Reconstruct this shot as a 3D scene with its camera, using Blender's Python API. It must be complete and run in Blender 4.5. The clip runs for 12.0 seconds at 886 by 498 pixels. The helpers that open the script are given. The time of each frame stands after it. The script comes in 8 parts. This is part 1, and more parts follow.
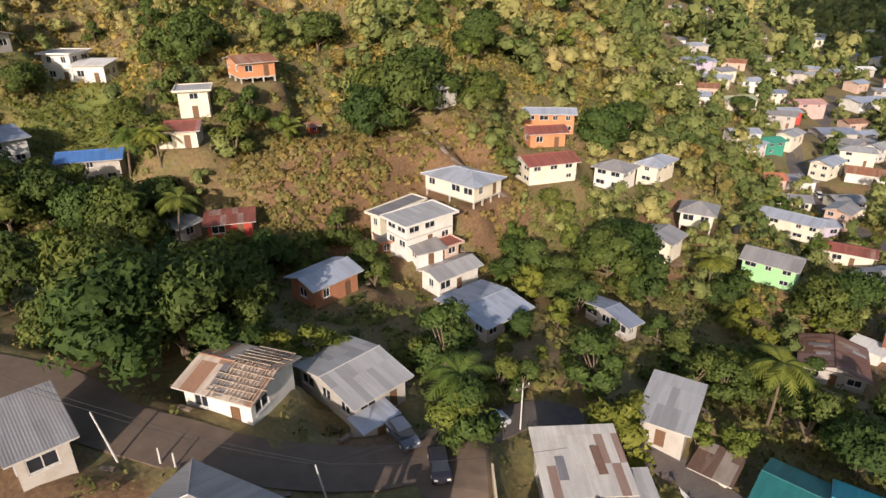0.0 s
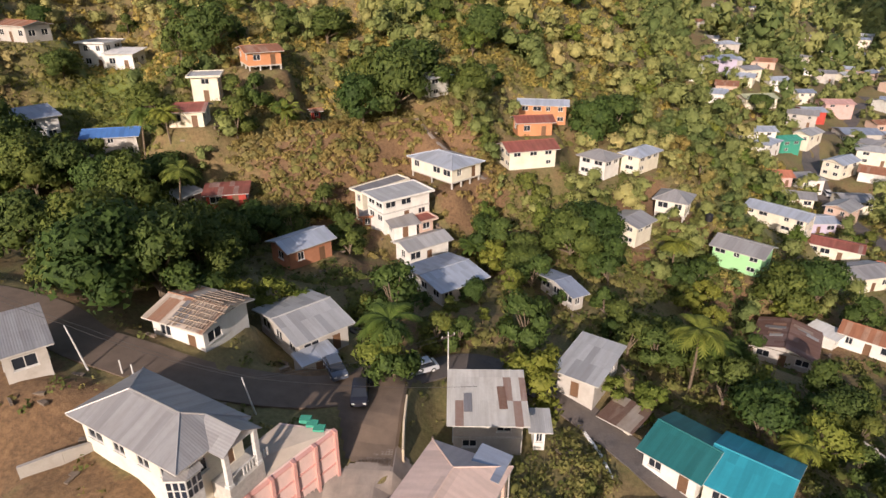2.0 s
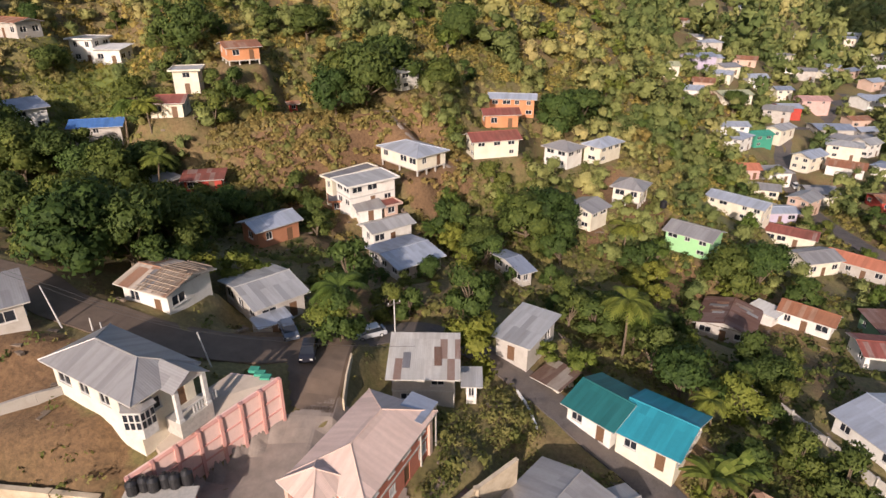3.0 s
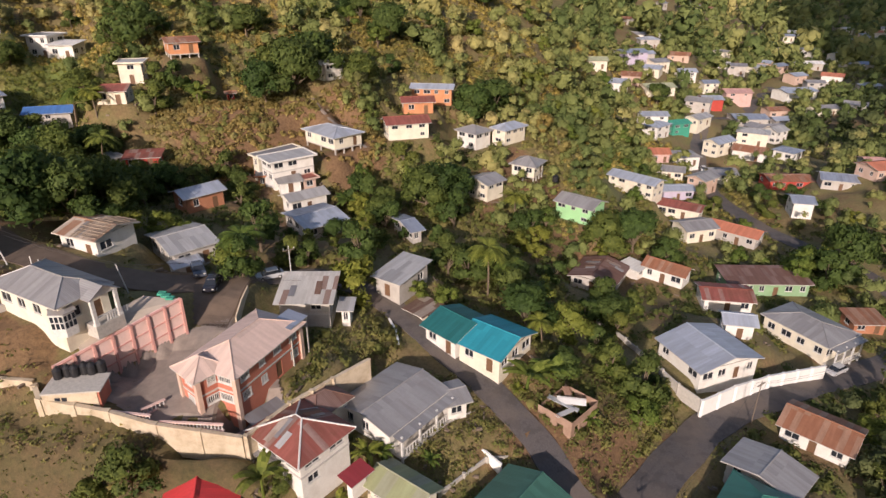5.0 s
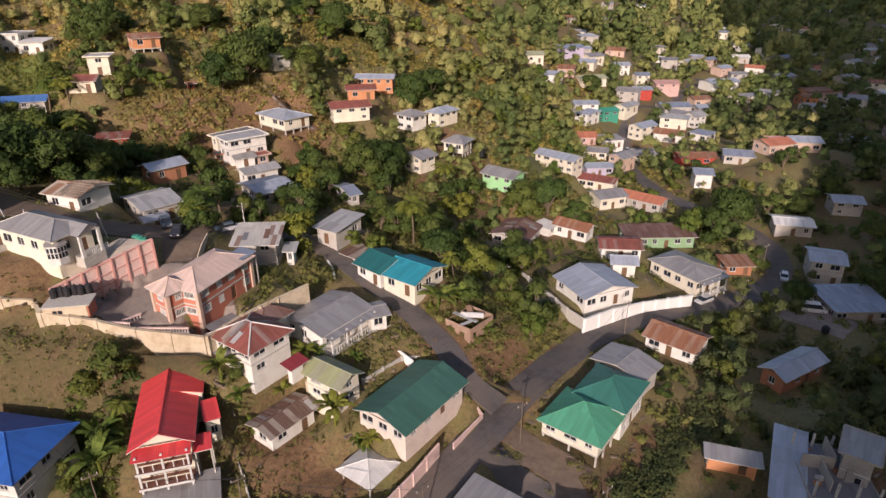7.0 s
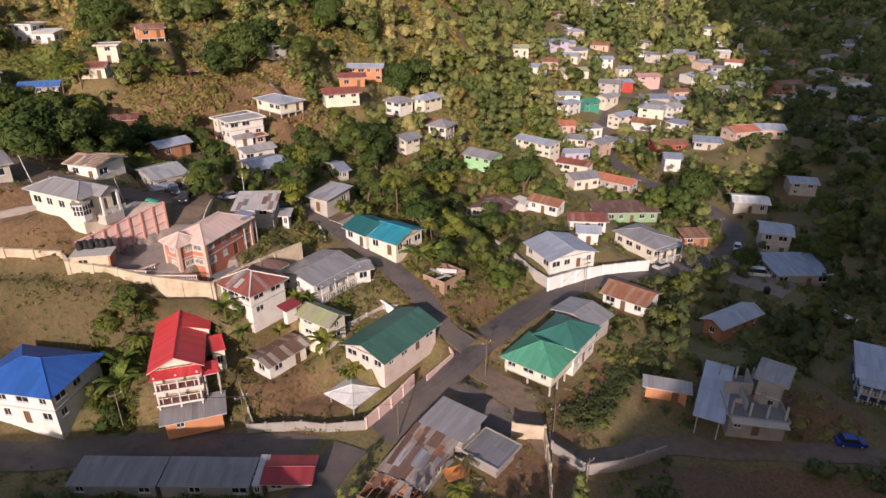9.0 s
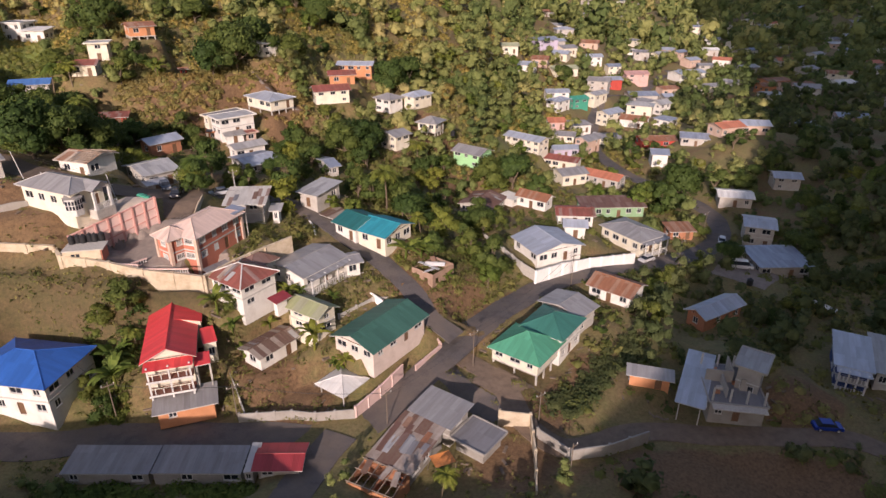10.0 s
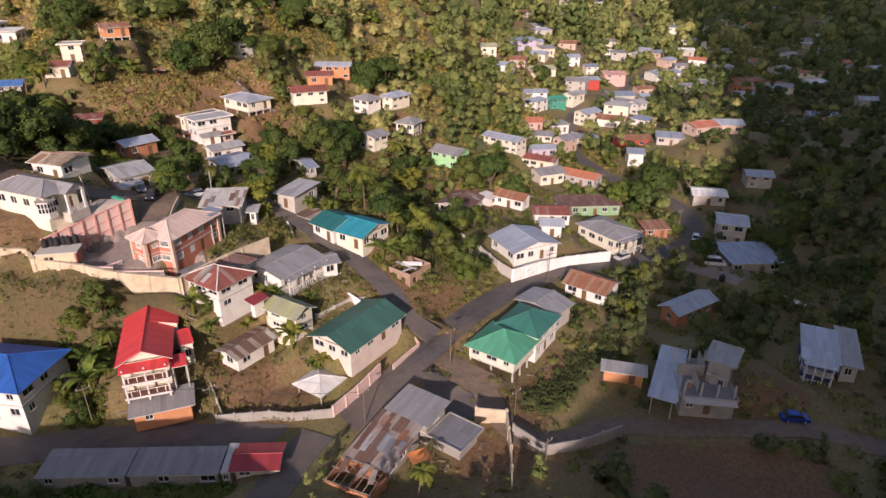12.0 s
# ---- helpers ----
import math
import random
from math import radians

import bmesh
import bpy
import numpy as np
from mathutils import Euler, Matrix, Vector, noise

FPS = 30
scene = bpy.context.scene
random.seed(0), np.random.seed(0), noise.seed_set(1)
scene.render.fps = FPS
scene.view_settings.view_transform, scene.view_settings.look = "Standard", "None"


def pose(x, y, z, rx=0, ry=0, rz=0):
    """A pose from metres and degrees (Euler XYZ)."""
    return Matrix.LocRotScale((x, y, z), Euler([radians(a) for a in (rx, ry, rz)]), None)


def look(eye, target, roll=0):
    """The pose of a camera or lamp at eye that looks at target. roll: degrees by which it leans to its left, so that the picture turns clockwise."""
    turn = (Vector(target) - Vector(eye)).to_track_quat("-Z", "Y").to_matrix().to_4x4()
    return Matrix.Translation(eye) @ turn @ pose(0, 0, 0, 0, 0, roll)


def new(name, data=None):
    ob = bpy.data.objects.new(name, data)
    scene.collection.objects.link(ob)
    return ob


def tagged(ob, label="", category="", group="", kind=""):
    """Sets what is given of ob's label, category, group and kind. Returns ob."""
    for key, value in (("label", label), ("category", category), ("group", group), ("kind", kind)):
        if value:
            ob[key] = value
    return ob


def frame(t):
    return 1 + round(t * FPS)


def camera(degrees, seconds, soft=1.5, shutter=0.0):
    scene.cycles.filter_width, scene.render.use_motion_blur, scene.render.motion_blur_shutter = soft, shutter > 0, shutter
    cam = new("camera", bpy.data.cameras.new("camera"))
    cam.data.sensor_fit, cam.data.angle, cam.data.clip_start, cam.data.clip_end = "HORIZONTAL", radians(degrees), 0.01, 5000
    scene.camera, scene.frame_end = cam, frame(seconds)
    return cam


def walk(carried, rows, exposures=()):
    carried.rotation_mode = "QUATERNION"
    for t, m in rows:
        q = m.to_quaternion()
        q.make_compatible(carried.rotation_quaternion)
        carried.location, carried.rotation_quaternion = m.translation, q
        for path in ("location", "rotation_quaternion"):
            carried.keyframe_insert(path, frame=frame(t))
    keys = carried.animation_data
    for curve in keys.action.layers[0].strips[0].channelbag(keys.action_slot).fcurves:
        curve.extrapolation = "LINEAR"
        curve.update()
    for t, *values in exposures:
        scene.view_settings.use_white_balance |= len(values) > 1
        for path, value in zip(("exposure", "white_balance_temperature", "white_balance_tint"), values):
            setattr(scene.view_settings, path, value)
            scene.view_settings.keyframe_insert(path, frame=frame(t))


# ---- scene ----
cam = camera(70.8, 12.0)
PATH = [
    (0, (0.20, -0.25, 58.02), (0.482, 36.069, 41.282), -0.0),
    (0.5, (2.82, -1.83, 58.10), (2.122, 34.468, 41.317), -0.1),
    (1, (5.71, -3.89, 58.12), (3.849, 32.349, 41.302), -0.2),
    (1.5, (8.88, -6.41, 58.11), (6.440, 29.789, 41.267), -0.1),
    (2, (12.24, -9.29, 58.05), (9.680, 26.886, 41.212), -0.0),
    (2.5, (15.74, -12.63, 58.02), (13.157, 23.573, 41.176), -0.0),
    (4.5, (31.74, -29.22, 59.03), (29.017, 6.900, 42.086), 0.1),
    (5, (35.41, -34.11, 59.28), (33.973, 2.130, 42.398), 0.1),
    (5.5, (38.20, -39.22, 59.49), (37.439, -2.939, 42.610), -0.0),
    (6, (40.75, -44.62, 59.56), (40.150, -8.364, 42.682), 0.1),
    (6.5, (42.67, -50.28, 59.53), (42.569, -13.984, 42.713), 0.0),
    (7, (43.77, -55.99, 59.51), (44.230, -19.669, 42.730), -0.1),
    (9, (46.97, -70.82, 59.37), (47.673, -34.578, 42.466), 0.1),
    (9.5, (47.47, -72.24, 59.28), (48.392, -36.000, 42.337), 0.1),
    (10, (47.77, -73.03, 59.21), (48.927, -36.831, 42.254), 0.1),
    (10.5, (48.01, -73.40, 59.22), (49.532, -37.221, 42.241), 0.1),
    (11, (48.36, -73.67, 59.35), (50.157, -37.487, 42.371), 0.2),
    (11.5, (48.65, -73.84, 59.46), (50.687, -37.662, 42.502), 0.2),
    (12, (48.82, -74.03, 59.57), (51.077, -37.868, 42.612), 0.3),
]
EXPOSURES = [(0.0, 0.08, 6500, 16), (2.5, 0.05, 6450, 19), (5.5, -0.16, 6400, 21), (7.0, -0.22, 6400, 23), (9.0, -0.12, 6450, 25), (12.0, -0.06, 6450, 27)]
walk(cam, [(t, look(eye, target, roll)) for t, eye, target, roll in PATH], EXPOSURES)

# ---- sky and sun ----
SUN_TO = Vector((-0.19, -0.92, 0.36)).normalized()
world = bpy.data.worlds.new("sky")
scene.world = world
world.use_nodes = True
wn = world.node_tree
sky = wn.nodes.new("ShaderNodeTexSky")
sky.sky_type = "NISHITA"
sky.sun_disc = False
sky.sun_elevation = math.asin(SUN_TO.z)
sky.sun_rotation = math.atan2(SUN_TO.x, SUN_TO.y)
sky.air_density, sky.dust_density, sky.ozone_density = 1.2, 2.0, 1.0
wn.links.new(sky.outputs[0], wn.nodes["Background"].inputs[0])
wn.nodes["Background"].inputs[1].default_value = 0.15
lamp = bpy.data.lights.new("sun", "SUN")
lamp.energy, lamp.angle, lamp.color = 5.2, radians(0.6), (1.0, 0.87, 0.73)
sun = new("sun", lamp)
sun.matrix_world = look(SUN_TO * 400, (0, 0, 0))


# ---- materials ----
def node_mat(name):
    m = bpy.data.materials.new(name)
    m.use_nodes = True
    n, k = m.node_tree.nodes, m.node_tree.links
    return m, n, k, n["Principled BSDF"]


def noise_at(n, k, scale, detail=4.0, rough=0.6, coord="Object"):
    tc = n.new("ShaderNodeTexCoord")
    x = n.new("ShaderNodeTexNoise")
    x.inputs["Scale"].default_value, x.inputs["Detail"].default_value, x.inputs["Roughness"].default_value = scale, detail, rough
    k.new(tc.outputs[coord], x.inputs["Vector"])
    return x.outputs["Fac"]


def ramp(n, k, fac, *stops):
    r = n.new("ShaderNodeValToRGB")
    while len(r.color_ramp.elements) < len(stops):
        r.color_ramp.elements.new(0.5)
    for e, (p, c) in zip(r.color_ramp.elements, stops):
        e.position, e.color = p, (*c, 1) if len(c) == 3 else c
    k.new(fac, r.inputs[0])
    return r.outputs[0]


def mix(n, k, fac, a, b, mode="MIX"):
    x = n.new("ShaderNodeMix")
    x.data_type, x.blend_type = "RGBA", mode
    for s, v in ((x.inputs[0], fac), (x.inputs[6], a), (x.inputs[7], b)):
        if isinstance(v, (int, float)):
            s.default_value = v
        elif isinstance(v, tuple):
            s.default_value = (*v, 1)
        else:
            k.new(v, s)
    return x.outputs[2]


def bump(n, k, bsdf, height, strength=0.3, dist=0.05):
    b = n.new("ShaderNodeBump")
    b.inputs["Strength"].default_value, b.inputs["Distance"].default_value = strength, dist
    k.new(height, b.inputs["Height"])
    k.new(b.outputs[0], bsdf.inputs["Normal"])


def wall_mat(name, c, stain=0.35):
    m, n, k, b = node_mat(name)
    big, fine = noise_at(n, k, 0.55, 5, 0.65), noise_at(n, k, 6.0, 3, 0.6)
    dirt = tuple(v * f for v, f in zip(c, (0.55, 0.48, 0.4)))
    a = mix(n, k, ramp(n, k, big, (0.42, (0, 0, 0)), (0.78, (stain * 2, stain * 2, stain * 2))), c, dirt)
    a = mix(n, k, 0.35, a, ramp(n, k, fine, (0.3, tuple(v * 0.8 for v in c)), (0.7, c)))
    k.new(a, b.inputs["Base Color"])
    b.inputs["Roughness"].default_value = 0.85
    bump(n, k, b, fine, 0.25, 0.02)
    return m


def roof_mat(name, c, patch=None, amount=0.0, rust=0.25, metal=0.25, rough=0.5, wave=9.0, dirt=0.0):
    """Corrugated sheets: sheets differ by island, rust in blotches, ribs down the slope."""
    m, n, k, b = node_mat(name)
    uv = n.new("ShaderNodeUVMap")
    uv.uv_map = "UVMap"
    cut = n.new("ShaderNodeVectorMath")
    cut.operation = "SNAP"
    cut.inputs[1].default_value = (0.85, 3.4, 1.0)
    k.new(uv.outputs[0], cut.inputs[0])
    oi = n.new("ShaderNodeObjectInfo")
    wn_ = n.new("ShaderNodeTexWhiteNoise")
    wn_.noise_dimensions = "4D"
    k.new(cut.outputs[0], wn_.inputs["Vector"])
    k.new(oi.outputs["Random"], wn_.inputs["W"])
    rnd = wn_.outputs["Value"]
    dark, light = tuple(v * 0.84 for v in c), tuple(min(v * 1.1, 0.9) for v in c)
    a = ramp(n, k, rnd, (0.0, dark), (0.5, c), (1.0, light))
    if patch:
        sel = ramp(n, k, rnd, (max(amount - 0.02, 0), (1, 1, 1)), (amount, (0, 0, 0)))
        a = mix(n, k, sel, a, patch)
    big, fine = noise_at(n, k, 0.35, 6, 0.7), noise_at(n, k, 2.6, 5, 0.7)
    rusty = ramp(n, k, big, (0.62 - 0.3 * rust, (0, 0, 0)), (0.95 - 0.3 * rust, (rust * 1.4,) * 3))
    a = mix(n, k, rusty, a, ramp(n, k, fine, (0.3, (0.10, 0.045, 0.025)), (0.7, (0.26, 0.13, 0.08))))
    a = mix(n, k, ramp(n, k, fine, (0.35, (0, 0, 0)), (0.8, (0.3 + dirt,) * 3)), a, tuple(v * 0.62 for v in c))
    long = n.new("ShaderNodeVectorMath")
    long.operation = "MULTIPLY"
    long.inputs[1].default_value = (1.6, 0.22, 1.0)
    k.new(uv.outputs[0], long.inputs[0])
    streak = n.new("ShaderNodeTexNoise")
    streak.noise_dimensions = "4D"
    streak.inputs["Scale"].default_value, streak.inputs["Detail"].default_value = 1.0, 5.0
    k.new(long.outputs[0], streak.inputs["Vector"])
    shift = n.new("ShaderNodeMath")
    shift.operation = "MULTIPLY"
    shift.inputs[1].default_value = 37.0
    k.new(oi.outputs["Random"], shift.inputs[0])
    k.new(shift.outputs[0], streak.inputs["W"])
    worn = 0.28 + 0.5 * rust
    a = mix(n, k, ramp(n, k, streak.outputs["Fac"], (0.44, (0, 0, 0)), (0.72, (worn,) * 3)), a, tuple(v * q for v, q in zip(c, (0.55, 0.48, 0.42))))
    a = mix(n, k, ramp(n, k, streak.outputs["Fac"], (0.28, (worn * 0.6,) * 3), (0.44, (0, 0, 0))), a, tuple(min(v * 1.3 + 0.03, 0.85) for v in c))
    k.new(a, b.inputs["Base Color"])
    b.inputs["Metallic"].default_value, b.inputs["Roughness"].default_value = metal, rough
    w = n.new("ShaderNodeTexWave")
    w.bands_direction = "X"
    w.inputs["Scale"].default_value = wave / 3.14159 / 2
    k.new(uv.outputs[0], w.inputs["Vector"])
    bump(n, k, b, w.outputs["Fac"], 0.35, 0.03)
    return m


def leaf_mat(name, lo, hi, dry=None):
    m, n, k, b = node_mat(name)
    geo, oi = n.new("ShaderNodeNewGeometry"), n.new("ShaderNodeObjectInfo")
    a = ramp(n, k, geo.outputs["Random Per Island"], (0.0, lo), (1.0, hi))
    if dry:
        big = noise_at(n, k, 0.045, 3, 0.6)
        a = mix(n, k, ramp(n, k, big, (0.40, (0, 0, 0)), (0.66, (0.9, 0.9, 0.9))), a, dry)
    a = mix(n, k, 1.0, a, ramp(n, k, noise_at(n, k, 0.9, 3, 0.6), (0.3, (0.72, 0.74, 0.72)), (0.7, (1.22, 1.2, 1.1))), "MULTIPLY")
    shade = ramp(n, k, oi.outputs["Random"], (0.0, (0.55, 0.70, 0.62)), (0.3, (0.80, 0.95, 0.85)), (0.55, (1.0, 1.0, 0.9)), (0.8, (1.18, 1.12, 0.9)), (1.0, (1.35, 1.18, 0.95)))
    a = mix(n, k, 1.0, a, shade, "MULTIPLY")
    k.new(a, b.inputs["Base Color"])
    b.inputs["Roughness"].default_value = 0.7
    b.inputs["Specular IOR Level"].default_value = 0.2
    t = n.new("ShaderNodeBsdfTranslucent")
    k.new(a, t.inputs["Color"])
    s = n.new("ShaderNodeMixShader")
    s.inputs[0].default_value = 0.25
    k.new(b.outputs[0], s.inputs[1])
    k.new(t.outputs[0], s.inputs[2])
    k.new(s.outputs[0], n["Material Output"].inputs[0])
    return m


def growth_mat(name, *stops):
    """Foliage whose hue differs from plant to plant by the sheet's own tone, and a little from leaf to leaf."""
    m, n, k, b = node_mat(name)
    geo, tone = n.new("ShaderNodeNewGeometry"), n.new("ShaderNodeAttribute")
    tone.attribute_name = "tone"
    a = ramp(n, k, tone.outputs["Fac"], *stops)
    a = mix(n, k, 1.0, a, ramp(n, k, geo.outputs["Random Per Island"], (0.0, (0.84, 0.86, 0.82)), (1.0, (1.14, 1.13, 1.08))), "MULTIPLY")
    a = mix(n, k, 1.0, a, ramp(n, k, noise_at(n, k, 0.7, 3, 0.6), (0.3, (0.84, 0.85, 0.83)), (0.7, (1.14, 1.12, 1.07))), "MULTIPLY")
    k.new(a, b.inputs["Base Color"])
    b.inputs["Roughness"].default_value = 0.75
    b.inputs["Specular IOR Level"].default_value = 0.15
    t = n.new("ShaderNodeBsdfTranslucent")
    k.new(a, t.inputs["Color"])
    s = n.new("ShaderNodeMixShader")
    s.inputs[0].default_value = 0.25
    k.new(b.outputs[0], s.inputs[1])
    k.new(t.outputs[0], s.inputs[2])
    k.new(s.outputs[0], n["Material Output"].inputs[0])
    return m


def plain_mat(name, c, rough=0.7, metal=0.0, scale=3.0, vary=0.35):
    m, n, k, b = node_mat(name)
    f = noise_at(n, k, scale, 5, 0.65)
    k.new(ramp(n, k, f, (0.25, tuple(v * (1 - vary) for v in c)), (0.75, c)), b.inputs["Base Color"])
    b.inputs["Roughness"].default_value, b.inputs["Metallic"].default_value = rough, metal
    bump(n, k, b, f, 0.2, 0.02)
    return m


WALL = {
    "white": wall_mat("white_wall_paint", (0.78, 0.76, 0.71), 0.32),
    "cream": wall_mat("cream_wall_paint", (0.76, 0.71, 0.58), 0.32),
    "plaster": wall_mat("weathered_plaster", (0.50, 0.47, 0.43), 0.4),
    "concrete": wall_mat("bare_concrete_wall", (0.36, 0.34, 0.31), 0.4),
    "blush": wall_mat("pale_pink_wall_paint", (0.74, 0.62, 0.55), 0.3),
    "orange": wall_mat("terracotta_wall_paint", (0.52, 0.185, 0.120), 0.25),
    "orange2": wall_mat("orange_wall_paint", (0.60, 0.27, 0.13), 0.3),
    "salmon": wall_mat("salmon_wall_paint", (0.62, 0.45, 0.36), 0.3),
    "pink": wall_mat("pink_wall_paint", (0.62, 0.42, 0.38), 0.3),
    "mint": wall_mat("mint_green_wall_paint", (0.35, 0.66, 0.33), 0.15),
    "mint2": wall_mat("dull_green_wall_paint", (0.26, 0.42, 0.24), 0.3),
    "lilac": wall_mat("lilac_wall_paint", (0.54, 0.48, 0.60), 0.2),
    "redwall": wall_mat("red_wall_paint", (0.50, 0.07, 0.05), 0.3),
    "brick": wall_mat("clay_block_wall", (0.45, 0.20, 0.11), 0.35),
    "ruin": wall_mat("crumbling_rendered_wall", (0.40, 0.27, 0.20), 0.6),
    "bluewall": wall_mat("dark_blue_wall_paint", (0.05, 0.08, 0.22), 0.2),
    "teal2": wall_mat("green_sheet_cladding", (0.05, 0.32, 0.22), 0.2),
}
ROOF = {
    "grey": roof_mat("grey_sheet_roofing", (0.345, 0.335, 0.33), rust=0.14),
    "bluegrey": roof_mat("pale_blue_grey_sheet_roofing", (0.44, 0.48, 0.55), rust=0.10),
    "pale": roof_mat("pale_galvanised_roofing", (0.47, 0.465, 0.455), (0.36, 0.355, 0.35), 0.25, rust=0.15),
    "slate": roof_mat("slate_blue_sheet_roofing", (0.30, 0.34, 0.42), rust=0.15),
    "dusty": roof_mat("dusty_grey_roofing", (0.27, 0.265, 0.275), rust=0.22),
    "whitesheet": roof_mat("white_sheet_roofing", (0.72, 0.71, 0.68), rust=0.06, metal=0.0),
    "blue": roof_mat("bright_blue_sheet_roofing", (0.03, 0.13, 0.46), rust=0.0, metal=0.1),
    "blue2": roof_mat("faded_blue_sheet_roofing", (0.08, 0.20, 0.48), rust=0.1, metal=0.1),
    "cyan": roof_mat("cyan_blue_sheet_roofing", (0.025, 0.29, 0.37), rust=0.0, metal=0.1),
    "teal": roof_mat("dark_teal_sheet_roofing", (0.02, 0.15, 0.15), rust=0.1, metal=0.1),
    "teal2": roof_mat("green_sheet_roofing", (0.06, 0.36, 0.25), rust=0.1, metal=0.1),
    "green": roof_mat("dark_green_sheet_roofing", (0.055, 0.155, 0.115), rust=0.05, metal=0.1),
    "green3": roof_mat("dark_bottle_green_roofing", (0.045, 0.19, 0.15), rust=0.05, metal=0.1),
    "green2": roof_mat("bright_green_sheet_roofing", (0.085, 0.34, 0.21), rust=0.05, metal=0.1),
    "red": roof_mat("bright_red_sheet_roofing", (0.74, 0.07, 0.075), rust=0.0, metal=0.1),
    "redrust": roof_mat("rusty_red_sheet_roofing", (0.34, 0.11, 0.085), (0.40, 0.28, 0.24), 0.10, rust=0.6, rough=0.7),
    # Dark red, deepened for the shade on the roadside shop's roof.
    "darkred": roof_mat("shade_deepened_red_roofing", (0.34, 0.045, 0.05), rust=0.2, metal=0.1),
    "redtile": roof_mat("red_tile_roofing", (0.52, 0.19, 0.11), rust=0.15, metal=0.0, rough=0.8),
    "salmonroof": roof_mat("salmon_sheet_roofing", (0.58, 0.34, 0.30), rust=0.1, metal=0.0, rough=0.7),
    "pinktile": roof_mat("pinkish_tile_roofing", (0.66, 0.50, 0.43), rust=0.05, metal=0.0, rough=0.8, wave=16),
    "rust": roof_mat("rust_brown_sheet_roofing", (0.30, 0.13, 0.07), (0.36, 0.22, 0.15), 0.4, rust=0.5, rough=0.75, metal=0.05),
    "oldrust": roof_mat("old_rusty_sheet_roofing", (0.52, 0.45, 0.38), (0.30, 0.15, 0.09), 0.4, rust=0.55, rough=0.75, metal=0.05),
    "rustpatch": roof_mat("patched_rusty_roofing", (0.37, 0.315, 0.27), (0.155, 0.075, 0.05), 0.55, rust=0.6, rough=0.78, metal=0.05),
    "brownpatch": roof_mat("patchy_brown_sheet_roofing", (0.32, 0.275, 0.23), (0.13, 0.07, 0.05), 0.55, rust=0.45, rough=0.75, metal=0.05),
    "stripe": roof_mat("striped_rusty_roofing", (0.54, 0.52, 0.48), (0.25, 0.15, 0.115), 0.16, rust=0.25, rough=0.7, metal=0.1),
    "brown": roof_mat("dark_brown_sheet_roofing", (0.16, 0.085, 0.065), (0.22, 0.14, 0.12), 0.4, rust=0.4, rough=0.8, metal=0.0),
    "olive": roof_mat("mossy_green_sheet_roofing", (0.30, 0.32, 0.17), (0.31, 0.315, 0.22), 0.4, rust=0.2, rough=0.8, metal=0.0),
    "olive2": roof_mat("dull_green_sheet_roofing", (0.40, 0.42, 0.27), rust=0.15, rough=0.7, metal=0.0),
    "slab": roof_mat("concrete_slab_roofing", (0.20, 0.20, 0.215), rust=0.15, metal=0.0, rough=0.9, wave=0.4),
    "slabroof": roof_mat("grey_coated_flat_roofing", (0.42, 0.43, 0.44), rust=0.1, metal=0.0, rough=0.85, wave=0.4),
}
M_GLASS = plain_mat("dark_window_glass", (0.03, 0.035, 0.045), 0.12, 0.0, 1.0, 0.3)
M_FRAME = plain_mat("white_window_frame", (0.72, 0.71, 0.68), 0.6)
M_DOOR = plain_mat("brown_wooden_door", (0.20, 0.11, 0.06), 0.6)
M_FASCIA = plain_mat("painted_fascia_board", (0.60, 0.58, 0.54), 0.7)
M_DECK = plain_mat("red_brown_porch_floor", (0.24, 0.10, 0.07), 0.8)
M_POST = plain_mat("concrete_post", (0.55, 0.52, 0.47), 0.85)
M_BATTEN = plain_mat("bleached_roof_batten", (0.42, 0.33, 0.25), 0.85)
M_WOODPOLE = plain_mat("weathered_wood_pole", (0.21, 0.165, 0.125), 0.85)
M_BARK = plain_mat("grey_brown_bark", (0.20, 0.15, 0.10), 0.9, 0, 5.0, 0.5)
M_LEAF = leaf_mat("green_foliage", (0.066, 0.092, 0.026), (0.130, 0.160, 0.044))
M_LEAF_DARK = leaf_mat("dark_green_foliage", (0.050, 0.078, 0.022), (0.108, 0.142, 0.040))
M_LEAF_LIGHT = leaf_mat("yellow_green_foliage", (0.105, 0.135, 0.026), (0.195, 0.220, 0.052))
M_LEAF_DRY = leaf_mat("dry_olive_foliage", (0.120, 0.115, 0.040), (0.28, 0.23, 0.09))
M_BUSH = growth_mat("hillside_scrub_foliage", (0.0, (0.085, 0.108, 0.034)), (0.3, (0.155, 0.168, 0.050)), (0.55, (0.245, 0.222, 0.080)), (0.8, (0.31, 0.250, 0.118)), (1.0, (0.28, 0.200, 0.108)))
M_WOOD = growth_mat("mixed_woodland_foliage", (0.0, (0.120, 0.162, 0.056)), (0.3, (0.248, 0.270, 0.096)), (0.55, (0.375, 0.345, 0.140)), (0.8, (0.47, 0.375, 0.180)), (1.0, (0.40, 0.285, 0.155)))
# Darker copy of M_WOOD; the valley's shade is put into its colour.
M_WOOD_DARK = growth_mat("shade_darkened_woodland_foliage", (0.0, (0.080, 0.105, 0.042)), (0.6, (0.150, 0.160, 0.068)), (1.0, (0.220, 0.185, 0.092)))
M_GRASS = leaf_mat("dry_grass", (0.16, 0.14, 0.045), (0.34, 0.27, 0.11), (0.36, 0.24, 0.10))
M_GOLD = leaf_mat("golden_dry_grass", (0.22, 0.195, 0.066), (0.39, 0.33, 0.128), (0.25, 0.225, 0.075))


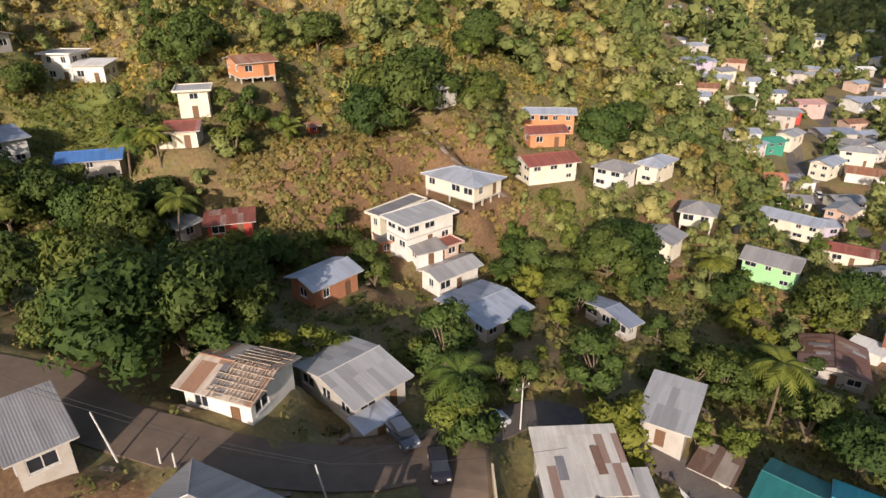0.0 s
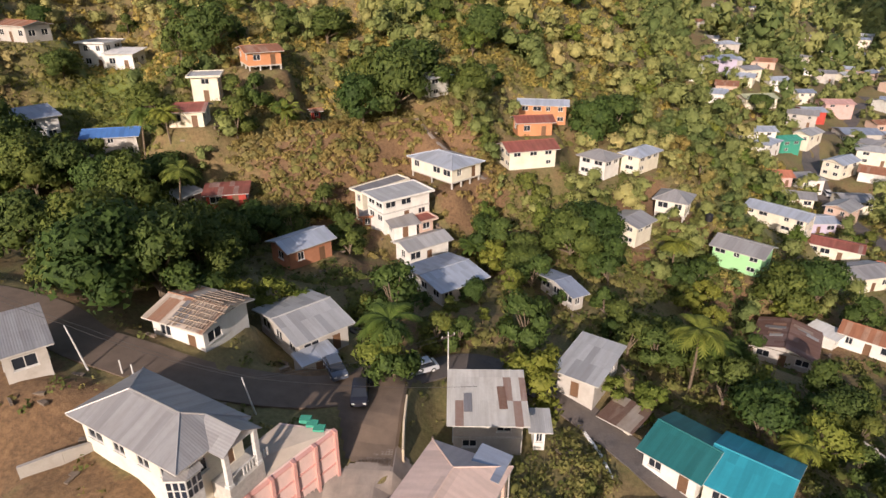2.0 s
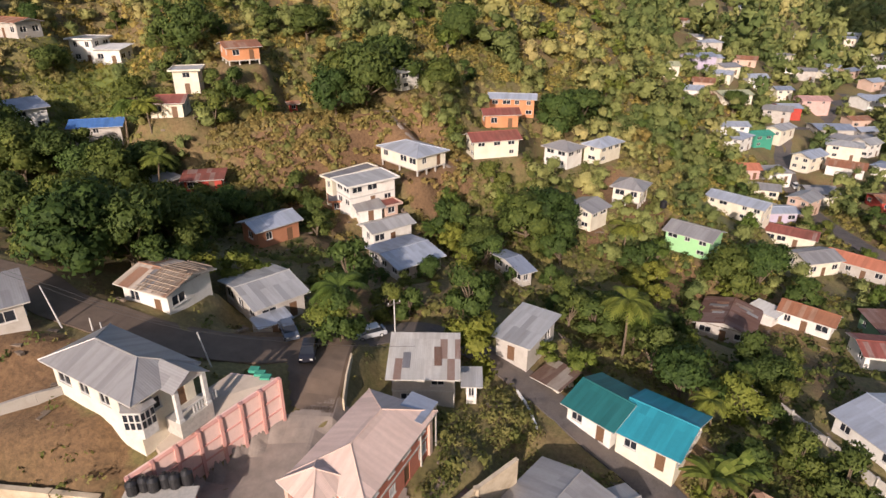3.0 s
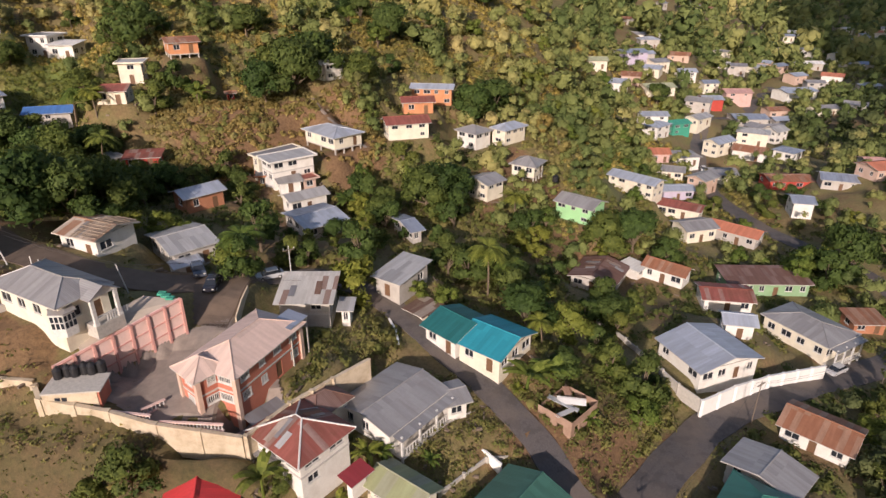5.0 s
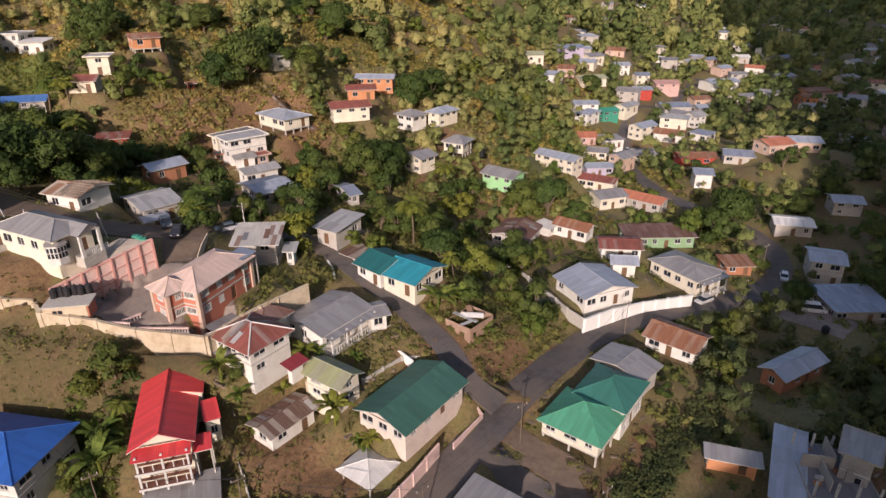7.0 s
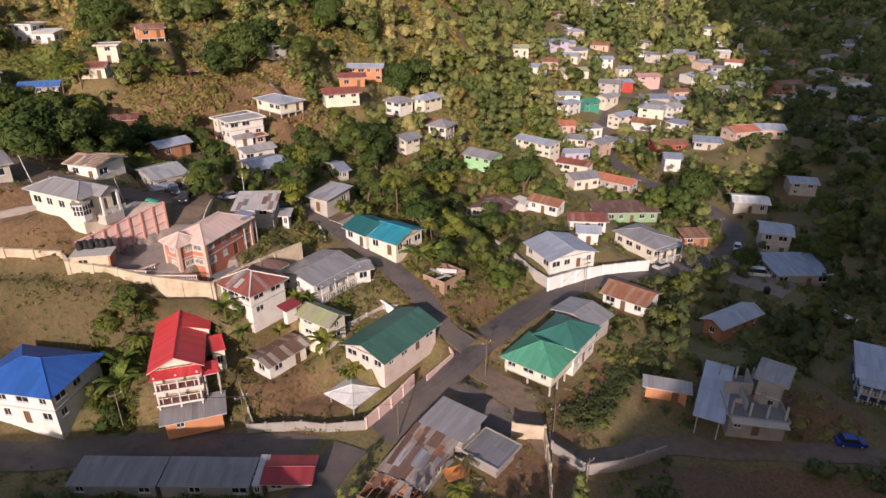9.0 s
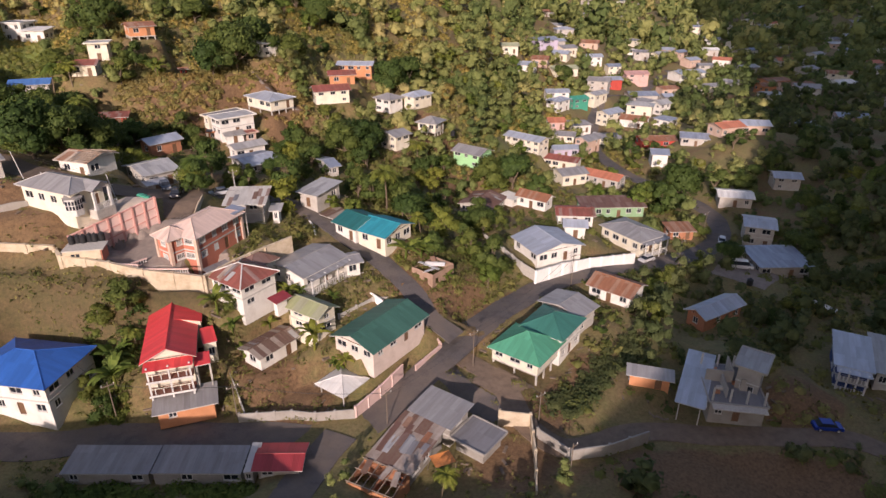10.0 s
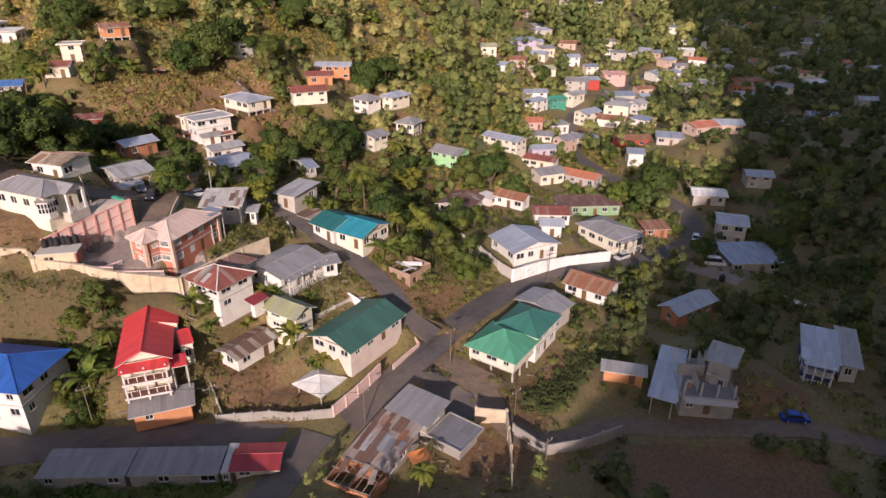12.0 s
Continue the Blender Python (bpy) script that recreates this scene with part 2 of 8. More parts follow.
def ground_mat():
    """Bare soil, dry grass and green growth; where each lies is set by the sheet's own map of soils."""
    m, n, k, b = node_mat("hillside_soil_and_grass")
    big, mid, fine = noise_at(n, k, 0.035, 6, 0.65), noise_at(n, k, 0.22, 6, 0.7), noise_at(n, k, 2.0, 6, 0.75)
    bare = n.new("ShaderNodeAttribute")
    bare.attribute_name = "bare_soil"
    soil = ramp(n, k, fine, (0.3, (0.088, 0.051, 0.026)), (0.7, (0.255, 0.152, 0.076)))
    grass = ramp(n, k, fine, (0.3, (0.112, 0.092, 0.036)), (0.7, (0.265, 0.203, 0.090)))
    a = mix(n, k, ramp(n, k, big, (0.38, (0, 0, 0)), (0.56, (1, 1, 1))), soil, grass)
    a = mix(n, k, ramp(n, k, mid, (0.42, (0, 0, 0)), (0.66, (0.8, 0.8, 0.8))), a, ramp(n, k, fine, (0.3, (0.085, 0.092, 0.028)), (0.7, (0.20, 0.185, 0.066))))
    edge = n.new("ShaderNodeMath")
    edge.operation = "ADD"
    k.new(bare.outputs["Fac"], edge.inputs[0])
    k.new(mid, edge.inputs[1])
    a = mix(n, k, ramp(n, k, edge.outputs[0], (0.85, (0, 0, 0)), (1.15, (1, 1, 1))), a, soil)
    stub = n.new("ShaderNodeAttribute")
    stub.attribute_name = "stubble"
    a = mix(n, k, stub.outputs["Fac"], a, mix(n, k, ramp(n, k, mid, (0.4, (0, 0, 0)), (0.62, (1, 1, 1))), ramp(n, k, fine, (0.3, (0.072, 0.054, 0.024)), (0.7, (0.155, 0.105, 0.052))), ramp(n, k, fine, (0.3, (0.050, 0.046, 0.017)), (0.7, (0.125, 0.102, 0.040)))))
    lush = n.new("ShaderNodeAttribute")
    lush.attribute_name = "lush_grass"
    a = mix(n, k, lush.outputs["Fac"], a, ramp(n, k, fine, (0.3, (0.12, 0.16, 0.03)), (0.7, (0.22, 0.26, 0.055))))
    k.new(a, b.inputs["Base Color"])
    b.inputs["Roughness"].default_value = 0.95
    bump(n, k, b, fine, 0.7, 0.15)
    return m


M_GROUND = ground_mat()


def road_mat(name, c, dust):
    """Worn asphalt: fine grain, darker patches, and dust in drifts."""
    m, n, k, b = node_mat(name)
    fine, mid, big = noise_at(n, k, 5.0, 4, 0.7), noise_at(n, k, 0.55, 5, 0.65), noise_at(n, k, 0.12, 4, 0.6)
    a = ramp(n, k, fine, (0.3, tuple(v * 0.75 for v in c)), (0.7, tuple(v * 1.15 for v in c)))
    a = mix(n, k, ramp(n, k, mid, (0.5, (0, 0, 0)), (0.56, (0.55, 0.55, 0.55))), a, tuple(v * 0.6 for v in c))
    a = mix(n, k, ramp(n, k, big, (0.42, (0, 0, 0)), (0.68, (0.8, 0.8, 0.8))), a, dust)
    k.new(a, b.inputs["Base Color"])
    b.inputs["Roughness"].default_value = 0.9
    bump(n, k, b, fine, 0.3, 0.02)
    return m


M_ASPHALT = road_mat("worn_asphalt", (0.108, 0.097, 0.095), (0.175, 0.138, 0.11))
M_DUSTY = plain_mat("dusty_brown_asphalt", (0.175, 0.128, 0.095), 0.92, 0, 0.6, 0.4)
M_DIRT = plain_mat("packed_dirt_lane", (0.225, 0.165, 0.12), 0.95, 0, 0.9, 0.45)
M_YARD = plain_mat("concrete_yard", (0.30, 0.25, 0.215), 0.9, 0, 0.7, 0.4)


# ---- mesh helpers ----
def mesh_from(name, verts, faces, mats, uvs=None, index=None):
    me = bpy.data.meshes.new(name)
    me.from_pydata([tuple(v) for v in verts], [], [tuple(f) for f in faces])
    for m in mats:
        me.materials.append(m)
    if uvs is not None:
        layer = me.uv_layers.new(name="UVMap")
        layer.data.foreach_set("uv", np.asarray(uvs, dtype=np.float32).ravel())
    if index is not None:
        me.polygons.foreach_set("material_index", index)
    me.update()
    return me


class Build:
    """Collects boxes and quads, with a flat map per corner, for one mesh."""

    def __init__(self):
        self.v, self.f, self.uv = [], [], []

    def quad(self, pts, uv=None):
        i = len(self.v)
        self.v += [tuple(p) for p in pts]
        self.f.append(tuple(range(i, i + len(pts))))
        self.uv += uv or [(p[0] + p[1], p[2]) for p in pts]

    def prism(self, pts, down, uv=None):
        """A slab: polygon pts (counter-clockwise from above) and the vector to its underside."""
        i, n = len(self.v), len(pts)
        d = Vector(down)
        self.v += [tuple(p) for p in pts] + [tuple(Vector(p) + d) for p in pts]
        uv = uv or [(p[0], p[1]) for p in pts]
        self.f.append(tuple(range(i, i + n)))
        self.uv += uv
        self.f.append(tuple(range(i + 2 * n - 1, i + n - 1, -1)))
        self.uv += uv[::-1]
        for a in range(n):
            c = (a + 1) % n
            self.f.append((i + a, i + n + a, i + n + c, i + c))
            self.uv += [uv[a], uv[a], uv[c], uv[c]]

    def box(self, x0, y0, z0, x1, y1, z1):
        self.prism([(x0, y0, z1), (x1, y0, z1), (x1, y1, z1), (x0, y1, z1)], (0, 0, z0 - z1))

    def bar(self, a, b, r, n=6, r2=None):
        a, b = Vector(a), Vector(b)
        r2 = r if r2 is None else r2
        d = (b - a).normalized()
        s = d.orthogonal().normalized()
        t = d.cross(s)
        i = len(self.v)
        for p, q in ((a, r), (b, r2)):
            self.v += [tuple(p + (s * math.cos(6.2832 * j / n) + t * math.sin(6.2832 * j / n)) * q) for j in range(n)]
        for j in range(n):
            h = (j + 1) % n
            self.f.append((i + j, i + h, i + n + h, i + n + j))
            self.uv += [(0, 0)] * 4
        self.f += [tuple(range(i + n - 1, i - 1, -1)), tuple(range(i + n, i + 2 * n))]
        self.uv += [(0, 0)] * (2 * n)

    def mesh(self, name, *mats, weld=0.0):
        me = mesh_from(name, self.v, self.f, mats, self.uv)
        if weld:
            bm = bmesh.new()
            bm.from_mesh(me)
            bmesh.ops.remove_doubles(bm, verts=bm.verts, dist=weld)
            bm.to_mesh(me)
            bm.free()
        return me


def part(name, data, parent, m=None, label=""):
    ob = new(name, data)
    ob.parent = parent
    if m is not None:
        ob.matrix_basis = m
    if label:
        tagged(ob, label)
    return ob


def thing(name, label, category, m, group="", kind=""):
    ob = new(name)
    ob.empty_display_size = 0.5
    ob.matrix_basis = m
    return tagged(ob, label, category, group, kind)


# ---- the plan of the houses ----
PLAN = []


def house(x, y, z, length, width, rot, roof, rise, h, wall, cover, ridge="u", storeys=1, label="", over=0.68, porch=0, stilts=0, open_=0, wing=0, sheets=0):
    """A house by its eaves: centre, eaves height, plan of the roof, turn; h is from the eaves down to the ground."""
    if roof == "hip":
        ridge = "v" if width > length else "u"
    if len(label.split()) < 4:
        label += " in the crowded valley"
    PLAN.append(dict(x=x, y=y, z=z, L=length, W=width, rot=rot, roof=roof, rise=rise, h=h, wall=wall, cover=cover, ridge=ridge, storeys=storeys, label=label,
                     over=over, porch=porch, stilts=stilts, open_=open_, wing=wing, sheets=sheets))


house(-10.2, 4.2, 5.6, 14.0, 11.0, -11, 'hip', 2.2, 5.4, 'white', 'blue', storeys=2, label='two-storey white house with a bright blue hipped metal roof')
house(8.75, 9.5, 7.1, 7.6, 16.0, 16, 'gable', 2.0, 4.7, 'cream', 'red', storeys=2, ridge='v', porch=5, label='tall house with a bright red metal roof and open porch')
house(9.65, 14.3, 7.7, 7.2, 4.5, 106, 'shed', 1.3, 4.0, 'cream', 'red', wing=1, over=0.25, label='raised rear part of the red roof')
house(14.2, 9.4, 6.3, 2.1, 4.0, 25, 'shed', 0.5, 3.6, 'cream', 'red', wing=1, over=0.2, label='red lean-to')
house(14.8, 4.2, 5.6, 2.2, 2.8, 20, 'shed', 0.4, 4.6, 'none', 'red', wing=1, over=0.2, open_=1, label='red side porch')
house(12.9, 0.6, 1.2, 8.9, 4.8, 18, 'shed', 0.5, 2.2, 'orange2', 'grey', label='low shed with grey sheet roof and orange wall')
house(6.6, -9.6, -0.5, 11.4, 4.7, -2, 'shed', 0.5, 2.0, 'concrete', 'dusty', label='long low roadside shed with dusty grey roof', over=0.2)
house(18.3, -10.0, -0.4, 11.6, 4.6, -2, 'shed', 0.5, 2.1, 'concrete', 'dusty', wing=1, label='second half of the shed', over=0.2)
house(24.9, -9.8, -0.4, 1.3, 5.0, -1, 'shed', 0.4, 2.0, 'plaster', 'pale', wing=1, label='narrow pale sheet roof', over=0.1)
house(28.5, -9.7, -0.3, 6.6, 5.2, -1, 'gable', 0.5, 2.2, 'plaster', 'darkred', sheets=0, label='small roadside shop with dark red roof')
house(17.5, 19.4, 12.0, 8.2, 9.2, 54, 'hip', 1.8, 4.4, 'white', 'redrust', storeys=2, sheets=22, label='two-storey white house with rust-red hipped roof')
house(18.6, 24.9, 11.6, 6.2, 5.0, 53, 'hip', 1.3, 3.4, 'white', 'brown', wing=1, label='rear part with dark rusty hipped roof')
house(12.0, 20.0, 9.6, 3.0, 4.2, 53, 'shed', 0.6, 2.8, 'plaster', 'dusty', wing=1, label='grey lean-to roof')
house(24.1, 16.1, 9.0, 3.4, 2.2, 53, 'shed', 0.4, 2.0, 'white', 'darkred', wing=1, label='low dark red porch roof')
house(22.7, 12.2, 3.2, 8.6, 5.4, 52, 'gable', 0.7, 2.7, 'white', 'brownpatch', sheets=8, label='small white house with patchy brown sheet roof')
house(29.1, 16.3, 7.2, 5.2, 7.6, 55, 'gable', 1.2, 3.8, 'cream', 'olive', storeys=2, ridge='v', label='cream house with moss-green sheet roof')
house(40.4, 14.2, 4.8, 14.3, 9.3, 53, 'gable', 1.6, 2.4, 'blush', 'green', storeys=1, label='large pale pink house with dark green sheet roof')
house(34.8, 5.7, 0.1, 5.9, 6.0, 53, 'hip', 1.2, 1.9, 'none', 'whitesheet', open_=1, label='open pavilion with white pyramid roof')
house(49.8, -0.3, -0.6, 7.8, 6.1, -37, 'shed', 0.6, 3.8, 'concrete', 'grey', storeys=2, label='unfinished concrete house with grey sheet roof')
house(45.1, -6.6, -1.2, 7.2, 9.9, -31, 'shed', 0.6, 2.8, 'concrete', 'rustpatch', sheets=16, label='workshop with patched rusty sheet roof')
house(55.1, -4.2, -2.3, 6.0, 5.9, -39, 'flat', 0.2, 2.3, 'concrete', 'slab', label='bare concrete house with flat slab roof')
house(64.9, 15.5, -0.2, 9.6, 10.0, 52, 'hip', 2.5, 4.5, 'cream', 'green2', storeys=2, stilts=2.3, label='two-storey cream house with bright green hipped roof')
house(70.2, 20.6, 0.9, 9.4, 8.6, 52, 'hip', 2.0, 5.0, 'white', 'green3', storeys=2, wing=1, label='white wing with dark green hipped roof')
house(74.5, 27.6, 0.6, 6.6, 9.6, 44, 'gable', 1.0, 4.0, 'plaster', 'grey', storeys=2, label='rear house with grey sheet roof')
house(86.9, 38.2, -1.4, 10.1, 7.9, -41, 'gable', 1.5, 2.6, 'white', 'rust', ridge='u', label='white cottage with rust-brown roof')
house(75.0, 52.3, 2.3, 12.6, 11.0, 23, 'gable', 1.6, 3.0, 'white', 'bluegrey', ridge='v', label='white bungalow with pale grey sheet roof')
house(83.1, 61.1, 2.6, 5.9, 5.0, -9, 'gable', 1.0, 3.0, 'white', 'bluegrey', wing=1, label='rear wing of the white bungalow')
house(99.1, 67.0, -1.6, 9.6, 13.5, 31, 'hip', 1.4, 3.6, 'cream', 'grey', storeys=1, porch=1, label='cream bungalow with grey hipped roof')
house(39.9, 40.1, 11.3, 8.0, 9.4, -36, 'gable', 1.5, 2.9, 'cream', 'cyan', ridge='u', label='low house with bright cyan-blue sheet roof')
house(34.5, 43.6, 11.3, 7.2, 8.6, -42, 'gable', 1.4, 2.9, 'white', 'teal', ridge='u', label='low house with dark teal sheet roof')
house(25.4, 54.0, 14.5, 5.9, 8.9, -31, 'shed', 0.7, 3.1, 'plaster', 'pale', label='small house with a pale sheet roof')
house(13.1, 43.2, 16.4, 8.3, 8.0, 3, 'shed', 1.0, 4.0, 'plaster', 'stripe', storeys=2, sheets=2, label='grey two-storey house with striped rusty roof')
house(18.6, 42.5, 14.5, 2.5, 3.4, 2, 'shed', 0.4, 2.9, 'white', 'pale', label='small white annex with pale roof')
house(29.1, 49.1, 10.6, 4.6, 5.0, -40, 'shed', 0.3, 2.2, 'cream', 'brownpatch', label='small outbuilding with rusty flat roof')
house(9.3, 28.1, 17.6, 13.2, 8.0, 68, 'hip', 1.7, 5.0, 'orange', 'pinktile', storeys=2, label='two-storey orange house with pinkish tiled hipped roof')
house(5.8, 22.9, 17.6, 4.7, 5.0, 52, 'hip', 1.4, 5.0, 'orange', 'pinktile', storeys=2, ridge='v', wing=1, label='orange front wing')
house(13.4, 32.5, 18.0, 3.6, 3.0, 68, 'shed', 0.3, 5.2, 'none', 'slate', wing=1, open_=1, over=0.2, label='dark awning roof over the upper landing')
house(-13.7, 29.2, 24.5, 7.3, 13.4, 64, 'hip', 1.5, 3.6, 'cream', 'grey', porch=11, label='large cream bungalow with grey hipped roof and columned porch')
house(26.8, 28.1, 10.0, 11.2, 9.4, 53, 'gable', 1.0, 3.1, 'white', 'grey', porch=1, label='large white house with grey sheet roof')
house(34.0, 29.8, 9.4, 3.9, 5.0, 24, 'gable', 0.6, 2.8, 'white', 'grey', wing=1, label='side porch wing with grey sheet roof')
house(-18.2, 47.2, 23.9, 8.4, 8.0, -20, 'gable', 1.0, 3.2, 'white', 'oldrust', sheets=5, label='old white house with broken rusty roof')
house(-8.9, 53.2, 19.7, 7.8, 10.8, 45, 'gable', 1.1, 3.1, 'plaster', 'pale', label='house with pale patched sheet roof')
house(-6.0, 47.4, 18.3, 4.6, 2.6, 43, 'shed', 0.4, 2.4, 'plaster', 'bluegrey', wing=1, over=0.2, label='low lean-to with a pale blue sheet')
house(-30.0, 36.3, 27.0, 4.8, 7.5, 42, 'shed', 0.8, 3.1, 'plaster', 'grey', label='grey roadside house with sheet roof')
house(-15.4, 75.5, 19.5, 8.7, 6.5, 48, 'gable', 1.0, 3.1, 'brick', 'bluegrey', label='small clay-block house with pale blue sheet roof')
house(-2.8, 92.7, 21.4, 10.8, 6.7, 40, 'flat', 0.6, 4.8, 'white', 'slabroof', storeys=2, label='two-storey white house with grey flat roof', over=0.7)
house(-1.8, 88.6, 17.6, 5.5, 4.9, 29, 'shed', 0.5, 2.4, 'white', 'grey', label='lean-to with grey sheet roof')
house(2.0, 86.0, 15.2, 9.2, 5.5, 40, 'gable', 0.9, 3.1, 'white', 'pale', label='white cottage with pale sheet roof')
house(6.5, 75.9, 14.6, 9.3, 10.9, 40, 'gable', 0.8, 2.6, 'plaster', 'bluegrey', label='low house with blue-grey sheet roof')
house(4.6, 105.5, 23.7, 8.8, 12.7, 47, 'hip', 1.3, 4.0, 'cream', 'bluegrey', label='cream house on posts with blue-grey roof', stilts=1)
house(24.3, 74.9, 13.8, 3.2, 9.2, 32, 'gable', 0.8, 2.6, 'plaster', 'slate', label='low house under trees with slate-grey roof')
house(-6.8, 97.6, 21.0, 11.3, 3.5, 49, 'flat', 0.2, 3.2, 'cream', 'slab', label='bare concrete deck behind the white house')
house(-8.6, 93.2, 17.4, 3.3, 6.0, 15, 'flat', 0.2, 2.6, 'brick', 'slab', label='small brick annex beside the white house')
house(1.7, 90.7, 17.4, 4.0, 3.5, 40, 'flat', 0.2, 2.6, 'salmon', 'redrust', label='small red-brown outbuilding below the white house')
house(25.5, 141.8, 27.0, 12.4, 6.0, -5, 'gable', 0.9, 4.6, 'orange2', 'bluegrey', storeys=2, label='orange two-storey house with pale sheet roof')
house(22.3, 127.7, 26.2, 8.9, 6.0, 11, 'gable', 1.0, 3.0, 'orange2', 'redrust', label='orange house with red roof')
house(20.6, 113.4, 24.2, 11.1, 7.0, 19, 'gable', 1.2, 3.8, 'cream', 'redrust', label='cream house with rust-red roof', storeys=2)
house(37.0, 124.2, 19.5, 6.9, 7.8, 48, 'hip', 1.3, 4.3, 'white', 'grey', storeys=2, label='white two-storey house with grey hipped roof')
house(46.1, 126.1, 20.0, 9.2, 5.7, 46, 'hip', 1.2, 4.0, 'cream', 'bluegrey', storeys=2, label='cream house with pale grey hipped roof')
house(39.7, 101.1, 14.0, 6.7, 7.3, 47, 'gable', 1.0, 4.1, 'cream', 'grey', storeys=2, label='cream house with grey sheet roof on a bank')
house(50.0, 110.8, 15.2, 6.9, 7.1, 62, 'hip', 1.5, 4.1, 'cream', 'grey', storeys=2, label='cream house on stilts with grey hipped roof', stilts=1)
house(61.9, 102.8, 8.4, 10.3, 7.7, -39, 'gable', 1.3, 4.1, 'mint', 'grey', storeys=2, label='mint green house with grey sheet roof', ridge='u')
house(83.1, 135.5, 3.6, 15.2, 7.2, -43, 'gable', 1.0, 4.3, 'cream', 'bluegrey', storeys=2, label='long cream house with pale roof', ridge='u')
house(100.0, 151.2, -4.6, 10.5, 7.0, 4, 'gable', 0.8, 3.1, 'lilac', 'bluegrey', label='lilac house with pale roof')
house(63.3, 82.6, 0.6, 10.1, 10.8, -29, 'gable', 1.3, 2.6, 'plaster', 'brown', sheets=10, label='old house with dark brown sheet roof', ridge='v')
house(77.5, 83.6, 1.2, 9.6, 5.4, -38, 'gable', 1.3, 2.9, 'white', 'rust', label='long white house with rusty roof', ridge='u')
house(71.1, 85.7, 0.6, 5.6, 4.0, -52, 'shed', 0.3, 2.2, 'white', 'whitesheet', label='white-painted outbuilding')
house(95.0, 130.8, -2.6, 12.5, 7.0, -31, 'gable', 0.9, 3.1, 'cream', 'redrust', label='house with rusty roof between trees')
house(-79.4, 138.6, 40.6, 7.6, 8.0, -6, 'flat', 0.5, 5.8, 'white', 'pale', storeys=2, label='white hillside villa with arched upper loggia')
house(-72.4, 136.2, 38.6, 7.7, 7.5, 2, 'shed', 0.6, 3.6, 'white', 'whitesheet', wing=1, label='long white wing of the hillside villa')
house(-36.2, 124.9, 40.9, 8.2, 9.6, 32, 'gable', 0.9, 3.8, 'orange2', 'rust', label='orange wooden house on posts with rusty roof', stilts=1, ridge='u')
house(-44.2, 114.8, 37.3, 6.4, 7.0, 16, 'flat', 0.4, 4.8, 'cream', 'slabroof', storeys=2, label='two-storey cream house with flat roof')
house(-42.6, 102.0, 33.3, 7.5, 7.0, 11, 'gable', 1.0, 2.9, 'cream', 'redrust', label='cream house with dark red roof')
# Plaster's darker tone stands for the trees' shade on this wall.
house(-58.5, 102.6, 28.2, 10.4, 7.0, 18, 'gable', 1.0, 4.0, 'plaster', 'blue2', label='house with blue sheet roof under trees', storeys=2)
house(-76.2, 102.7, 31.5, 10.4, 13.0, 53, 'gable', 1.2, 4.5, 'white', 'slate', storeys=2, label='grey-white house with slate-blue roof')
house(-88.4, 126.3, 45.5, 11.4, 7.0, -23, 'gable', 0.8, 3.4, 'plaster', 'rust', label='weathered house high on the hill')
house(-32.0, 89.4, 22.2, 7.8, 5.5, 15, 'shed', 0.5, 2.6, 'redwall', 'redrust', label='small dark shack with rusty red roof')
house(-39.1, 88.1, 22.0, 5.3, 5.0, 61, 'shed', 0.5, 2.6, 'plaster', 'pale', label='small shack with pale sheet roof')
house(0.4, 124.3, 36.0, 6.8, 6.0, 52, 'shed', 0.4, 4.0, 'white', 'whitesheet', label='narrow white house among trees', storeys=2)
house(-31.2, 187.3, 33.5, 5.7, 3.5, 50, 'flat', 0.2, 2.2, 'plaster', 'rust', label='small hillside hut')
house(-24.9, 123.6, 28.5, 3.0, 3.0, 27, 'gable', 0.4, 1.9, 'redwall', 'rust', label='small garden shed')
house(83.9, 8.5, -1.6, 7.5, 2.7, -18, 'shed', 0.5, 2.4, 'orange2', 'grey', label='small grey-roofed cabin with orange wall')
house(90.9, 7.2, -1.8, 4.4, 14.8, -29, 'shed', 0.6, 4.0, 'none', 'bluegrey', open_=1, label='unfinished concrete house with blue-grey sheet roof')
house(95.7, 5.4, -1.7, 8.5, 10.4, -12, 'flat', 0.9, 3.3, 'concrete', 'slab', wing=1, over=0.3, label='open upper floor')
house(98.6, 5.6, 2.7, 4.7, 6.2, -37, 'flat', 0.3, 5.6, 'concrete', 'grey', storeys=2, wing=1, label='upper roof of unfinished house')
house(105.0, 31.9, -3.2, 12.4, 5.3, 29, 'gable', 1.2, 3.1, 'brick', 'bluegrey', label='brick house with pale blue-grey roof')
house(130.4, 56.6, -4.6, 13.0, 11.0, -0, 'shed', 0.6, 3.1, 'concrete', 'slate', label='workshop with slate-grey roof')
house(134.8, 74.1, -3.0, 8.1, 9.0, -22, 'gable', 1.0, 5.7, 'plaster', 'bluegrey', storeys=2, label='tall plastered house with pale roof')
house(139.0, 97.1, -3.6, 10.2, 8.0, -16, 'gable', 0.8, 3.1, 'plaster', 'whitesheet', label='roadside house with white roof')
house(120.8, 14.0, -2.0, 6.0, 10.8, -29, 'shed', 0.8, 4.1, 'bluewall', 'bluegrey', storeys=2, label='dark blue house with pale sheet roof', porch=1)
house(125.5, 13.2, -2.2, 3.6, 12.2, -28, 'shed', 0.8, 3.4, 'plaster', 'grey', label='grey house with sheet roof')
house(161.4, 110.8, -2.6, 8.7, 8.0, -14, 'gable', 1.0, 4.0, 'plaster', 'bluegrey', storeys=2, label='house with pale roof below the wood')
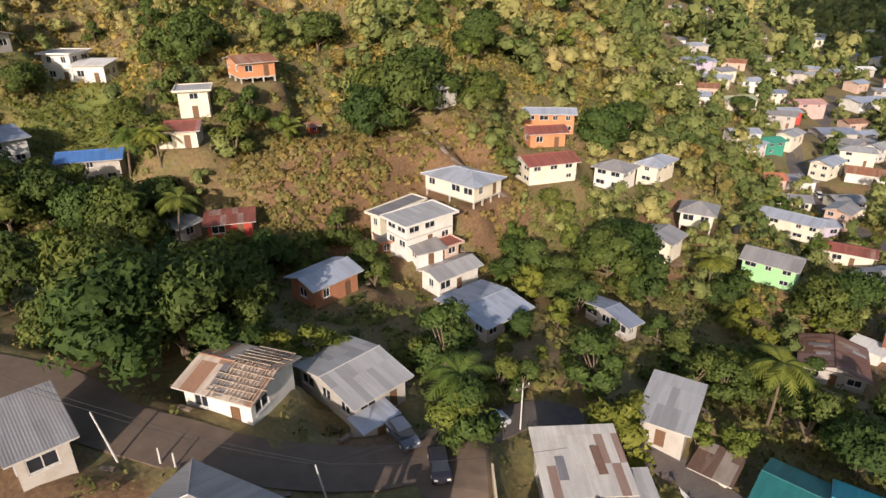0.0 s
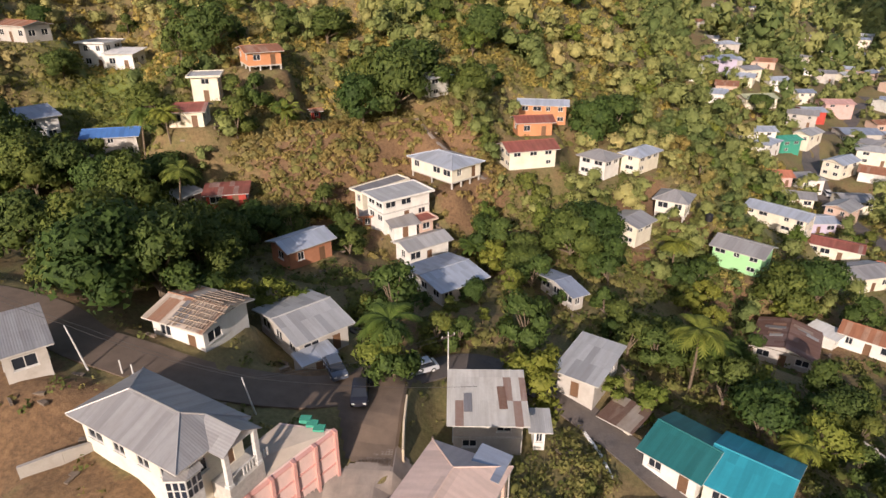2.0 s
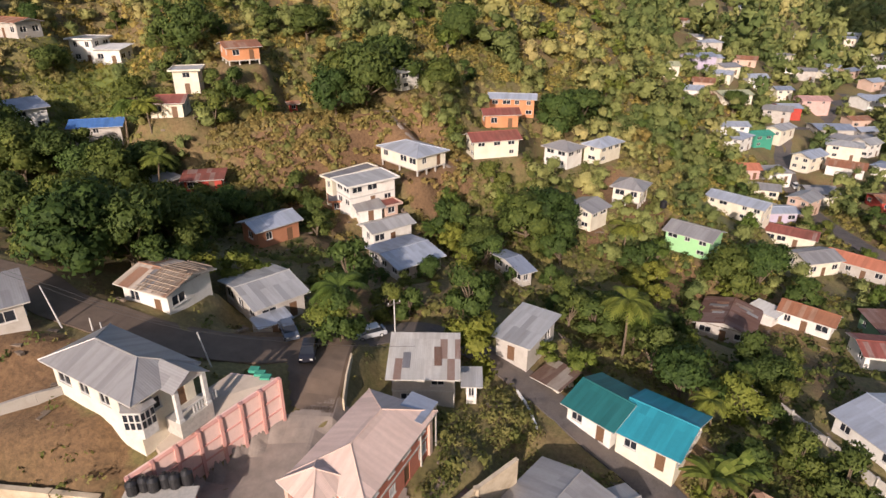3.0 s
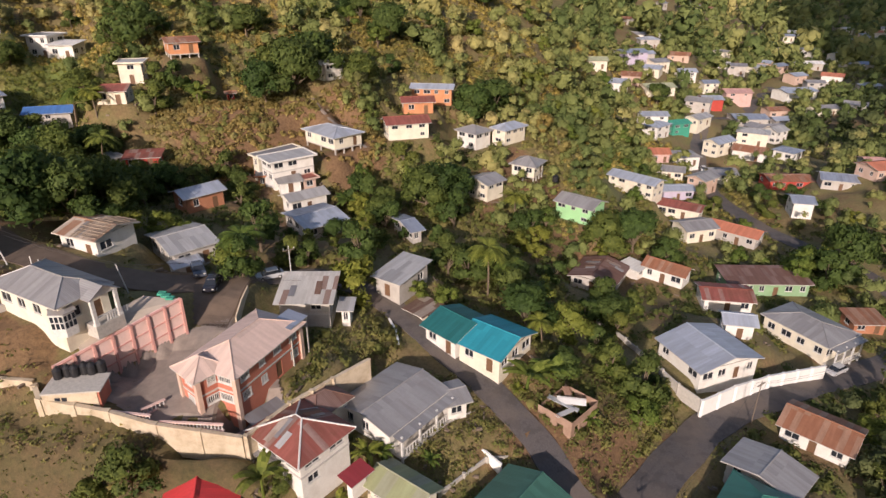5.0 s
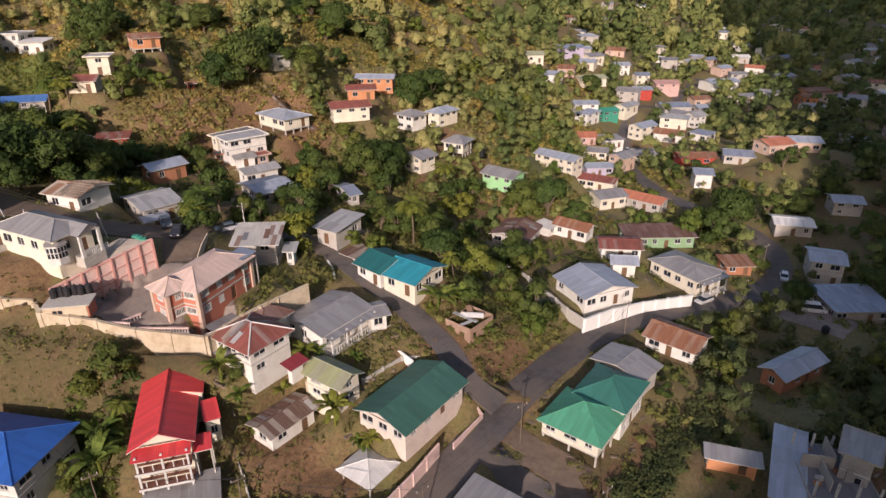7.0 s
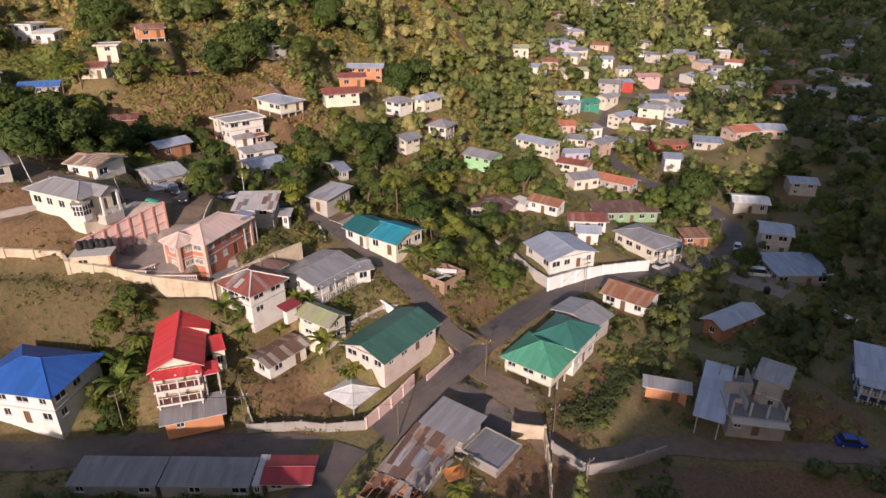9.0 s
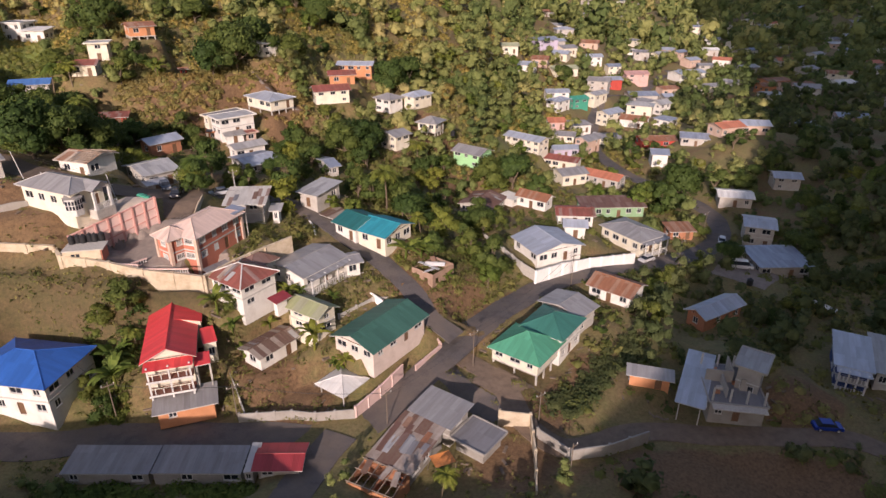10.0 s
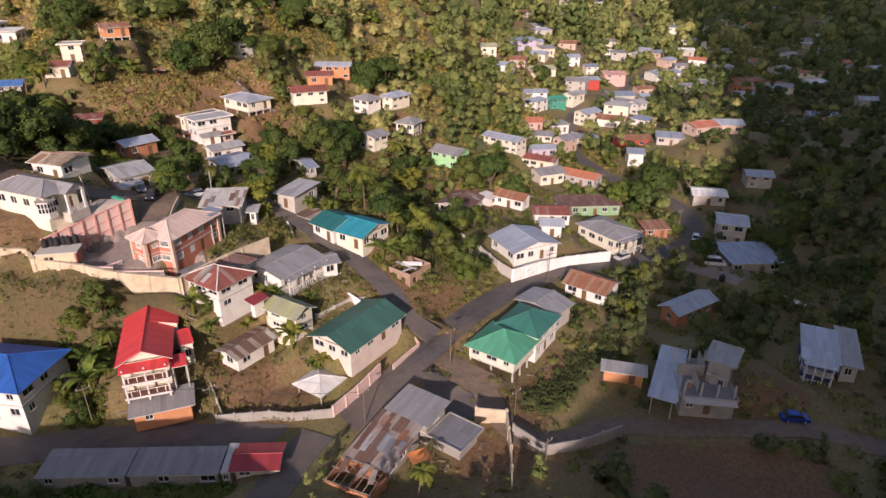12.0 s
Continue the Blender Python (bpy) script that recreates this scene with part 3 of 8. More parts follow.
house(94.7, 117.6, -3.0, 9.8, 8.0, 17, 'gable', 1.2, 3.6, 'cream', 'grey', storeys=1, label='cream house with grey roof')
house(106.4, 119.8, -5.0, 13.7, 7.5, -40, 'gable', 1.2, 3.1, 'plaster', 'redtile', label='grey house with bright orange-red sheet roof')
house(99.3, 87.3, -2.2, 18.1, 8.0, 1, 'shed', 0.6, 3.1, 'mint2', 'brown', label='long green-walled workshop with brown roof')
house(86.2, 74.8, 0.4, 10.1, 7.5, -6, 'gable', 0.9, 2.8, 'white', 'redrust', label='small white house with rusty roof')
house(114.2, 74.9, -4.6, 7.3, 6.0, 1, 'shed', 0.4, 2.4, 'brick', 'rust', label='small rusty shed')
house(128.9, 133.5, -1.4, 6.4, 8.0, -11, 'gable', 1.0, 4.6, 'white', 'slate', storeys=2, label='white two-storey house')
house(137.7, 160.8, -4.0, 14.7, 9.0, 1, 'gable', 1.0, 2.9, 'redwall', 'rust', label='house with brown-red roof')
house(149.3, 152.5, -1.0, 11.7, 9.0, -18, 'gable', 1.2, 3.1, 'plaster', 'slate', label='house with slate roof')
house(159.0, 150.2, 3.6, 11.2, 9.0, 16, 'gable', 1.2, 3.6, 'salmon', 'redtile', label='house with red tiled roof', storeys=1)
house(170.3, 152.9, 3.6, 11.1, 9.0, -8, 'gable', 1.2, 3.6, 'salmon', 'bluegrey', label='house with pale roof', storeys=1)
house(123.0, 175.9, -7.0, 9.9, 9.0, 1, 'gable', 1.2, 4.1, 'cream', 'grey', storeys=2, label='cream house by the street')
house(102.6, 182.3, -2.0, 7.6, 8.0, 1, 'gable', 1.2, 3.1, 'pink', 'redtile', label='small house with salmon roof')
house(103.5, 170.4, -4.5, 10.3, 8.0, -17, 'gable', 1.0, 2.9, 'cream', 'grey', label='small cream house')
house(110.5, 221.8, 2.4, 11.6, 9.0, 1, 'gable', 1.0, 4.5, 'white', 'bluegrey', storeys=2, label='white two-storey house')
house(120.2, 220.2, -0.5, 9.3, 8.0, 20, 'gable', 1.0, 4.5, 'teal2', 'teal2', storeys=2, label='green sheet-clad building')
house(148.8, 264.9, 0.6, 9.8, 11.0, 1, 'gable', 1.0, 4.5, 'redwall', 'bluegrey', storeys=2, label='red house at the bend of the street')
house(166.8, 282.0, 0.6, 13.7, 11.0, 1, 'gable', 1.2, 4.5, 'pink', 'salmonroof', storeys=2, label='pink house')
house(201.5, 294.5, -1.0, 19.9, 12.0, 19, 'gable', 1.2, 4.5, 'white', 'bluegrey', storeys=2, label='white house with pale roof')
house(118.0, 247.5, 9.0, 14.3, 10.0, 12, 'gable', 1.2, 3.6, 'cream', 'olive2', label='yellow-cream house')
house(98.7, 241.0, 12.0, 11.2, 10.0, -13, 'gable', 1.2, 3.6, 'white', 'bluegrey', label='white house')
house(107.6, 252.5, 13.0, 9.1, 10.0, -18, 'gable', 1.2, 3.6, 'salmon', 'rust', label='house with rusty roof')
house(115.3, 289.7, 18.0, 14.6, 11.0, 18, 'gable', 1.2, 4.0, 'lilac', 'slate', storeys=2, label='lilac house on the slope')
house(127.8, 286.9, 14.0, 10.2, 10.0, 23, 'gable', 1.2, 3.6, 'cream', 'grey', label='cream house on the slope')
house(90.6, 247.2, 20.0, 9.1, 9.0, 1, 'gable', 1.2, 3.6, 'cream', 'olive2', label='cream house under the wood')
house(218.1, 237.1, 2.0, 8.0, 10.0, 1, 'gable', 1.2, 3.6, 'orange2', 'rust', label='orange house')
house(159.6, 247.2, -4.0, 15.2, 12.0, 1, 'gable', 1.2, 3.6, 'plaster', 'slate', label='street house with grey roof')
house(158.0, 231.4, -4.5, 8.3, 9.0, -57, 'gable', 1.2, 3.6, 'plaster', 'grey', label='street house with sheet roof')
house(170.2, 171.2, -1.0, 8.0, 9.0, -2, 'gable', 1.0, 4.0, 'plaster', 'salmonroof', label='house with salmon roof')
house(201.8, 172.0, -1.0, 11.0, 10.0, -22, 'gable', 1.0, 3.6, 'salmon', 'bluegrey', label='house with pale roof')
house(228.7, 184.4, -1.0, 12.7, 10.0, -16, 'gable', 1.0, 3.6, 'pink', 'slate', label='pink house')
house(232.5, 257.6, 1.0, 15.4, 11.0, 17, 'gable', 1.0, 3.6, 'orange2', 'rust', label='orange house among trees')
house(238.0, 245.5, 1.0, 18.0, 11.0, 8, 'gable', 1.0, 3.6, 'salmon', 'rust', label='house with rusty roof among trees')
house(265.4, 250.8, 1.0, 11.9, 11.0, 14, 'gable', 1.0, 3.6, 'white', 'whitesheet', label='white house among trees')
house(299.3, 715.6, 10.5, 12.7, 9.6, 35, 'gable', 1.2, 3.8, 'white', 'rust', label='distant white house in the wooded valley')
house(203.9, 583.5, 8.1, 13.6, 8.1, -3, 'gable', 1.2, 3.8, 'plaster', 'slate', label='distant grey house in the wooded valley')
house(283.8, 487.3, 5.4, 9.3, 8.3, -10, 'gable', 1.2, 3.8, 'cream', 'slate', label='distant cream house in the wooded valley')
house(308.0, 487.0, 5.4, 11.7, 9.1, -39, 'gable', 1.2, 3.8, 'cream', 'whitesheet', label='distant cream house in the wooded valley')
house(349.9, 530.4, 6.8, 10.4, 9.8, 21, 'gable', 1.2, 3.8, 'cream', 'whitesheet', label='distant cream house in the wooded valley')
house(362.1, 509.4, 6.2, 13.0, 8.3, 9, 'gable', 1.2, 3.8, 'cream', 'redtile', label='distant cream house in the wooded valley')
house(386.6, 534.6, 6.9, 9.0, 9.7, -23, 'gable', 1.2, 3.8, 'cream', 'grey', label='distant cream house in the wooded valley')
house(410.6, 530.1, 6.8, 13.4, 8.6, 37, 'gable', 1.2, 3.8, 'cream', 'grey', label='distant cream house in the wooded valley')
house(439.2, 543.5, 7.1, 12.1, 8.4, 37, 'gable', 1.2, 3.8, 'white', 'slate', label='distant white house in the wooded valley')
house(493.8, 552.8, 7.4, 10.5, 8.7, -27, 'gable', 1.2, 3.8, 'cream', 'whitesheet', label='distant cream house in the wooded valley')
house(402.7, 440.0, 2.0, 9.3, 8.6, 8, 'gable', 1.2, 3.8, 'cream', 'rust', label='distant cream house in the wooded valley')
house(273.5, 430.7, 2.0, 12.4, 8.7, -15, 'gable', 1.2, 3.8, 'white', 'pale', label='distant white house in the wooded valley')
house(244.8, 368.0, 2.0, 12.5, 8.4, -2, 'gable', 1.2, 3.8, 'plaster', 'whitesheet', label='distant grey house in the wooded valley')
house(239.5, 442.8, 2.0, 10.3, 9.9, 36, 'gable', 1.2, 3.8, 'cream', 'bluegrey', label='distant cream house in the wooded valley')
house(271.9, 319.7, 2.0, 11.0, 9.1, -6, 'gable', 1.2, 3.8, 'plaster', 'redtile', label='distant grey house in the wooded valley')
house(352.0, 400.5, 2.0, 13.2, 8.9, 17, 'gable', 1.2, 3.8, 'salmon', 'pale', label='distant salmon house in the wooded valley')
house(338.8, 479.6, 5.2, 9.6, 8.5, 26, 'gable', 1.2, 3.8, 'white', 'grey', label='distant white house in the wooded valley')
house(295.6, 553.4, 7.4, 11.6, 9.8, -20, 'gable', 1.2, 3.8, 'salmon', 'rust', label='distant salmon house in the wooded valley')
house(525.6, 657.8, 9.5, 11.9, 9.6, -11, 'gable', 1.2, 3.8, 'salmon', 'bluegrey', label='distant salmon house in the wooded valley')
house(472.8, 657.3, 9.5, 11.2, 10.0, -23, 'gable', 1.2, 3.8, 'plaster', 'bluegrey', label='distant grey house in the wooded valley')
house(555.9, 658.1, 9.5, 10.8, 8.3, -18, 'gable', 1.2, 3.8, 'white', 'pale', label='distant white house in the wooded valley')
house(259.7, 200.5, 2.0, 9.5, 9.4, -16, 'gable', 1.2, 3.8, 'plaster', 'pale', label='distant grey house in the wooded valley')
house(280.9, 408.8, 2.0, 9.7, 9.4, 40, 'gable', 1.2, 3.8, 'white', 'slate', label='distant white house in the wooded valley')
house(276.1, 367.3, 2.0, 9.2, 10.0, 3, 'gable', 1.2, 3.8, 'cream', 'slate', label='distant cream house in the wooded valley')
house(214.5, 323.6, 2.0, 10.2, 9.2, 26, 'gable', 1.2, 3.8, 'salmon', 'bluegrey', label='distant salmon house in the wooded valley')
house(219.8, 357.2, 2.0, 11.1, 8.1, 33, 'gable', 1.2, 3.8, 'salmon', 'slate', label='distant salmon house in the wooded valley')
house(234.3, 323.1, 2.0, 11.5, 9.7, -30, 'gable', 1.2, 3.8, 'white', 'redtile', label='distant white house in the wooded valley')
house(235.1, 293.8, 2.0, 13.7, 9.3, 23, 'gable', 1.2, 3.8, 'plaster', 'pale', label='distant grey house in the wooded valley')
house(307.1, 346.8, 2.0, 11.2, 8.3, 28, 'gable', 1.2, 3.8, 'white', 'grey', label='distant white house in the wooded valley')
house(268.3, 288.7, 2.0, 11.3, 10.0, 28, 'gable', 1.2, 3.8, 'plaster', 'grey', label='distant grey house in the wooded valley')
house(365.3, 359.4, 2.0, 13.8, 9.4, -15, 'gable', 1.2, 3.8, 'white', 'whitesheet', label='distant white house in the wooded valley')
house(452.7, 464.1, 2.0, 11.4, 9.8, -31, 'gable', 1.2, 3.8, 'plaster', 'rust', label='distant grey house in the wooded valley')
house(246.9, 498.7, 5.8, 12.1, 9.0, -13, 'gable', 1.2, 3.8, 'white', 'grey', label='distant white house in the wooded valley')
house(227.2, 518.5, 6.4, 10.4, 9.6, 29, 'gable', 1.2, 3.8, 'white', 'whitesheet', label='distant white house in the wooded valley')
house(237.3, 573.2, 7.8, 12.9, 9.5, 16, 'gable', 1.2, 3.8, 'plaster', 'bluegrey', label='distant grey house in the wooded valley')
house(324.0, 287.0, 2.0, 12.8, 8.7, 16, 'gable', 1.2, 3.8, 'plaster', 'bluegrey', label='distant grey house in the wooded valley')
house(319.6, 309.0, 2.0, 11.4, 9.5, 15, 'gable', 1.2, 3.8, 'plaster', 'redtile', label='distant grey house in the wooded valley')
house(137.9, 406.5, 24.0, 10.6, 8.2, -39, 'gable', 1.1, 3.8, 'plaster', 'rust', label='small grey house along the valley street')
house(143.4, 473.7, 26.0, 9.3, 7.5, -17, 'gable', 1.1, 3.8, 'white', 'rust', label='small white house along the valley street')
house(276.6, 691.5, 14.0, 10.7, 7.7, -18, 'gable', 1.1, 3.8, 'white', 'slate', label='small white house along the valley street')
house(215.3, 603.6, 22.0, 11.8, 7.8, 34, 'gable', 1.1, 3.8, 'plaster', 'slate', label='small grey house along the valley street')
house(300.4, 544.6, -1.0, 9.8, 7.7, -13, 'gable', 1.1, 3.8, 'cream', 'slate', label='small cream house along the valley street')
house(268.6, 464.2, -2.0, 11.9, 7.4, -11, 'gable', 1.1, 3.8, 'cream', 'pale', label='small cream house along the valley street')
house(282.6, 442.7, -3.0, 10.8, 8.4, 18, 'gable', 1.1, 3.8, 'salmon', 'rust', label='small salmon house along the valley street')
house(257.0, 411.7, -4.0, 11.1, 8.2, 13, 'gable', 1.1, 3.8, 'cream', 'pale', label='small cream house along the valley street')
house(180.6, 267.8, -5.0, 10.5, 8.5, 11, 'gable', 1.1, 3.8, 'salmon', 'rust', label='small salmon house along the valley street')
house(176.0, 252.0, -6.0, 8.8, 8.2, 10, 'gable', 1.1, 3.8, 'plaster', 'bluegrey', label='small grey house along the valley street')
house(169.2, 242.4, -7.0, 11.0, 7.4, 17, 'gable', 1.1, 3.8, 'cream', 'grey', label='small cream house along the valley street')
house(350.0, 515.1, 0.0, 8.7, 8.8, -31, 'gable', 1.1, 3.8, 'salmon', 'grey', label='small salmon house along the valley street')
house(378.7, 713.4, 4.0, 8.8, 7.1, -3, 'gable', 1.1, 3.8, 'cream', 'whitesheet', label='small cream house along the valley street')
house(375.1, 656.4, 3.0, 10.4, 8.2, -21, 'gable', 1.1, 3.8, 'salmon', 'slate', label='small salmon house along the valley street')
house(414.8, 848.4, 6.0, 9.4, 8.9, 28, 'gable', 1.1, 3.8, 'plaster', 'bluegrey', label='small grey house along the valley street')
house(206.5, 306.7, -3.0, 11.3, 7.7, -37, 'gable', 1.1, 3.8, 'white', 'slate', label='small white house along the valley street')
house(13.0, 22.6, 11.2, 5.0, 3.2, 53, 'shed', 0.5, 3.4, 'plaster', 'dusty', wing=1, label='grey sheet lean-to beside the white house')

# ---- crowded houses further down the valley ----
rv = random.Random(41)
PAINTS = [("white", "white"), ("cream", "cream"), ("grey", "plaster"), ("white", "white"), ("pale cream", "cream"), ("white", "white"), ("grey", "plaster"), ("salmon", "salmon")]
for x0, x1, y0, y1, number in ((104, 168, 155, 255, 10), (120, 250, 255, 400, 14), (200, 340, 200, 330, 6), (260, 470, 330, 560, 22), (90, 150, 230, 330, 4)):
    made = 0
    for _ in range(number * 12):
        if made >= number:
            break
        x, y = rv.uniform(x0, x1), rv.uniform(y0, y1)
        gaps = [math.hypot(p["x"] - x, p["y"] - y) for p in PLAN]
        if min(gaps) < 11.0 or abs(x - 118 - (y - 180) * 0.12) < 5 and y < 200 or abs((x - 123) - (y - 200) * 0.62) < 7 and y >= 200:
            continue
        order = np.argsort(gaps)[:4]
        base = float(np.average([PLAN[i]["z"] - PLAN[i]["h"] for i in order], weights=[1 / (gaps[i] + 2) for i in order]))
        word, paint = rv.choice(PAINTS)
        cover = rv.choice(("bluegrey", "grey", "pale", "rust", "slate", "whitesheet", "grey", "dusty", "bluegrey", "pale"))
        two = rv.random() < 0.35
        house(x, y, base + (5.0 if two else 3.3), rv.uniform(8.5, 13), rv.uniform(7, 9.5), rv.uniform(-45, 45), rv.choice(("gable", "gable", "hip")), rv.uniform(0.9, 1.5), 5.0 if two else 3.3, paint, cover, storeys=2 if two else 1,
              label=f"{word} house with sheet roof crowded in the valley")
        made += 1


# ---- the ground ----
def height_controls():
    pts = [(p["x"], p["y"], p["z"] - p["h"]) for p in PLAN if p["z"] - p["h"] > -20]
    pts += [(55, 13, -2.4), (71, 40, -2.4), (95, 56, -4.6), (123, 70, -7.4), (-25, 37, 23.2), (-38, 47, 24.0), (-5, 41, 18.2), (0, 42.5, 16.9), (4, 37, 15.8), (29, 43, 8.7), (24, 44, 10.4), (56, 34, 3.3)]
    pts += [(63, -6, -4.4), (97, 0, -5.2), (37, -2, -2.0), (-17, 103, 26.2), (4, 111, 27.0), (57, 132, 15.2), (-8, -5, -1.8), (14, -3, -2.0), (-19, 16.0, 13.6), (-8, 15.5, 12.8), (2, 15.2, 11.8), (10, 15.0, 10.6), (-14, 11.5, 7.0), (-3, 11.0, 6.0), (-24, 13, 9.0)]
    pts += [(60, 26, -1.6), (46, 9, -2.0), (114, 116, -8.5), (116, 165, -8.5), (131, 222, -6), (90, -13, -5.5), (125, -13, -5.5), (110, -4, -5.2)]
    pts += [(-60, 150, 46), (-95, 160, 52), (-15, 170, 42), (-100, 110, 42), (-110, 60, 34), (-60, 45, 26), (30, 190, 36), (70, 200, 22), (-60, 260, 85), (20, 300, 72), (75, 290, 38), (140, 360, 22)]
    # Unseen hills south of y -40, added to shade the road and valley.
    pts += [(-200, 200, 90), (-220, 0, 20), (-120, -60, 6), (-60, -45, 14), (-28, -45, 16), (-6, -45, 16), (14, -45, 15), (42, -45, 9), (75, -45, 6), (40, -90, 20), (110, -60, 8), (36, -191, 70), (-30, -180, 24), (60, -215, 106), (88, -215, 128), (110, -215, 148), (124, -217, 172), (135, -218, 225), (150, -220, 320), (175, -225, 390), (220, -230, 430), (320, -240, 500), (560, -300, 480), (420, -420, 460), (60, -420, 120), (-300, -300, 40), (170, 20, -2), (190, 60, 4), (230, 110, 4), (300, 200, 6), (330, 40, 22), (220, 360, 2), (320, 360, 6)]
    pts += [(420, 520, 26), (250, 520, 16), (100, 520, 60), (-200, 500, 130), (600, 300, 34), (600, 0, 40), (700, 700, 90), (200, 900, 120), (-400, 900, 200), (1000, 400, 90), (-500, 200, 120), (-600, -600, 30), (900, -300, 180)]
    return np.array(pts, float)


CTRL = height_controls()


def tps(r2):
    return np.where(r2 > 1e-9, r2 * np.log(np.maximum(r2, 1e-9)), 0.0) * 0.5


def solve_ground(smooth=60.0):
    xy, n = CTRL[:, :2] / 100.0, len(CTRL)
    k = tps(((xy[:, None] - xy[None]) ** 2).sum(-1)) + np.eye(n) * smooth * 1e-5
    p = np.c_[np.ones(n), xy]
    a = np.block([[k, p], [p.T, np.zeros((3, 3))]])
    return np.linalg.solve(a, np.r_[CTRL[:, 2], 0, 0, 0])


COEF = solve_ground()


def broad(x, y):
    x, y = np.atleast_1d(np.asarray(x, float)), np.atleast_1d(np.asarray(y, float))
    out = np.empty(len(x))
    xy, c = np.c_[x, y] / 100.0, CTRL[:, :2] / 100.0
    for i in range(0, len(x), 20000):
        q = xy[i:i + 20000]
        out[i:i + 20000] = tps(((q[:, None] - c[None]) ** 2).sum(-1)) @ COEF[:-3] + COEF[-3] + q @ COEF[-2:]
    return out


YARDS = [(17.3, 18.6, 12.0, 12.5, 54, 7.6), (-12.6, 23.6, 4.6, 2.4, 30, 19.6), (39.7, 13.3, 16.2, 11.6, 53, 2.4), (64.0, 13.0, 10.5, 10.0, 52, -4.7), (22.7, 12.2, 11.0, 7.5, 52, 0.5), (-18.5, 22.2, 12, 1.0, 3, 17.2), (-19, 17.2, 17, 2.6, 3, 13.7), (-6, 16.3, 12, 1.4, -3, 12.7), (6.5, 15.8, 10, 1.4, -2, 10.8), (0.75, 24.75, 11.1, 11.5, 49, 13.5, 0.20), (2.0, 38.5, 10, 5.0, 90, 16.1, 0.14), (-8.0, 29.6, 10.0, 2.2, 49.5, 18.6, 0.16), (-7.2, 21.4, 6.0, 3.4, 12, 14.3), (15.5, 29.5, 9.0, 5.0, 52, 12.4), (-19.5, 25.8, 9.0, 4.4, 10, 20.4), (31, 2.5, 12, 7, 40, -1.6), (78, 52.5, 20, 9, 30, -0.4), (120.5, 51, 14, 8, -20, -6.4)]
ROADS = [
    ("lower_road", M_ASPHALT, 5.6, [(-60, -7), (-30, -6.5), (-8, -5.3), (3, -3.2), (14, -3.2), (26, -3.4), (34, -3.8), (40, 0), (46.4, 8.5), (53.2, 17.1), (60, 26.2), (72.3, 39.6), (84, 47), (99.7, 56), (115, 64), (126, 76), (130, 92), (124, 112), (116, 130), (113, 155), (118, 180), (123, 200), (131, 222), (140, 240), (166, 266), (200, 320)]),
    ("side_street", M_ASPHALT, 5.0, [(35.5, -3.5), (32.8, -9.5), (31, -16), (29, -30)]),
    ("curved_lane", M_ASPHALT, 4.2, [(53, 17), (48.5, 21), (46.2, 25), (41.5, 31), (36, 37), (29.5, 44), (22, 50.5), (12, 54), (5, 50), (2, 46), (0.5, 42.5)]),
    ("upper_road", M_DUSTY, 5.4, [(-95, 50), (-60, 48), (-38, 46), (-26, 40.5), (-14, 39.0), (-5, 41), (0.5, 43)]),
    ("footpath", M_YARD, 1.1, [(13, 99), (18, 93), (21, 87), (26, 79)]),
    ("footpath", M_YARD, 0.9, [(-2, 116), (3, 110), (9, 107.5), (13, 104)]),
    ("valley_lane", M_DIRT, 4.0, [(54, 15), (59.5, 10), (62.8, 0.4), (67, -4.4), (73, -3.6), (80, -0.9), (90, -1.6), (101, -2.6), (111, -3.8), (119, -7.6), (150, -14)]),
]


def smooth_line(pts, step=1.5):
    pts, out = [Vector(p) for p in pts], []
    for i in range(len(pts) - 1):
        a, b, c, d = pts[max(i - 1, 0)], pts[i], pts[i + 1], pts[min(i + 2, len(pts) - 1)]
        n = max(int((c - b).length / step), 1)
        for j in range(n):
            t = j / n
            out.append(0.5 * (2 * b + (c - a) * t + (2 * a - 5 * b + 4 * c - d) * t * t + (3 * b - a - 3 * c + d) * t ** 3))
    out.append(pts[-1])
    return np.array([tuple(p) for p in out])


LINES = []
for name, surface, wide, pts in ROADS:
    line = smooth_line(pts)
    zs = broad(line[:, 0], line[:, 1])
    pad = np.pad(zs, 6, mode="edge")
    LINES.append((name, surface, wide, line, np.convolve(pad, np.ones(13) / 13, "valid")))


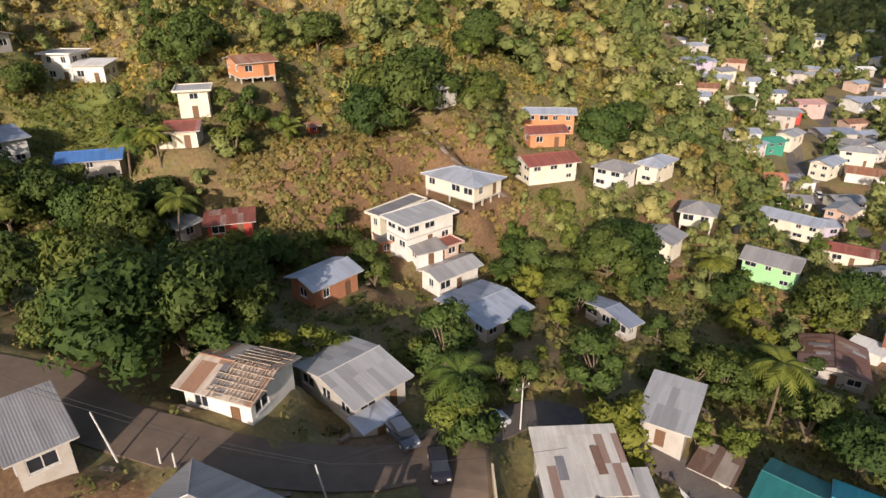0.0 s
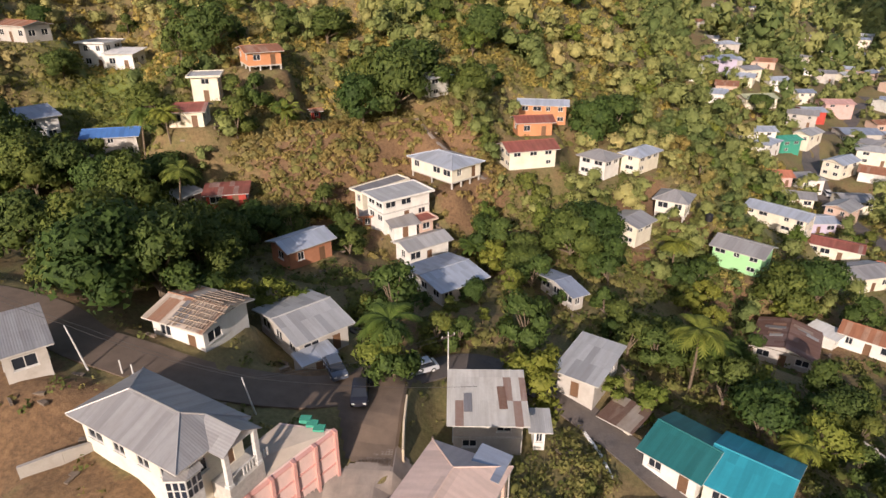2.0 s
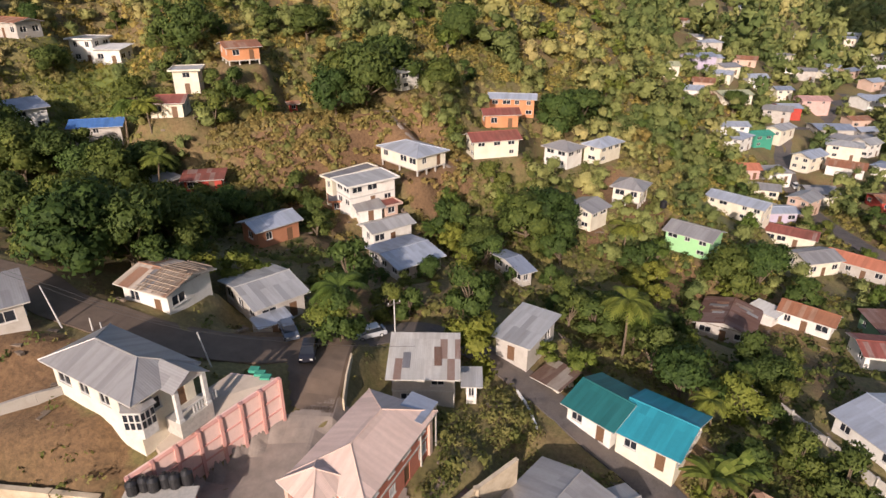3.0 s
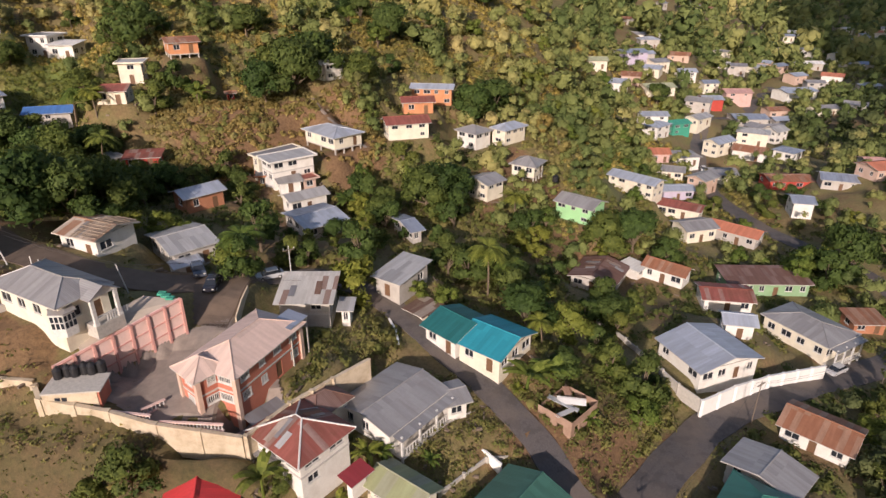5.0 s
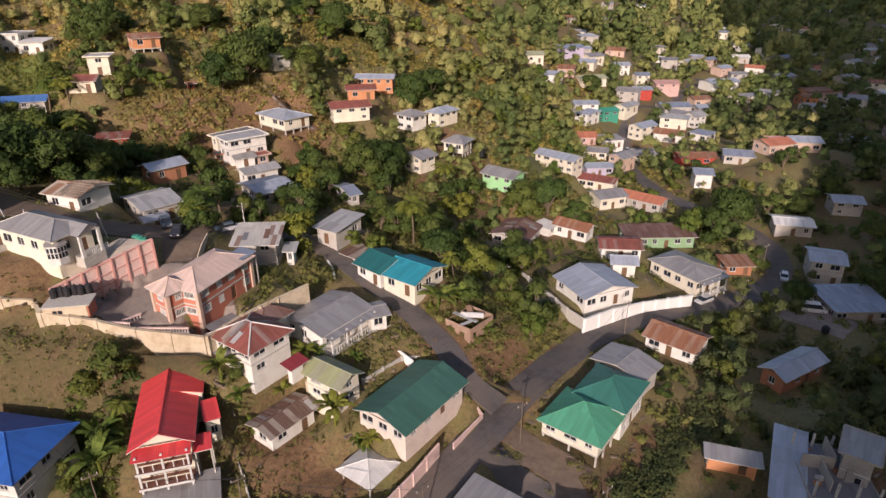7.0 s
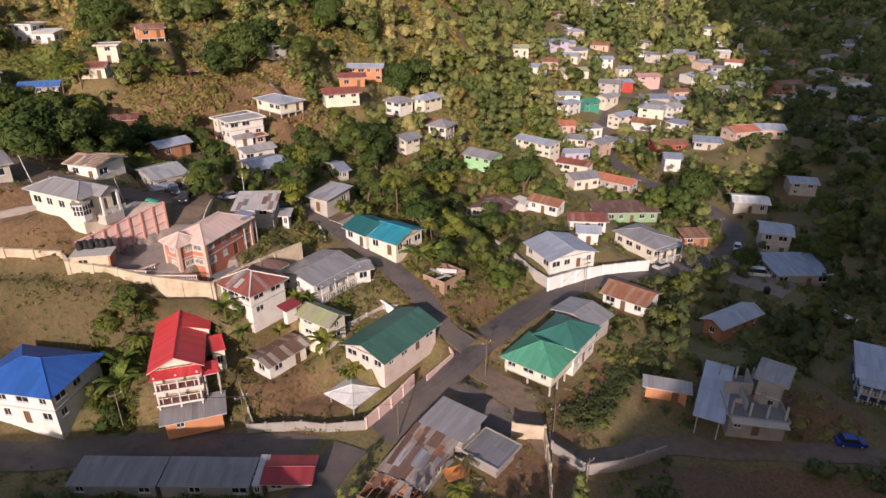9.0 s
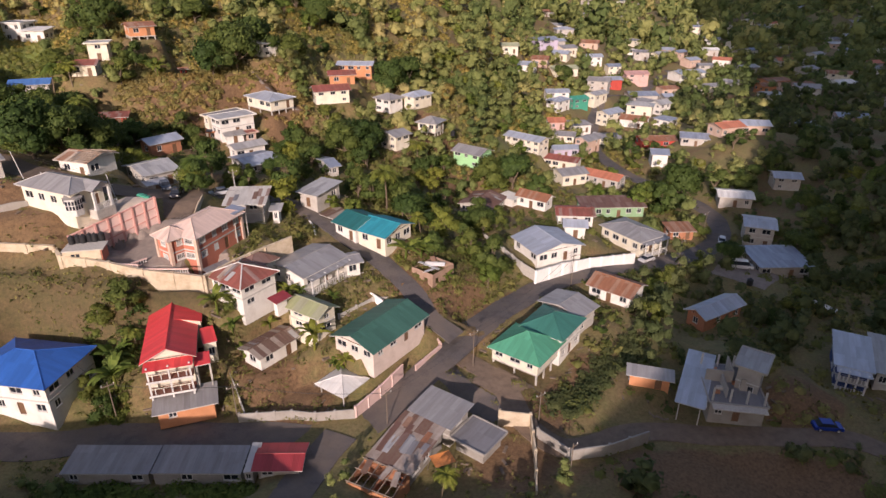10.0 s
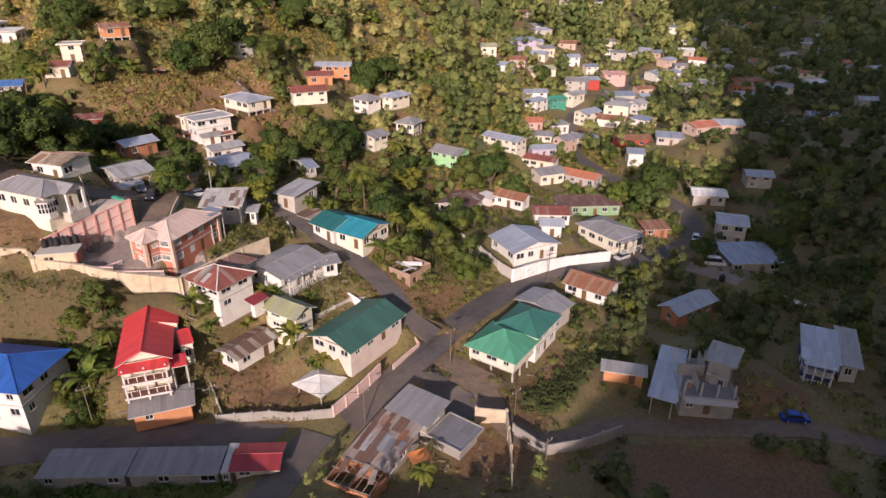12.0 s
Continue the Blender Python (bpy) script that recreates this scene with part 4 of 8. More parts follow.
def ground(x, y):
    """Height of the ground: the broad form, levelled under houses and along roads, with unevenness elsewhere."""
    x, y = np.atleast_1d(np.asarray(x, float)), np.atleast_1d(np.asarray(y, float))
    z = broad(x, y)
    rough = 0.28 * np.sin(x * 0.61 + 1.3 * np.sin(y * 0.27)) * np.sin(y * 0.53 + 1.1 * np.sin(x * 0.31)) + 0.9 * np.sin(x * 0.13 + 0.8) * np.sin(y * 0.11 + np.sin(x * 0.07))
    free = np.ones(len(x))
    for reach, p in [(5.0, p) for p in PLAN] + [(2.2, p) for p in sorted(PLAN, key=lambda q: q["h"] - q["z"]) if p["y"] < 150]:
        near = np.abs(x - p["x"]) + np.abs(y - p["y"]) < 40
        if near.any():
            a = radians(p["rot"])
            dx, dy = x[near] - p["x"], y[near] - p["y"]
            u, v = np.abs(dx * math.cos(a) + dy * math.sin(a)) - p["L"] / 2, np.abs(-dx * math.sin(a) + dy * math.cos(a)) - p["W"] / 2
            d = np.hypot(np.maximum(u, 0), np.maximum(v, 0))
            w = np.clip(1 - d / reach, 0, 1) ** 2 * (3 - 2 * np.clip(1 - d / reach, 0, 1))
            z[near] = z[near] * (1 - w) + (p["z"] - p["h"]) * w
            free[near] *= 1 - w
    for px, py, pl, pw, turn, pz, *fall in YARDS:
        near = np.abs(x - px) + np.abs(y - py) < 50
        if near.any():
            c, s = math.cos(radians(turn)), math.sin(radians(turn))
            dx, dy = x[near] - px, y[near] - py
            d = np.hypot(np.maximum(np.abs(dx * c + dy * s) - pl / 2, 0), np.maximum(np.abs(dy * c - dx * s) - pw / 2, 0))
            w = np.clip(1 - d / 2.2, 0, 1)
            z[near] = z[near] * (1 - w) + (pz + sum(fall) * np.clip(dx * c + dy * s, -pl / 2, pl / 2)) * w
            free[near] *= 1 - w
    for _, _, wide, line, lz in LINES:
        box = (x > line[:, 0].min() - 12) & (x < line[:, 0].max() + 12) & (y > line[:, 1].min() - 12) & (y < line[:, 1].max() + 12)
        ids = np.nonzero(box)[0]
        for i in range(0, len(ids), 8000):
            q = ids[i:i + 8000]
            d2 = (x[q, None] - line[None, :, 0]) ** 2 + (y[q, None] - line[None, :, 1]) ** 2
            j = d2.argmin(1)
            d = np.sqrt(d2[np.arange(len(q)), j]) - wide / 2 - 0.9
            w = np.clip(1 - d / 3.5, 0, 1)
            w = w * w * (3 - 2 * w)
            z[q] = z[q] * (1 - w) + (lz[j] - 0.10) * w
            free[q] *= 1 - w
    return z + rough * free


PAVED = [(82, -10, 5), (88, -10, 6), (95, -11, 6), (102, -12, 5), (90, -18, 7), (82, -17, 5), (99, -20, 7), (55, 6, 3.5), (51.5, 6, 2.5), (58, 10, 3), (-4, 24, 5), (1, 23, 5.5), (2, 29, 5), (5, 20, 3), (2.2, 35, 3.2), (2, 39, 3.2), (1, 43, 3), (2, 47, 3), (-6, 29.5, 4.5)]
# Kept free of trees; some open the camera's view of street and houses.
GLADES = [(106, 2, 5), (72, 9, 4), (75, 13.5, 5), (78.5, 18, 5), (81.5, 23, 5), (113, 150, 6), (116, 168, 6), (120, 186, 7), (126, 204, 7), (133, 221, 7), (145, 240, 7), (159, 255, 7), (-25, 118, 8), (-15, 113, 8), (-14, 103, 9), (-24, 106, 8), (-5, 106, 6), (-32, 112, 6), (-8, 98, 6), (-16, 65, 8), (-8, 66, 7), (0, 70, 7), (-76, 131, 7), (-70, 124, 8), (-64, 116, 7), (-72, 118, 7)]


def tone_of(r, x, y, scale=1.0, base=0.30):
    """Hue of each plant: patches of green, olive and dry growth, with single plants that stand apart."""
    patch = np.sin(x * 0.061 * scale + 1.7 * np.sin(y * 0.043)) * np.sin(y * 0.053 * scale + 1.9 * np.sin(x * 0.037 + 1.0))
    dry = 0.20 / (1 + np.exp((x - 45) / 20)) / (1 + np.exp((92 - y) / 6)) + 0.14 / (1 + np.exp((x + 25) / 14)) / (1 + np.exp((140 - y) / 8))
    return np.clip(base + dry + 0.25 * patch + r.normal(0, 0.11, len(x)), 0, 1)


def with_tone(me, tones, counts):
    me.attributes.new("tone", "FLOAT", "POINT").data.foreach_set("value", np.repeat(tones, counts).astype(np.float32))
    return me


def clear_of(x, y, room=1.0, road=1.0):
    """True where neither a house nor a road stands within the given room."""
    ok = np.ones(len(x), bool)
    for gx_, gy_, gr in PAVED:
        ok &= np.hypot(x - gx_, y - gy_) > gr
    if room > 1.1:
        for gx_, gy_, gr in GLADES:
            ok &= np.hypot(x - gx_, y - gy_) > gr
    for p in PLAN:
        a = radians(p["rot"])
        dx, dy = x - p["x"], y - p["y"]
        u, v = np.abs(dx * math.cos(a) + dy * math.sin(a)) - p["L"] / 2, np.abs(-dx * math.sin(a) + dy * math.cos(a)) - p["W"] / 2
        ok &= ~((u < room) & (v < room))
    for _, _, wide, line, _ in LINES:
        for i in range(0, len(x), 4000):
            d2 = (x[i:i + 4000, None] - line[None, ::2, 0]) ** 2 + (y[i:i + 4000, None] - line[None, ::2, 1]) ** 2
            ok[i:i + 4000] &= d2.min(1) > (wide / 2 + road) ** 2
    return ok


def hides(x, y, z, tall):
    """True where something that tall would hide a house from the camera, taken to stand at (35, -45)."""
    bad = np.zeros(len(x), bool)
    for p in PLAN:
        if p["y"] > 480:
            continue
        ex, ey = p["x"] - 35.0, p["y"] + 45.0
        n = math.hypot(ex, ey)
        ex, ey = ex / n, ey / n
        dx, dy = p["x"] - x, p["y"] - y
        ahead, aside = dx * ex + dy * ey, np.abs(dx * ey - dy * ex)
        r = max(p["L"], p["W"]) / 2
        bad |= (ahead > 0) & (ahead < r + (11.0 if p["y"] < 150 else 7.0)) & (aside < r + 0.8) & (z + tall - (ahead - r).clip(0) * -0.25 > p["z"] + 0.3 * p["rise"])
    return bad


def spread(lo, a, b, hi, step, grow=1.16):
    mid = list(np.arange(a, b, step))
    up, d = [b], step
    while up[-1] < hi:
        d *= grow
        up.append(up[-1] + d)
    dn, d = [], step
    e = a
    while e > lo:
        d *= grow
        e -= d
        dn.append(e)
    return np.array(dn[::-1] + mid + up)


GX, GY = spread(-900, -90, 180, 1800, 1.5), spread(-600, -25, 200, 2200, 1.5)
xx, yy = np.meshgrid(GX, GY)
zz = ground(xx.ravel(), yy.ravel())
nx, ny = len(GX), len(GY)
idx = np.arange(nx * ny).reshape(ny, nx)
quads = np.stack([idx[:-1, :-1], idx[:-1, 1:], idx[1:, 1:], idx[1:, :-1]], -1).reshape(-1, 4)
me = bpy.data.meshes.new("ground")
me.from_pydata(np.c_[xx.ravel(), yy.ravel(), zz].tolist(), [], quads.tolist())
me.materials.append(M_GROUND)
bare = np.zeros(len(zz))
for sx, sy, reach in ((-20, 23.5, 4.5), (-15, 23, 3.5), (-25, 28, 4), (44, 113, 6), (48, 117, 5), (52, 105, 5), (56, 108, 5), (40, 95, 5), (8, 99, 5), (12, 103, 5), (5, 112, 7), (-4, 108, 8), (-16, 103, 8), (-22, 97, 7), (-8, 97, 7), (-12, 90, 8), 
                      (46, 30, 4), (44, 27, 3), (52, 26, 4), (57, 30, 4), (66, 34, 3), (24, 6, 5), (29, 3, 5), (21, 9, 4), (78, -11, 6), (86, -12, 8), (95, -12, 8), (103, -13, 7), (90, -20, 8), (106, 3, 6), (71, 8, 4), (76, 14, 4), (66, 3, 5), (60, -8, 6), (50, 89, 6), (54, 84, 6), (58, 92, 5), (60, 135, 6), (-55, 97, 5), (100, 62, 3), (79, 30, 3), (108, 4, 5), (-10, 21.6, 2), (-15, 22, 3), (-24, 31, 5), (-17, 35, 3), (-6, 42, 4), (-30, 33, 5), (-33, 40, 3)):
    bare = np.maximum(bare, np.exp(-((xx.ravel() - sx) ** 2 + (yy.ravel() - sy) ** 2) / reach ** 2))
me.attributes.new("bare_soil", "FLOAT", "POINT").data.foreach_set("value", bare.astype(np.float32))
stubble = np.zeros(len(zz))
for sx, sy, reach in ((-34, 14, 9), (-24, 13, 8), (-15, 12, 8), (-6, 12, 7), (3, 13, 6), (9, 14, 4)):
    stubble = np.maximum(stubble, np.clip(1.6 * np.exp(-((xx.ravel() - sx) ** 2 + (yy.ravel() - sy) ** 2) / reach ** 2), 0, 1))
me.attributes.new("stubble", "FLOAT", "POINT").data.foreach_set("value", stubble.astype(np.float32))
lush = np.zeros(len(zz))
for sx, sy, reach in ((-76, 131, 8), (-70, 124, 9), (-64, 116, 7), (-72, 118, 7), (66, 148, 10), (76, 140, 9), (80, 155, 10), (88, 166, 9), (58, 150, 7), (68, 122, 7)):
    lush = np.maximum(lush, np.exp(-((xx.ravel() - sx) ** 2 + (yy.ravel() - sy) ** 2) / reach ** 2))
me.attributes.new("lush_grass", "FLOAT", "POINT").data.foreach_set("value", lush.astype(np.float32))
me.polygons.foreach_set("use_smooth", np.ones(len(quads), bool))
me.update()
tagged(new("ground", me), "dry grassy hillside with bare brown soil", "ground", kind="structure")

for name, surface, wide, line, lz in LINES:
    d = np.gradient(line, axis=0)
    d /= np.linalg.norm(d, axis=1)[:, None] + 1e-9
    nrm = np.c_[-d[:, 1], d[:, 0]]
    cols = [(-0.5, -0.22), (-0.5, 0.0), (-0.25, 0.03), (0.0, 0.05), (0.25, 0.03), (0.5, 0.0), (0.5, -0.22)]
    verts, faces = [], []
    lift = {"lower_road": 0.0, "side_street": 0.03, "curved_lane": 0.06, "upper_road": 0.03, "valley_lane": 0.05}.get(name, 0.0)
    for c, up in cols:
        wob = 0.12 * np.sin(np.arange(len(line)) * 0.9 + c * 5) if abs(c) == 0.5 else 0
        q = line + nrm * (c * wide + wob)[:, None] if abs(c) == 0.5 else line + nrm * c * wide
        verts += np.c_[q, lz + up + lift].tolist()
    n = len(line)
    for c in range(len(cols) - 1):
        for i in range(n - 1):
            faces.append((c * n + i, c * n + i + 1, (c + 1) * n + i + 1, (c + 1) * n + i))
    me = mesh_from(name, verts, faces, [surface])
    me.flip_normals()
    tagged(new("road", me), "worn narrow asphalt street" if surface in (M_ASPHALT, M_DUSTY) else "packed dirt lane" if surface is M_DIRT else "narrow concrete footpath on the slope", "road", kind="structure")


# ---- houses ----
SHARED = {}


def window_meshes(w, h, barred=False):
    key = (w, h, barred)
    if key not in SHARED:
        b = Build()
        f, d = (0.15, 0.13) if barred else (0.08, 0.07)
        xs, zs = [-w / 2, -w / 2 + f, -0.04, 0.04, w / 2 - f, w / 2], [0, f, h - f, h]
        for i in range(5):
            for j in range(3):
                if not (i in (1, 3) and j == 1):
                    b.box(xs[i], -d, zs[j], xs[i + 1], d, zs[j + 1])
        sill = Build()
        sill.box(-w / 2 - 0.06, -0.2, -0.07, w / 2 + 0.06, -d - 0.003, 0.0)
        g = Build()
        g.box(-w / 2 + f, 0.0, f, -0.03, 0.02, h - f)
        g2 = Build()
        g2.box(0.03, 0.0, f, w / 2 - f, 0.02, h - f)
        SHARED[key] = b.mesh("window", M_FRAME, weld=0.001), g.mesh("pane", M_GLASS), g2.mesh("pane", M_GLASS), sill.mesh("sill", M_FRAME)
    return SHARED[key]


def bar_mesh(h):
    if ("bar", h) not in SHARED:
        b = Build()
        b.box(-0.035, -0.03, 0.14, 0.035, 0.03, h - 0.14)
        SHARED[("bar", h)] = b.mesh("bar", M_FRAME)
    return SHARED[("bar", h)]


def door_mesh():
    if "door" not in SHARED:
        b = Build()
        b.box(-0.45, -0.02, 0.02, 0.45, 0.03, 2.05)
        for z in (0.15, 1.1):
            b.box(-0.34, -0.04, z, 0.34, -0.02, z + 0.8)
        b.box(-0.52, -0.05, 0, -0.45, 0.06, 2.12)
        b.box(0.45, -0.05, 0, 0.52, 0.06, 2.12)
        b.box(-0.45, -0.05, 2.05, 0.45, 0.06, 2.12)
        SHARED["door"] = b.mesh("door", M_DOOR)
    return SHARED["door"]


def pierced_side(b, length, z0, z1, holes, at):
    """One side of a wall along local x, outside towards -y, with openings and their reveals. at: maps (x, depth, z) to the house."""
    xs = sorted({0.0, length, *[v for o in holes for v in (o[0], o[1])]})
    zs = sorted({z0, z1, *[v for o in holes for v in (o[2], o[3])]})
    for i in range(len(xs) - 1):
        for j in range(len(zs) - 1):
            cx, cz = (xs[i] + xs[i + 1]) / 2, (zs[j] + zs[j + 1]) / 2
            if any(o[0] < cx < o[1] and o[2] < cz < o[3] for o in holes):
                continue
            b.quad([at(xs[i], 0, zs[j]), at(xs[i + 1], 0, zs[j]), at(xs[i + 1], 0, zs[j + 1]), at(xs[i], 0, zs[j + 1])])
    for x0, x1, a, c in holes:
        b.quad([at(x0, 0, a), at(x1, 0, a), at(x1, 0.2, a), at(x0, 0.2, a)][::-1])
        b.quad([at(x0, 0, c), at(x1, 0, c), at(x1, 0.2, c), at(x0, 0.2, c)])
        b.quad([at(x0, 0, a), at(x0, 0, c), at(x0, 0.2, c), at(x0, 0.2, a)][::-1])
        b.quad([at(x1, 0, a), at(x1, 0, c), at(x1, 0.2, c), at(x1, 0.2, a)])


def slope(b, eave0, along, up_dir, length, profile, rise_per_run, sheet=0.85, rng=None):
    """A roof plane of sheets. profile: (s, run) corners of its upper edge along the eaves."""
    e, u, n = Vector(eave0), Vector(along), Vector(up_dir)
    cuts = sorted({*[p[0] for p in profile], *np.arange(0, length, sheet).tolist(), length})
    ss, rr = [p[0] for p in profile], [p[1] for p in profile]
    for s0, s1 in zip(cuts, cuts[1:]):
        if s1 - s0 < 0.02:
            continue
        r0, r1 = np.interp(s0 + 1e-4, ss, rr), np.interp(s1 - 1e-4, ss, rr)
        lift = low = 0.0

        def at(s, r):
            p = e + u * s + n * r
            return (p.x, p.y, p.z + r * rise_per_run + lift)
        pts, uv = [at(s0, low), at(s1, low)], [(s0, low), (s1, low)]
        if r1 > 0.03:
            pts.append(at(s1, r1))
            uv.append((s1, r1))
        if r0 > 0.03:
            pts.append(at(s0, r0))
            uv.append((s0, r0))
        if len(pts) > 2:
            b.prism(pts, (0, 0, -0.06), uv)


def roof_build(p, rng):
    """The roof's sheets in the house's own frame, eaves at z 0."""
    b, walls, caps, boards = Build(), [], [], []
    L, W, R, kind = p["L"], p["W"], p["rise"], p["roof"]
    if p["ridge"] == "v":
        L, W = W, L
    def cap(u, v, r, n=6):
        c = Build()
        c.bar(u, v, r, n)
        caps.append(c)

    def infill(poly, thick):
        c = Build()
        c.prism(poly, thick)
        walls.append(c)

    def put(x, y, z=0.0):
        return (y, -x, z) if p["ridge"] == "v" else (x, y, z)

    def vec(x, y):
        return put(x, y)
    half = W / 2
    k = R / half
    if kind == "hip":
        m = min(half, L / 2 - 0.01)
        k = R / m
        prof = [(0, 0), (m, m), (L - m, m), (L, 0)]
        slope(b, put(-L / 2, -half), vec(1, 0), vec(0, 1), L, prof, k, rng=rng)
        slope(b, put(L / 2, half), vec(-1, 0), vec(0, -1), L, prof, k, rng=rng)
        end = [(0, 0), (half, m), (W, 0)]
        slope(b, put(-L / 2, half), vec(0, -1), vec(1, 0), W, end, k, rng=rng)
        slope(b, put(L / 2, -half), vec(0, 1), vec(-1, 0), W, end, k, rng=rng)
        cap(put(-L / 2 + m, 0, R + 0.02), put(L / 2 - m + 0.01, 0, R + 0.02), 0.09)
        for sx in (-1, 1):
            for sy in (-1, 1):
                cap(put(sx * L / 2, sy * half, 0.03), put(sx * (L / 2 - m), 0, R + 0.03), 0.11 if p["cover"] == "redrust" else 0.07, 5)
    elif kind == "gable":
        slope(b, put(-L / 2, -half), vec(1, 0), vec(0, 1), L, [(0, half), (L, half)], k, rng=rng)
        slope(b, put(L / 2, half), vec(-1, 0), vec(0, -1), L, [(0, half), (L, half)], k, rng=rng)
        cap(put(-L / 2, 0, R + 0.01), put(L / 2, 0, R + 0.01), 0.10)
        o = p["over"]
        for s in (-1, 1):
            x = s * (L / 2 - o)
            tri = [put(x, -half + o, o * k - 0.08), put(x, half - o, o * k - 0.08), put(x, 0, R - 0.08)]
            infill(tri if s > 0 else tri[::-1], Vector(put(-s * 0.12, 0)))
            for q in (-1, 1):
                c = Build()
                c.bar(put(s * (L / 2 - 0.03), q * half, -0.10), put(s * (L / 2 - 0.03), 0, R - 0.10), 0.07, 4)
                boards.append(c)
    elif kind == "shed":
        k = R / W
        slope(b, put(-L / 2, -half), vec(1, 0), vec(0, 1), L, [(0, W), (L, W)], k, rng=rng)
        o = p["over"]
        for s in (-1, 1):
            x = s * (L / 2 - o)
            tri = [put(x, -half + o, 0), put(x, half - o, 0), put(x, half - o, (W - o) * k - 0.08), put(x, -half + o, o * k - 0.08)]
            infill(tri if s > 0 else tri[::-1], Vector(put(-s * 0.12, 0)))
        back = [put(-L / 2 + o, half - o, 0), put(-L / 2 + o, half - o, (W - o) * k - 0.08), put(L / 2 - o, half - o, (W - o) * k - 0.08), put(L / 2 - o, half - o, 0)]
        infill(back, Vector(put(0, -0.12)))
    else:
        slope(b, put(-L / 2, -half), vec(1, 0), vec(0, 1), L, [(0, W), (L, W)], 0.015, sheet=1.8, rng=rng)
        for s in (-1, 1):
            for lo, hi in ((put(-L / 2, s * half - 0.1, -0.12), put(L / 2, s * half + 0.1, 0.22)), (put(s * L / 2 - 0.1, -half + 0.1, -0.12), put(s * L / 2 + 0.1, half - 0.1, 0.22))):
                c = Build()
                c.box(*[min(q, w) for q, w in zip(lo, hi)], *[max(q, w) for q, w in zip(lo, hi)])
                walls.append(c)
    # eaves boards
    ends = [(-L / 2 + 0.05, s * (half - 0.05), L / 2 - 0.05, s * (half - 0.05), R if kind == "shed" and s > 0 else 0) for s in (-1, 1)]
    if kind == "hip":
        ends += [(s * (L / 2 - 0.05), -half + 0.05, s * (L / 2 - 0.05), half - 0.05, 0) for s in (-1, 1)]
    for xa, ya, xb, yb, z in ends:
        c = Build()
        c.bar(put(xa, ya, z - 0.10), put(xb, yb, z - 0.10), 0.08, 4)
        boards.append(c)
    return b, walls, caps, boards


def build_portico(p, root, m, x0, y0, h):
    """A gabled entrance with two stout columns and a railing before one short side."""
    q = Build()
    out, w = 1.8, 1.5
    m, m0 = m @ Matrix.Translation((1.25, 0, 0)), m
    q.box(-w - 0.3, -y0 - out - 0.3, -1.6, w + 0.3, -y0 - 0.02, 0.02)
    part("porch_slab", q.mesh("porch_slab", M_POST), root, m)
    for s in (-1, 1):
        q = Build()
        q.box(s * w - 0.2, -y0 - out - 0.2, 0.02, s * w + 0.2, -y0 - out + 0.2, h - 0.1)
        q.box(s * w - 0.28, -y0 - out - 0.28, 0.02, s * w + 0.28, -y0 - out + 0.28, 0.3)
        part("porch_column", q.mesh("porch_column", M_FRAME), root, m)
        q = Build()
        q.prism([(0, -y0 - out - 0.5, h + 1.1), (s * (w + 0.5), -y0 - out - 0.5, h - 0.1), (s * (w + 0.5), -y0 + 0.6, h - 0.1), (0, -y0 + 1.6, h + 1.1)][::s], (0, 0, -0.07))
        part("porch_roof", q.mesh("porch_roof", ROOF[p["cover"]]), root, m)
        q = Build()
        q.box(s * w * 0.55 - 0.04, -y0 - 0.06, 0.1, s * w * 0.55 + 0.04, -y0 - 0.01, 2.3)
    q = Build()
    q.prism([(-w - 0.3, -y0 - out - 0.12, h - 0.15), (w + 0.3, -y0 - out - 0.12, h - 0.15), (0, -y0 - out - 0.12, h + 0.95)], (0, 0.12, 0))
    part("gable_panel", q.mesh("gable_panel", M_FRAME), root, m)
    q = Build()
    q.box(-w, -y0 - out - 0.07, 0.85, w, -y0 - out + 0.07, 1.0)
    rail = part("porch_rail", q.mesh("porch_rail", M_FRAME), root, m)
    for j in range(9):
        q = Build()
        x = -w + 2 * w * (j + 0.7) / 9.4
        q.box(x - 0.06, -y0 - out - 0.05, 0.02, x + 0.06, -y0 - out + 0.05, 0.85)
        part("baluster", q.mesh("baluster", M_FRAME), rail, m)
    # bay window at the corner beside the entrance
    m = m0
    q = Build()
    q.prism([(-x0 - 0.9, -y0 + 0.6, 2.6), (-x0 - 0.1, -y0 - 0.7, 2.6), (-x0 + 1.3, -y0 - 0.7, 2.6), (-x0 + 1.5, -y0 + 0.05, 2.6), (-x0 + 0.05, -y0 + 1.8, 2.6)], (0, 0, -2.9))
    bay = part("bay_window", q.mesh("bay_window", M_FRAME), root, m)
    for a, c in (((-x0 - 0.9, -y0 + 0.6), (-x0 - 0.1, -y0 - 0.7)), ((-x0 - 0.1, -y0 - 0.7), (-x0 + 1.3, -y0 - 0.7))):
        a, c = Vector(a), Vector(c)
        e = (c - a).normalized()
        n = Vector((e.y, -e.x)) * 0.03
        for i in range(3):
            for lv in range(2):
                u0, u1 = a.lerp(c, (i + 0.14) / 3), a.lerp(c, (i + 0.86) / 3)
                z0 = 0.8 + lv * 0.85
                q = Build()
                q.quad([(*(u0 + n), z0), (*(u1 + n), z0), (*(u1 + n), z0 + 0.72), (*(u0 + n), z0 + 0.72)])
                part("pane", q.mesh("pane", M_GLASS), bay, m)
    q = Build()
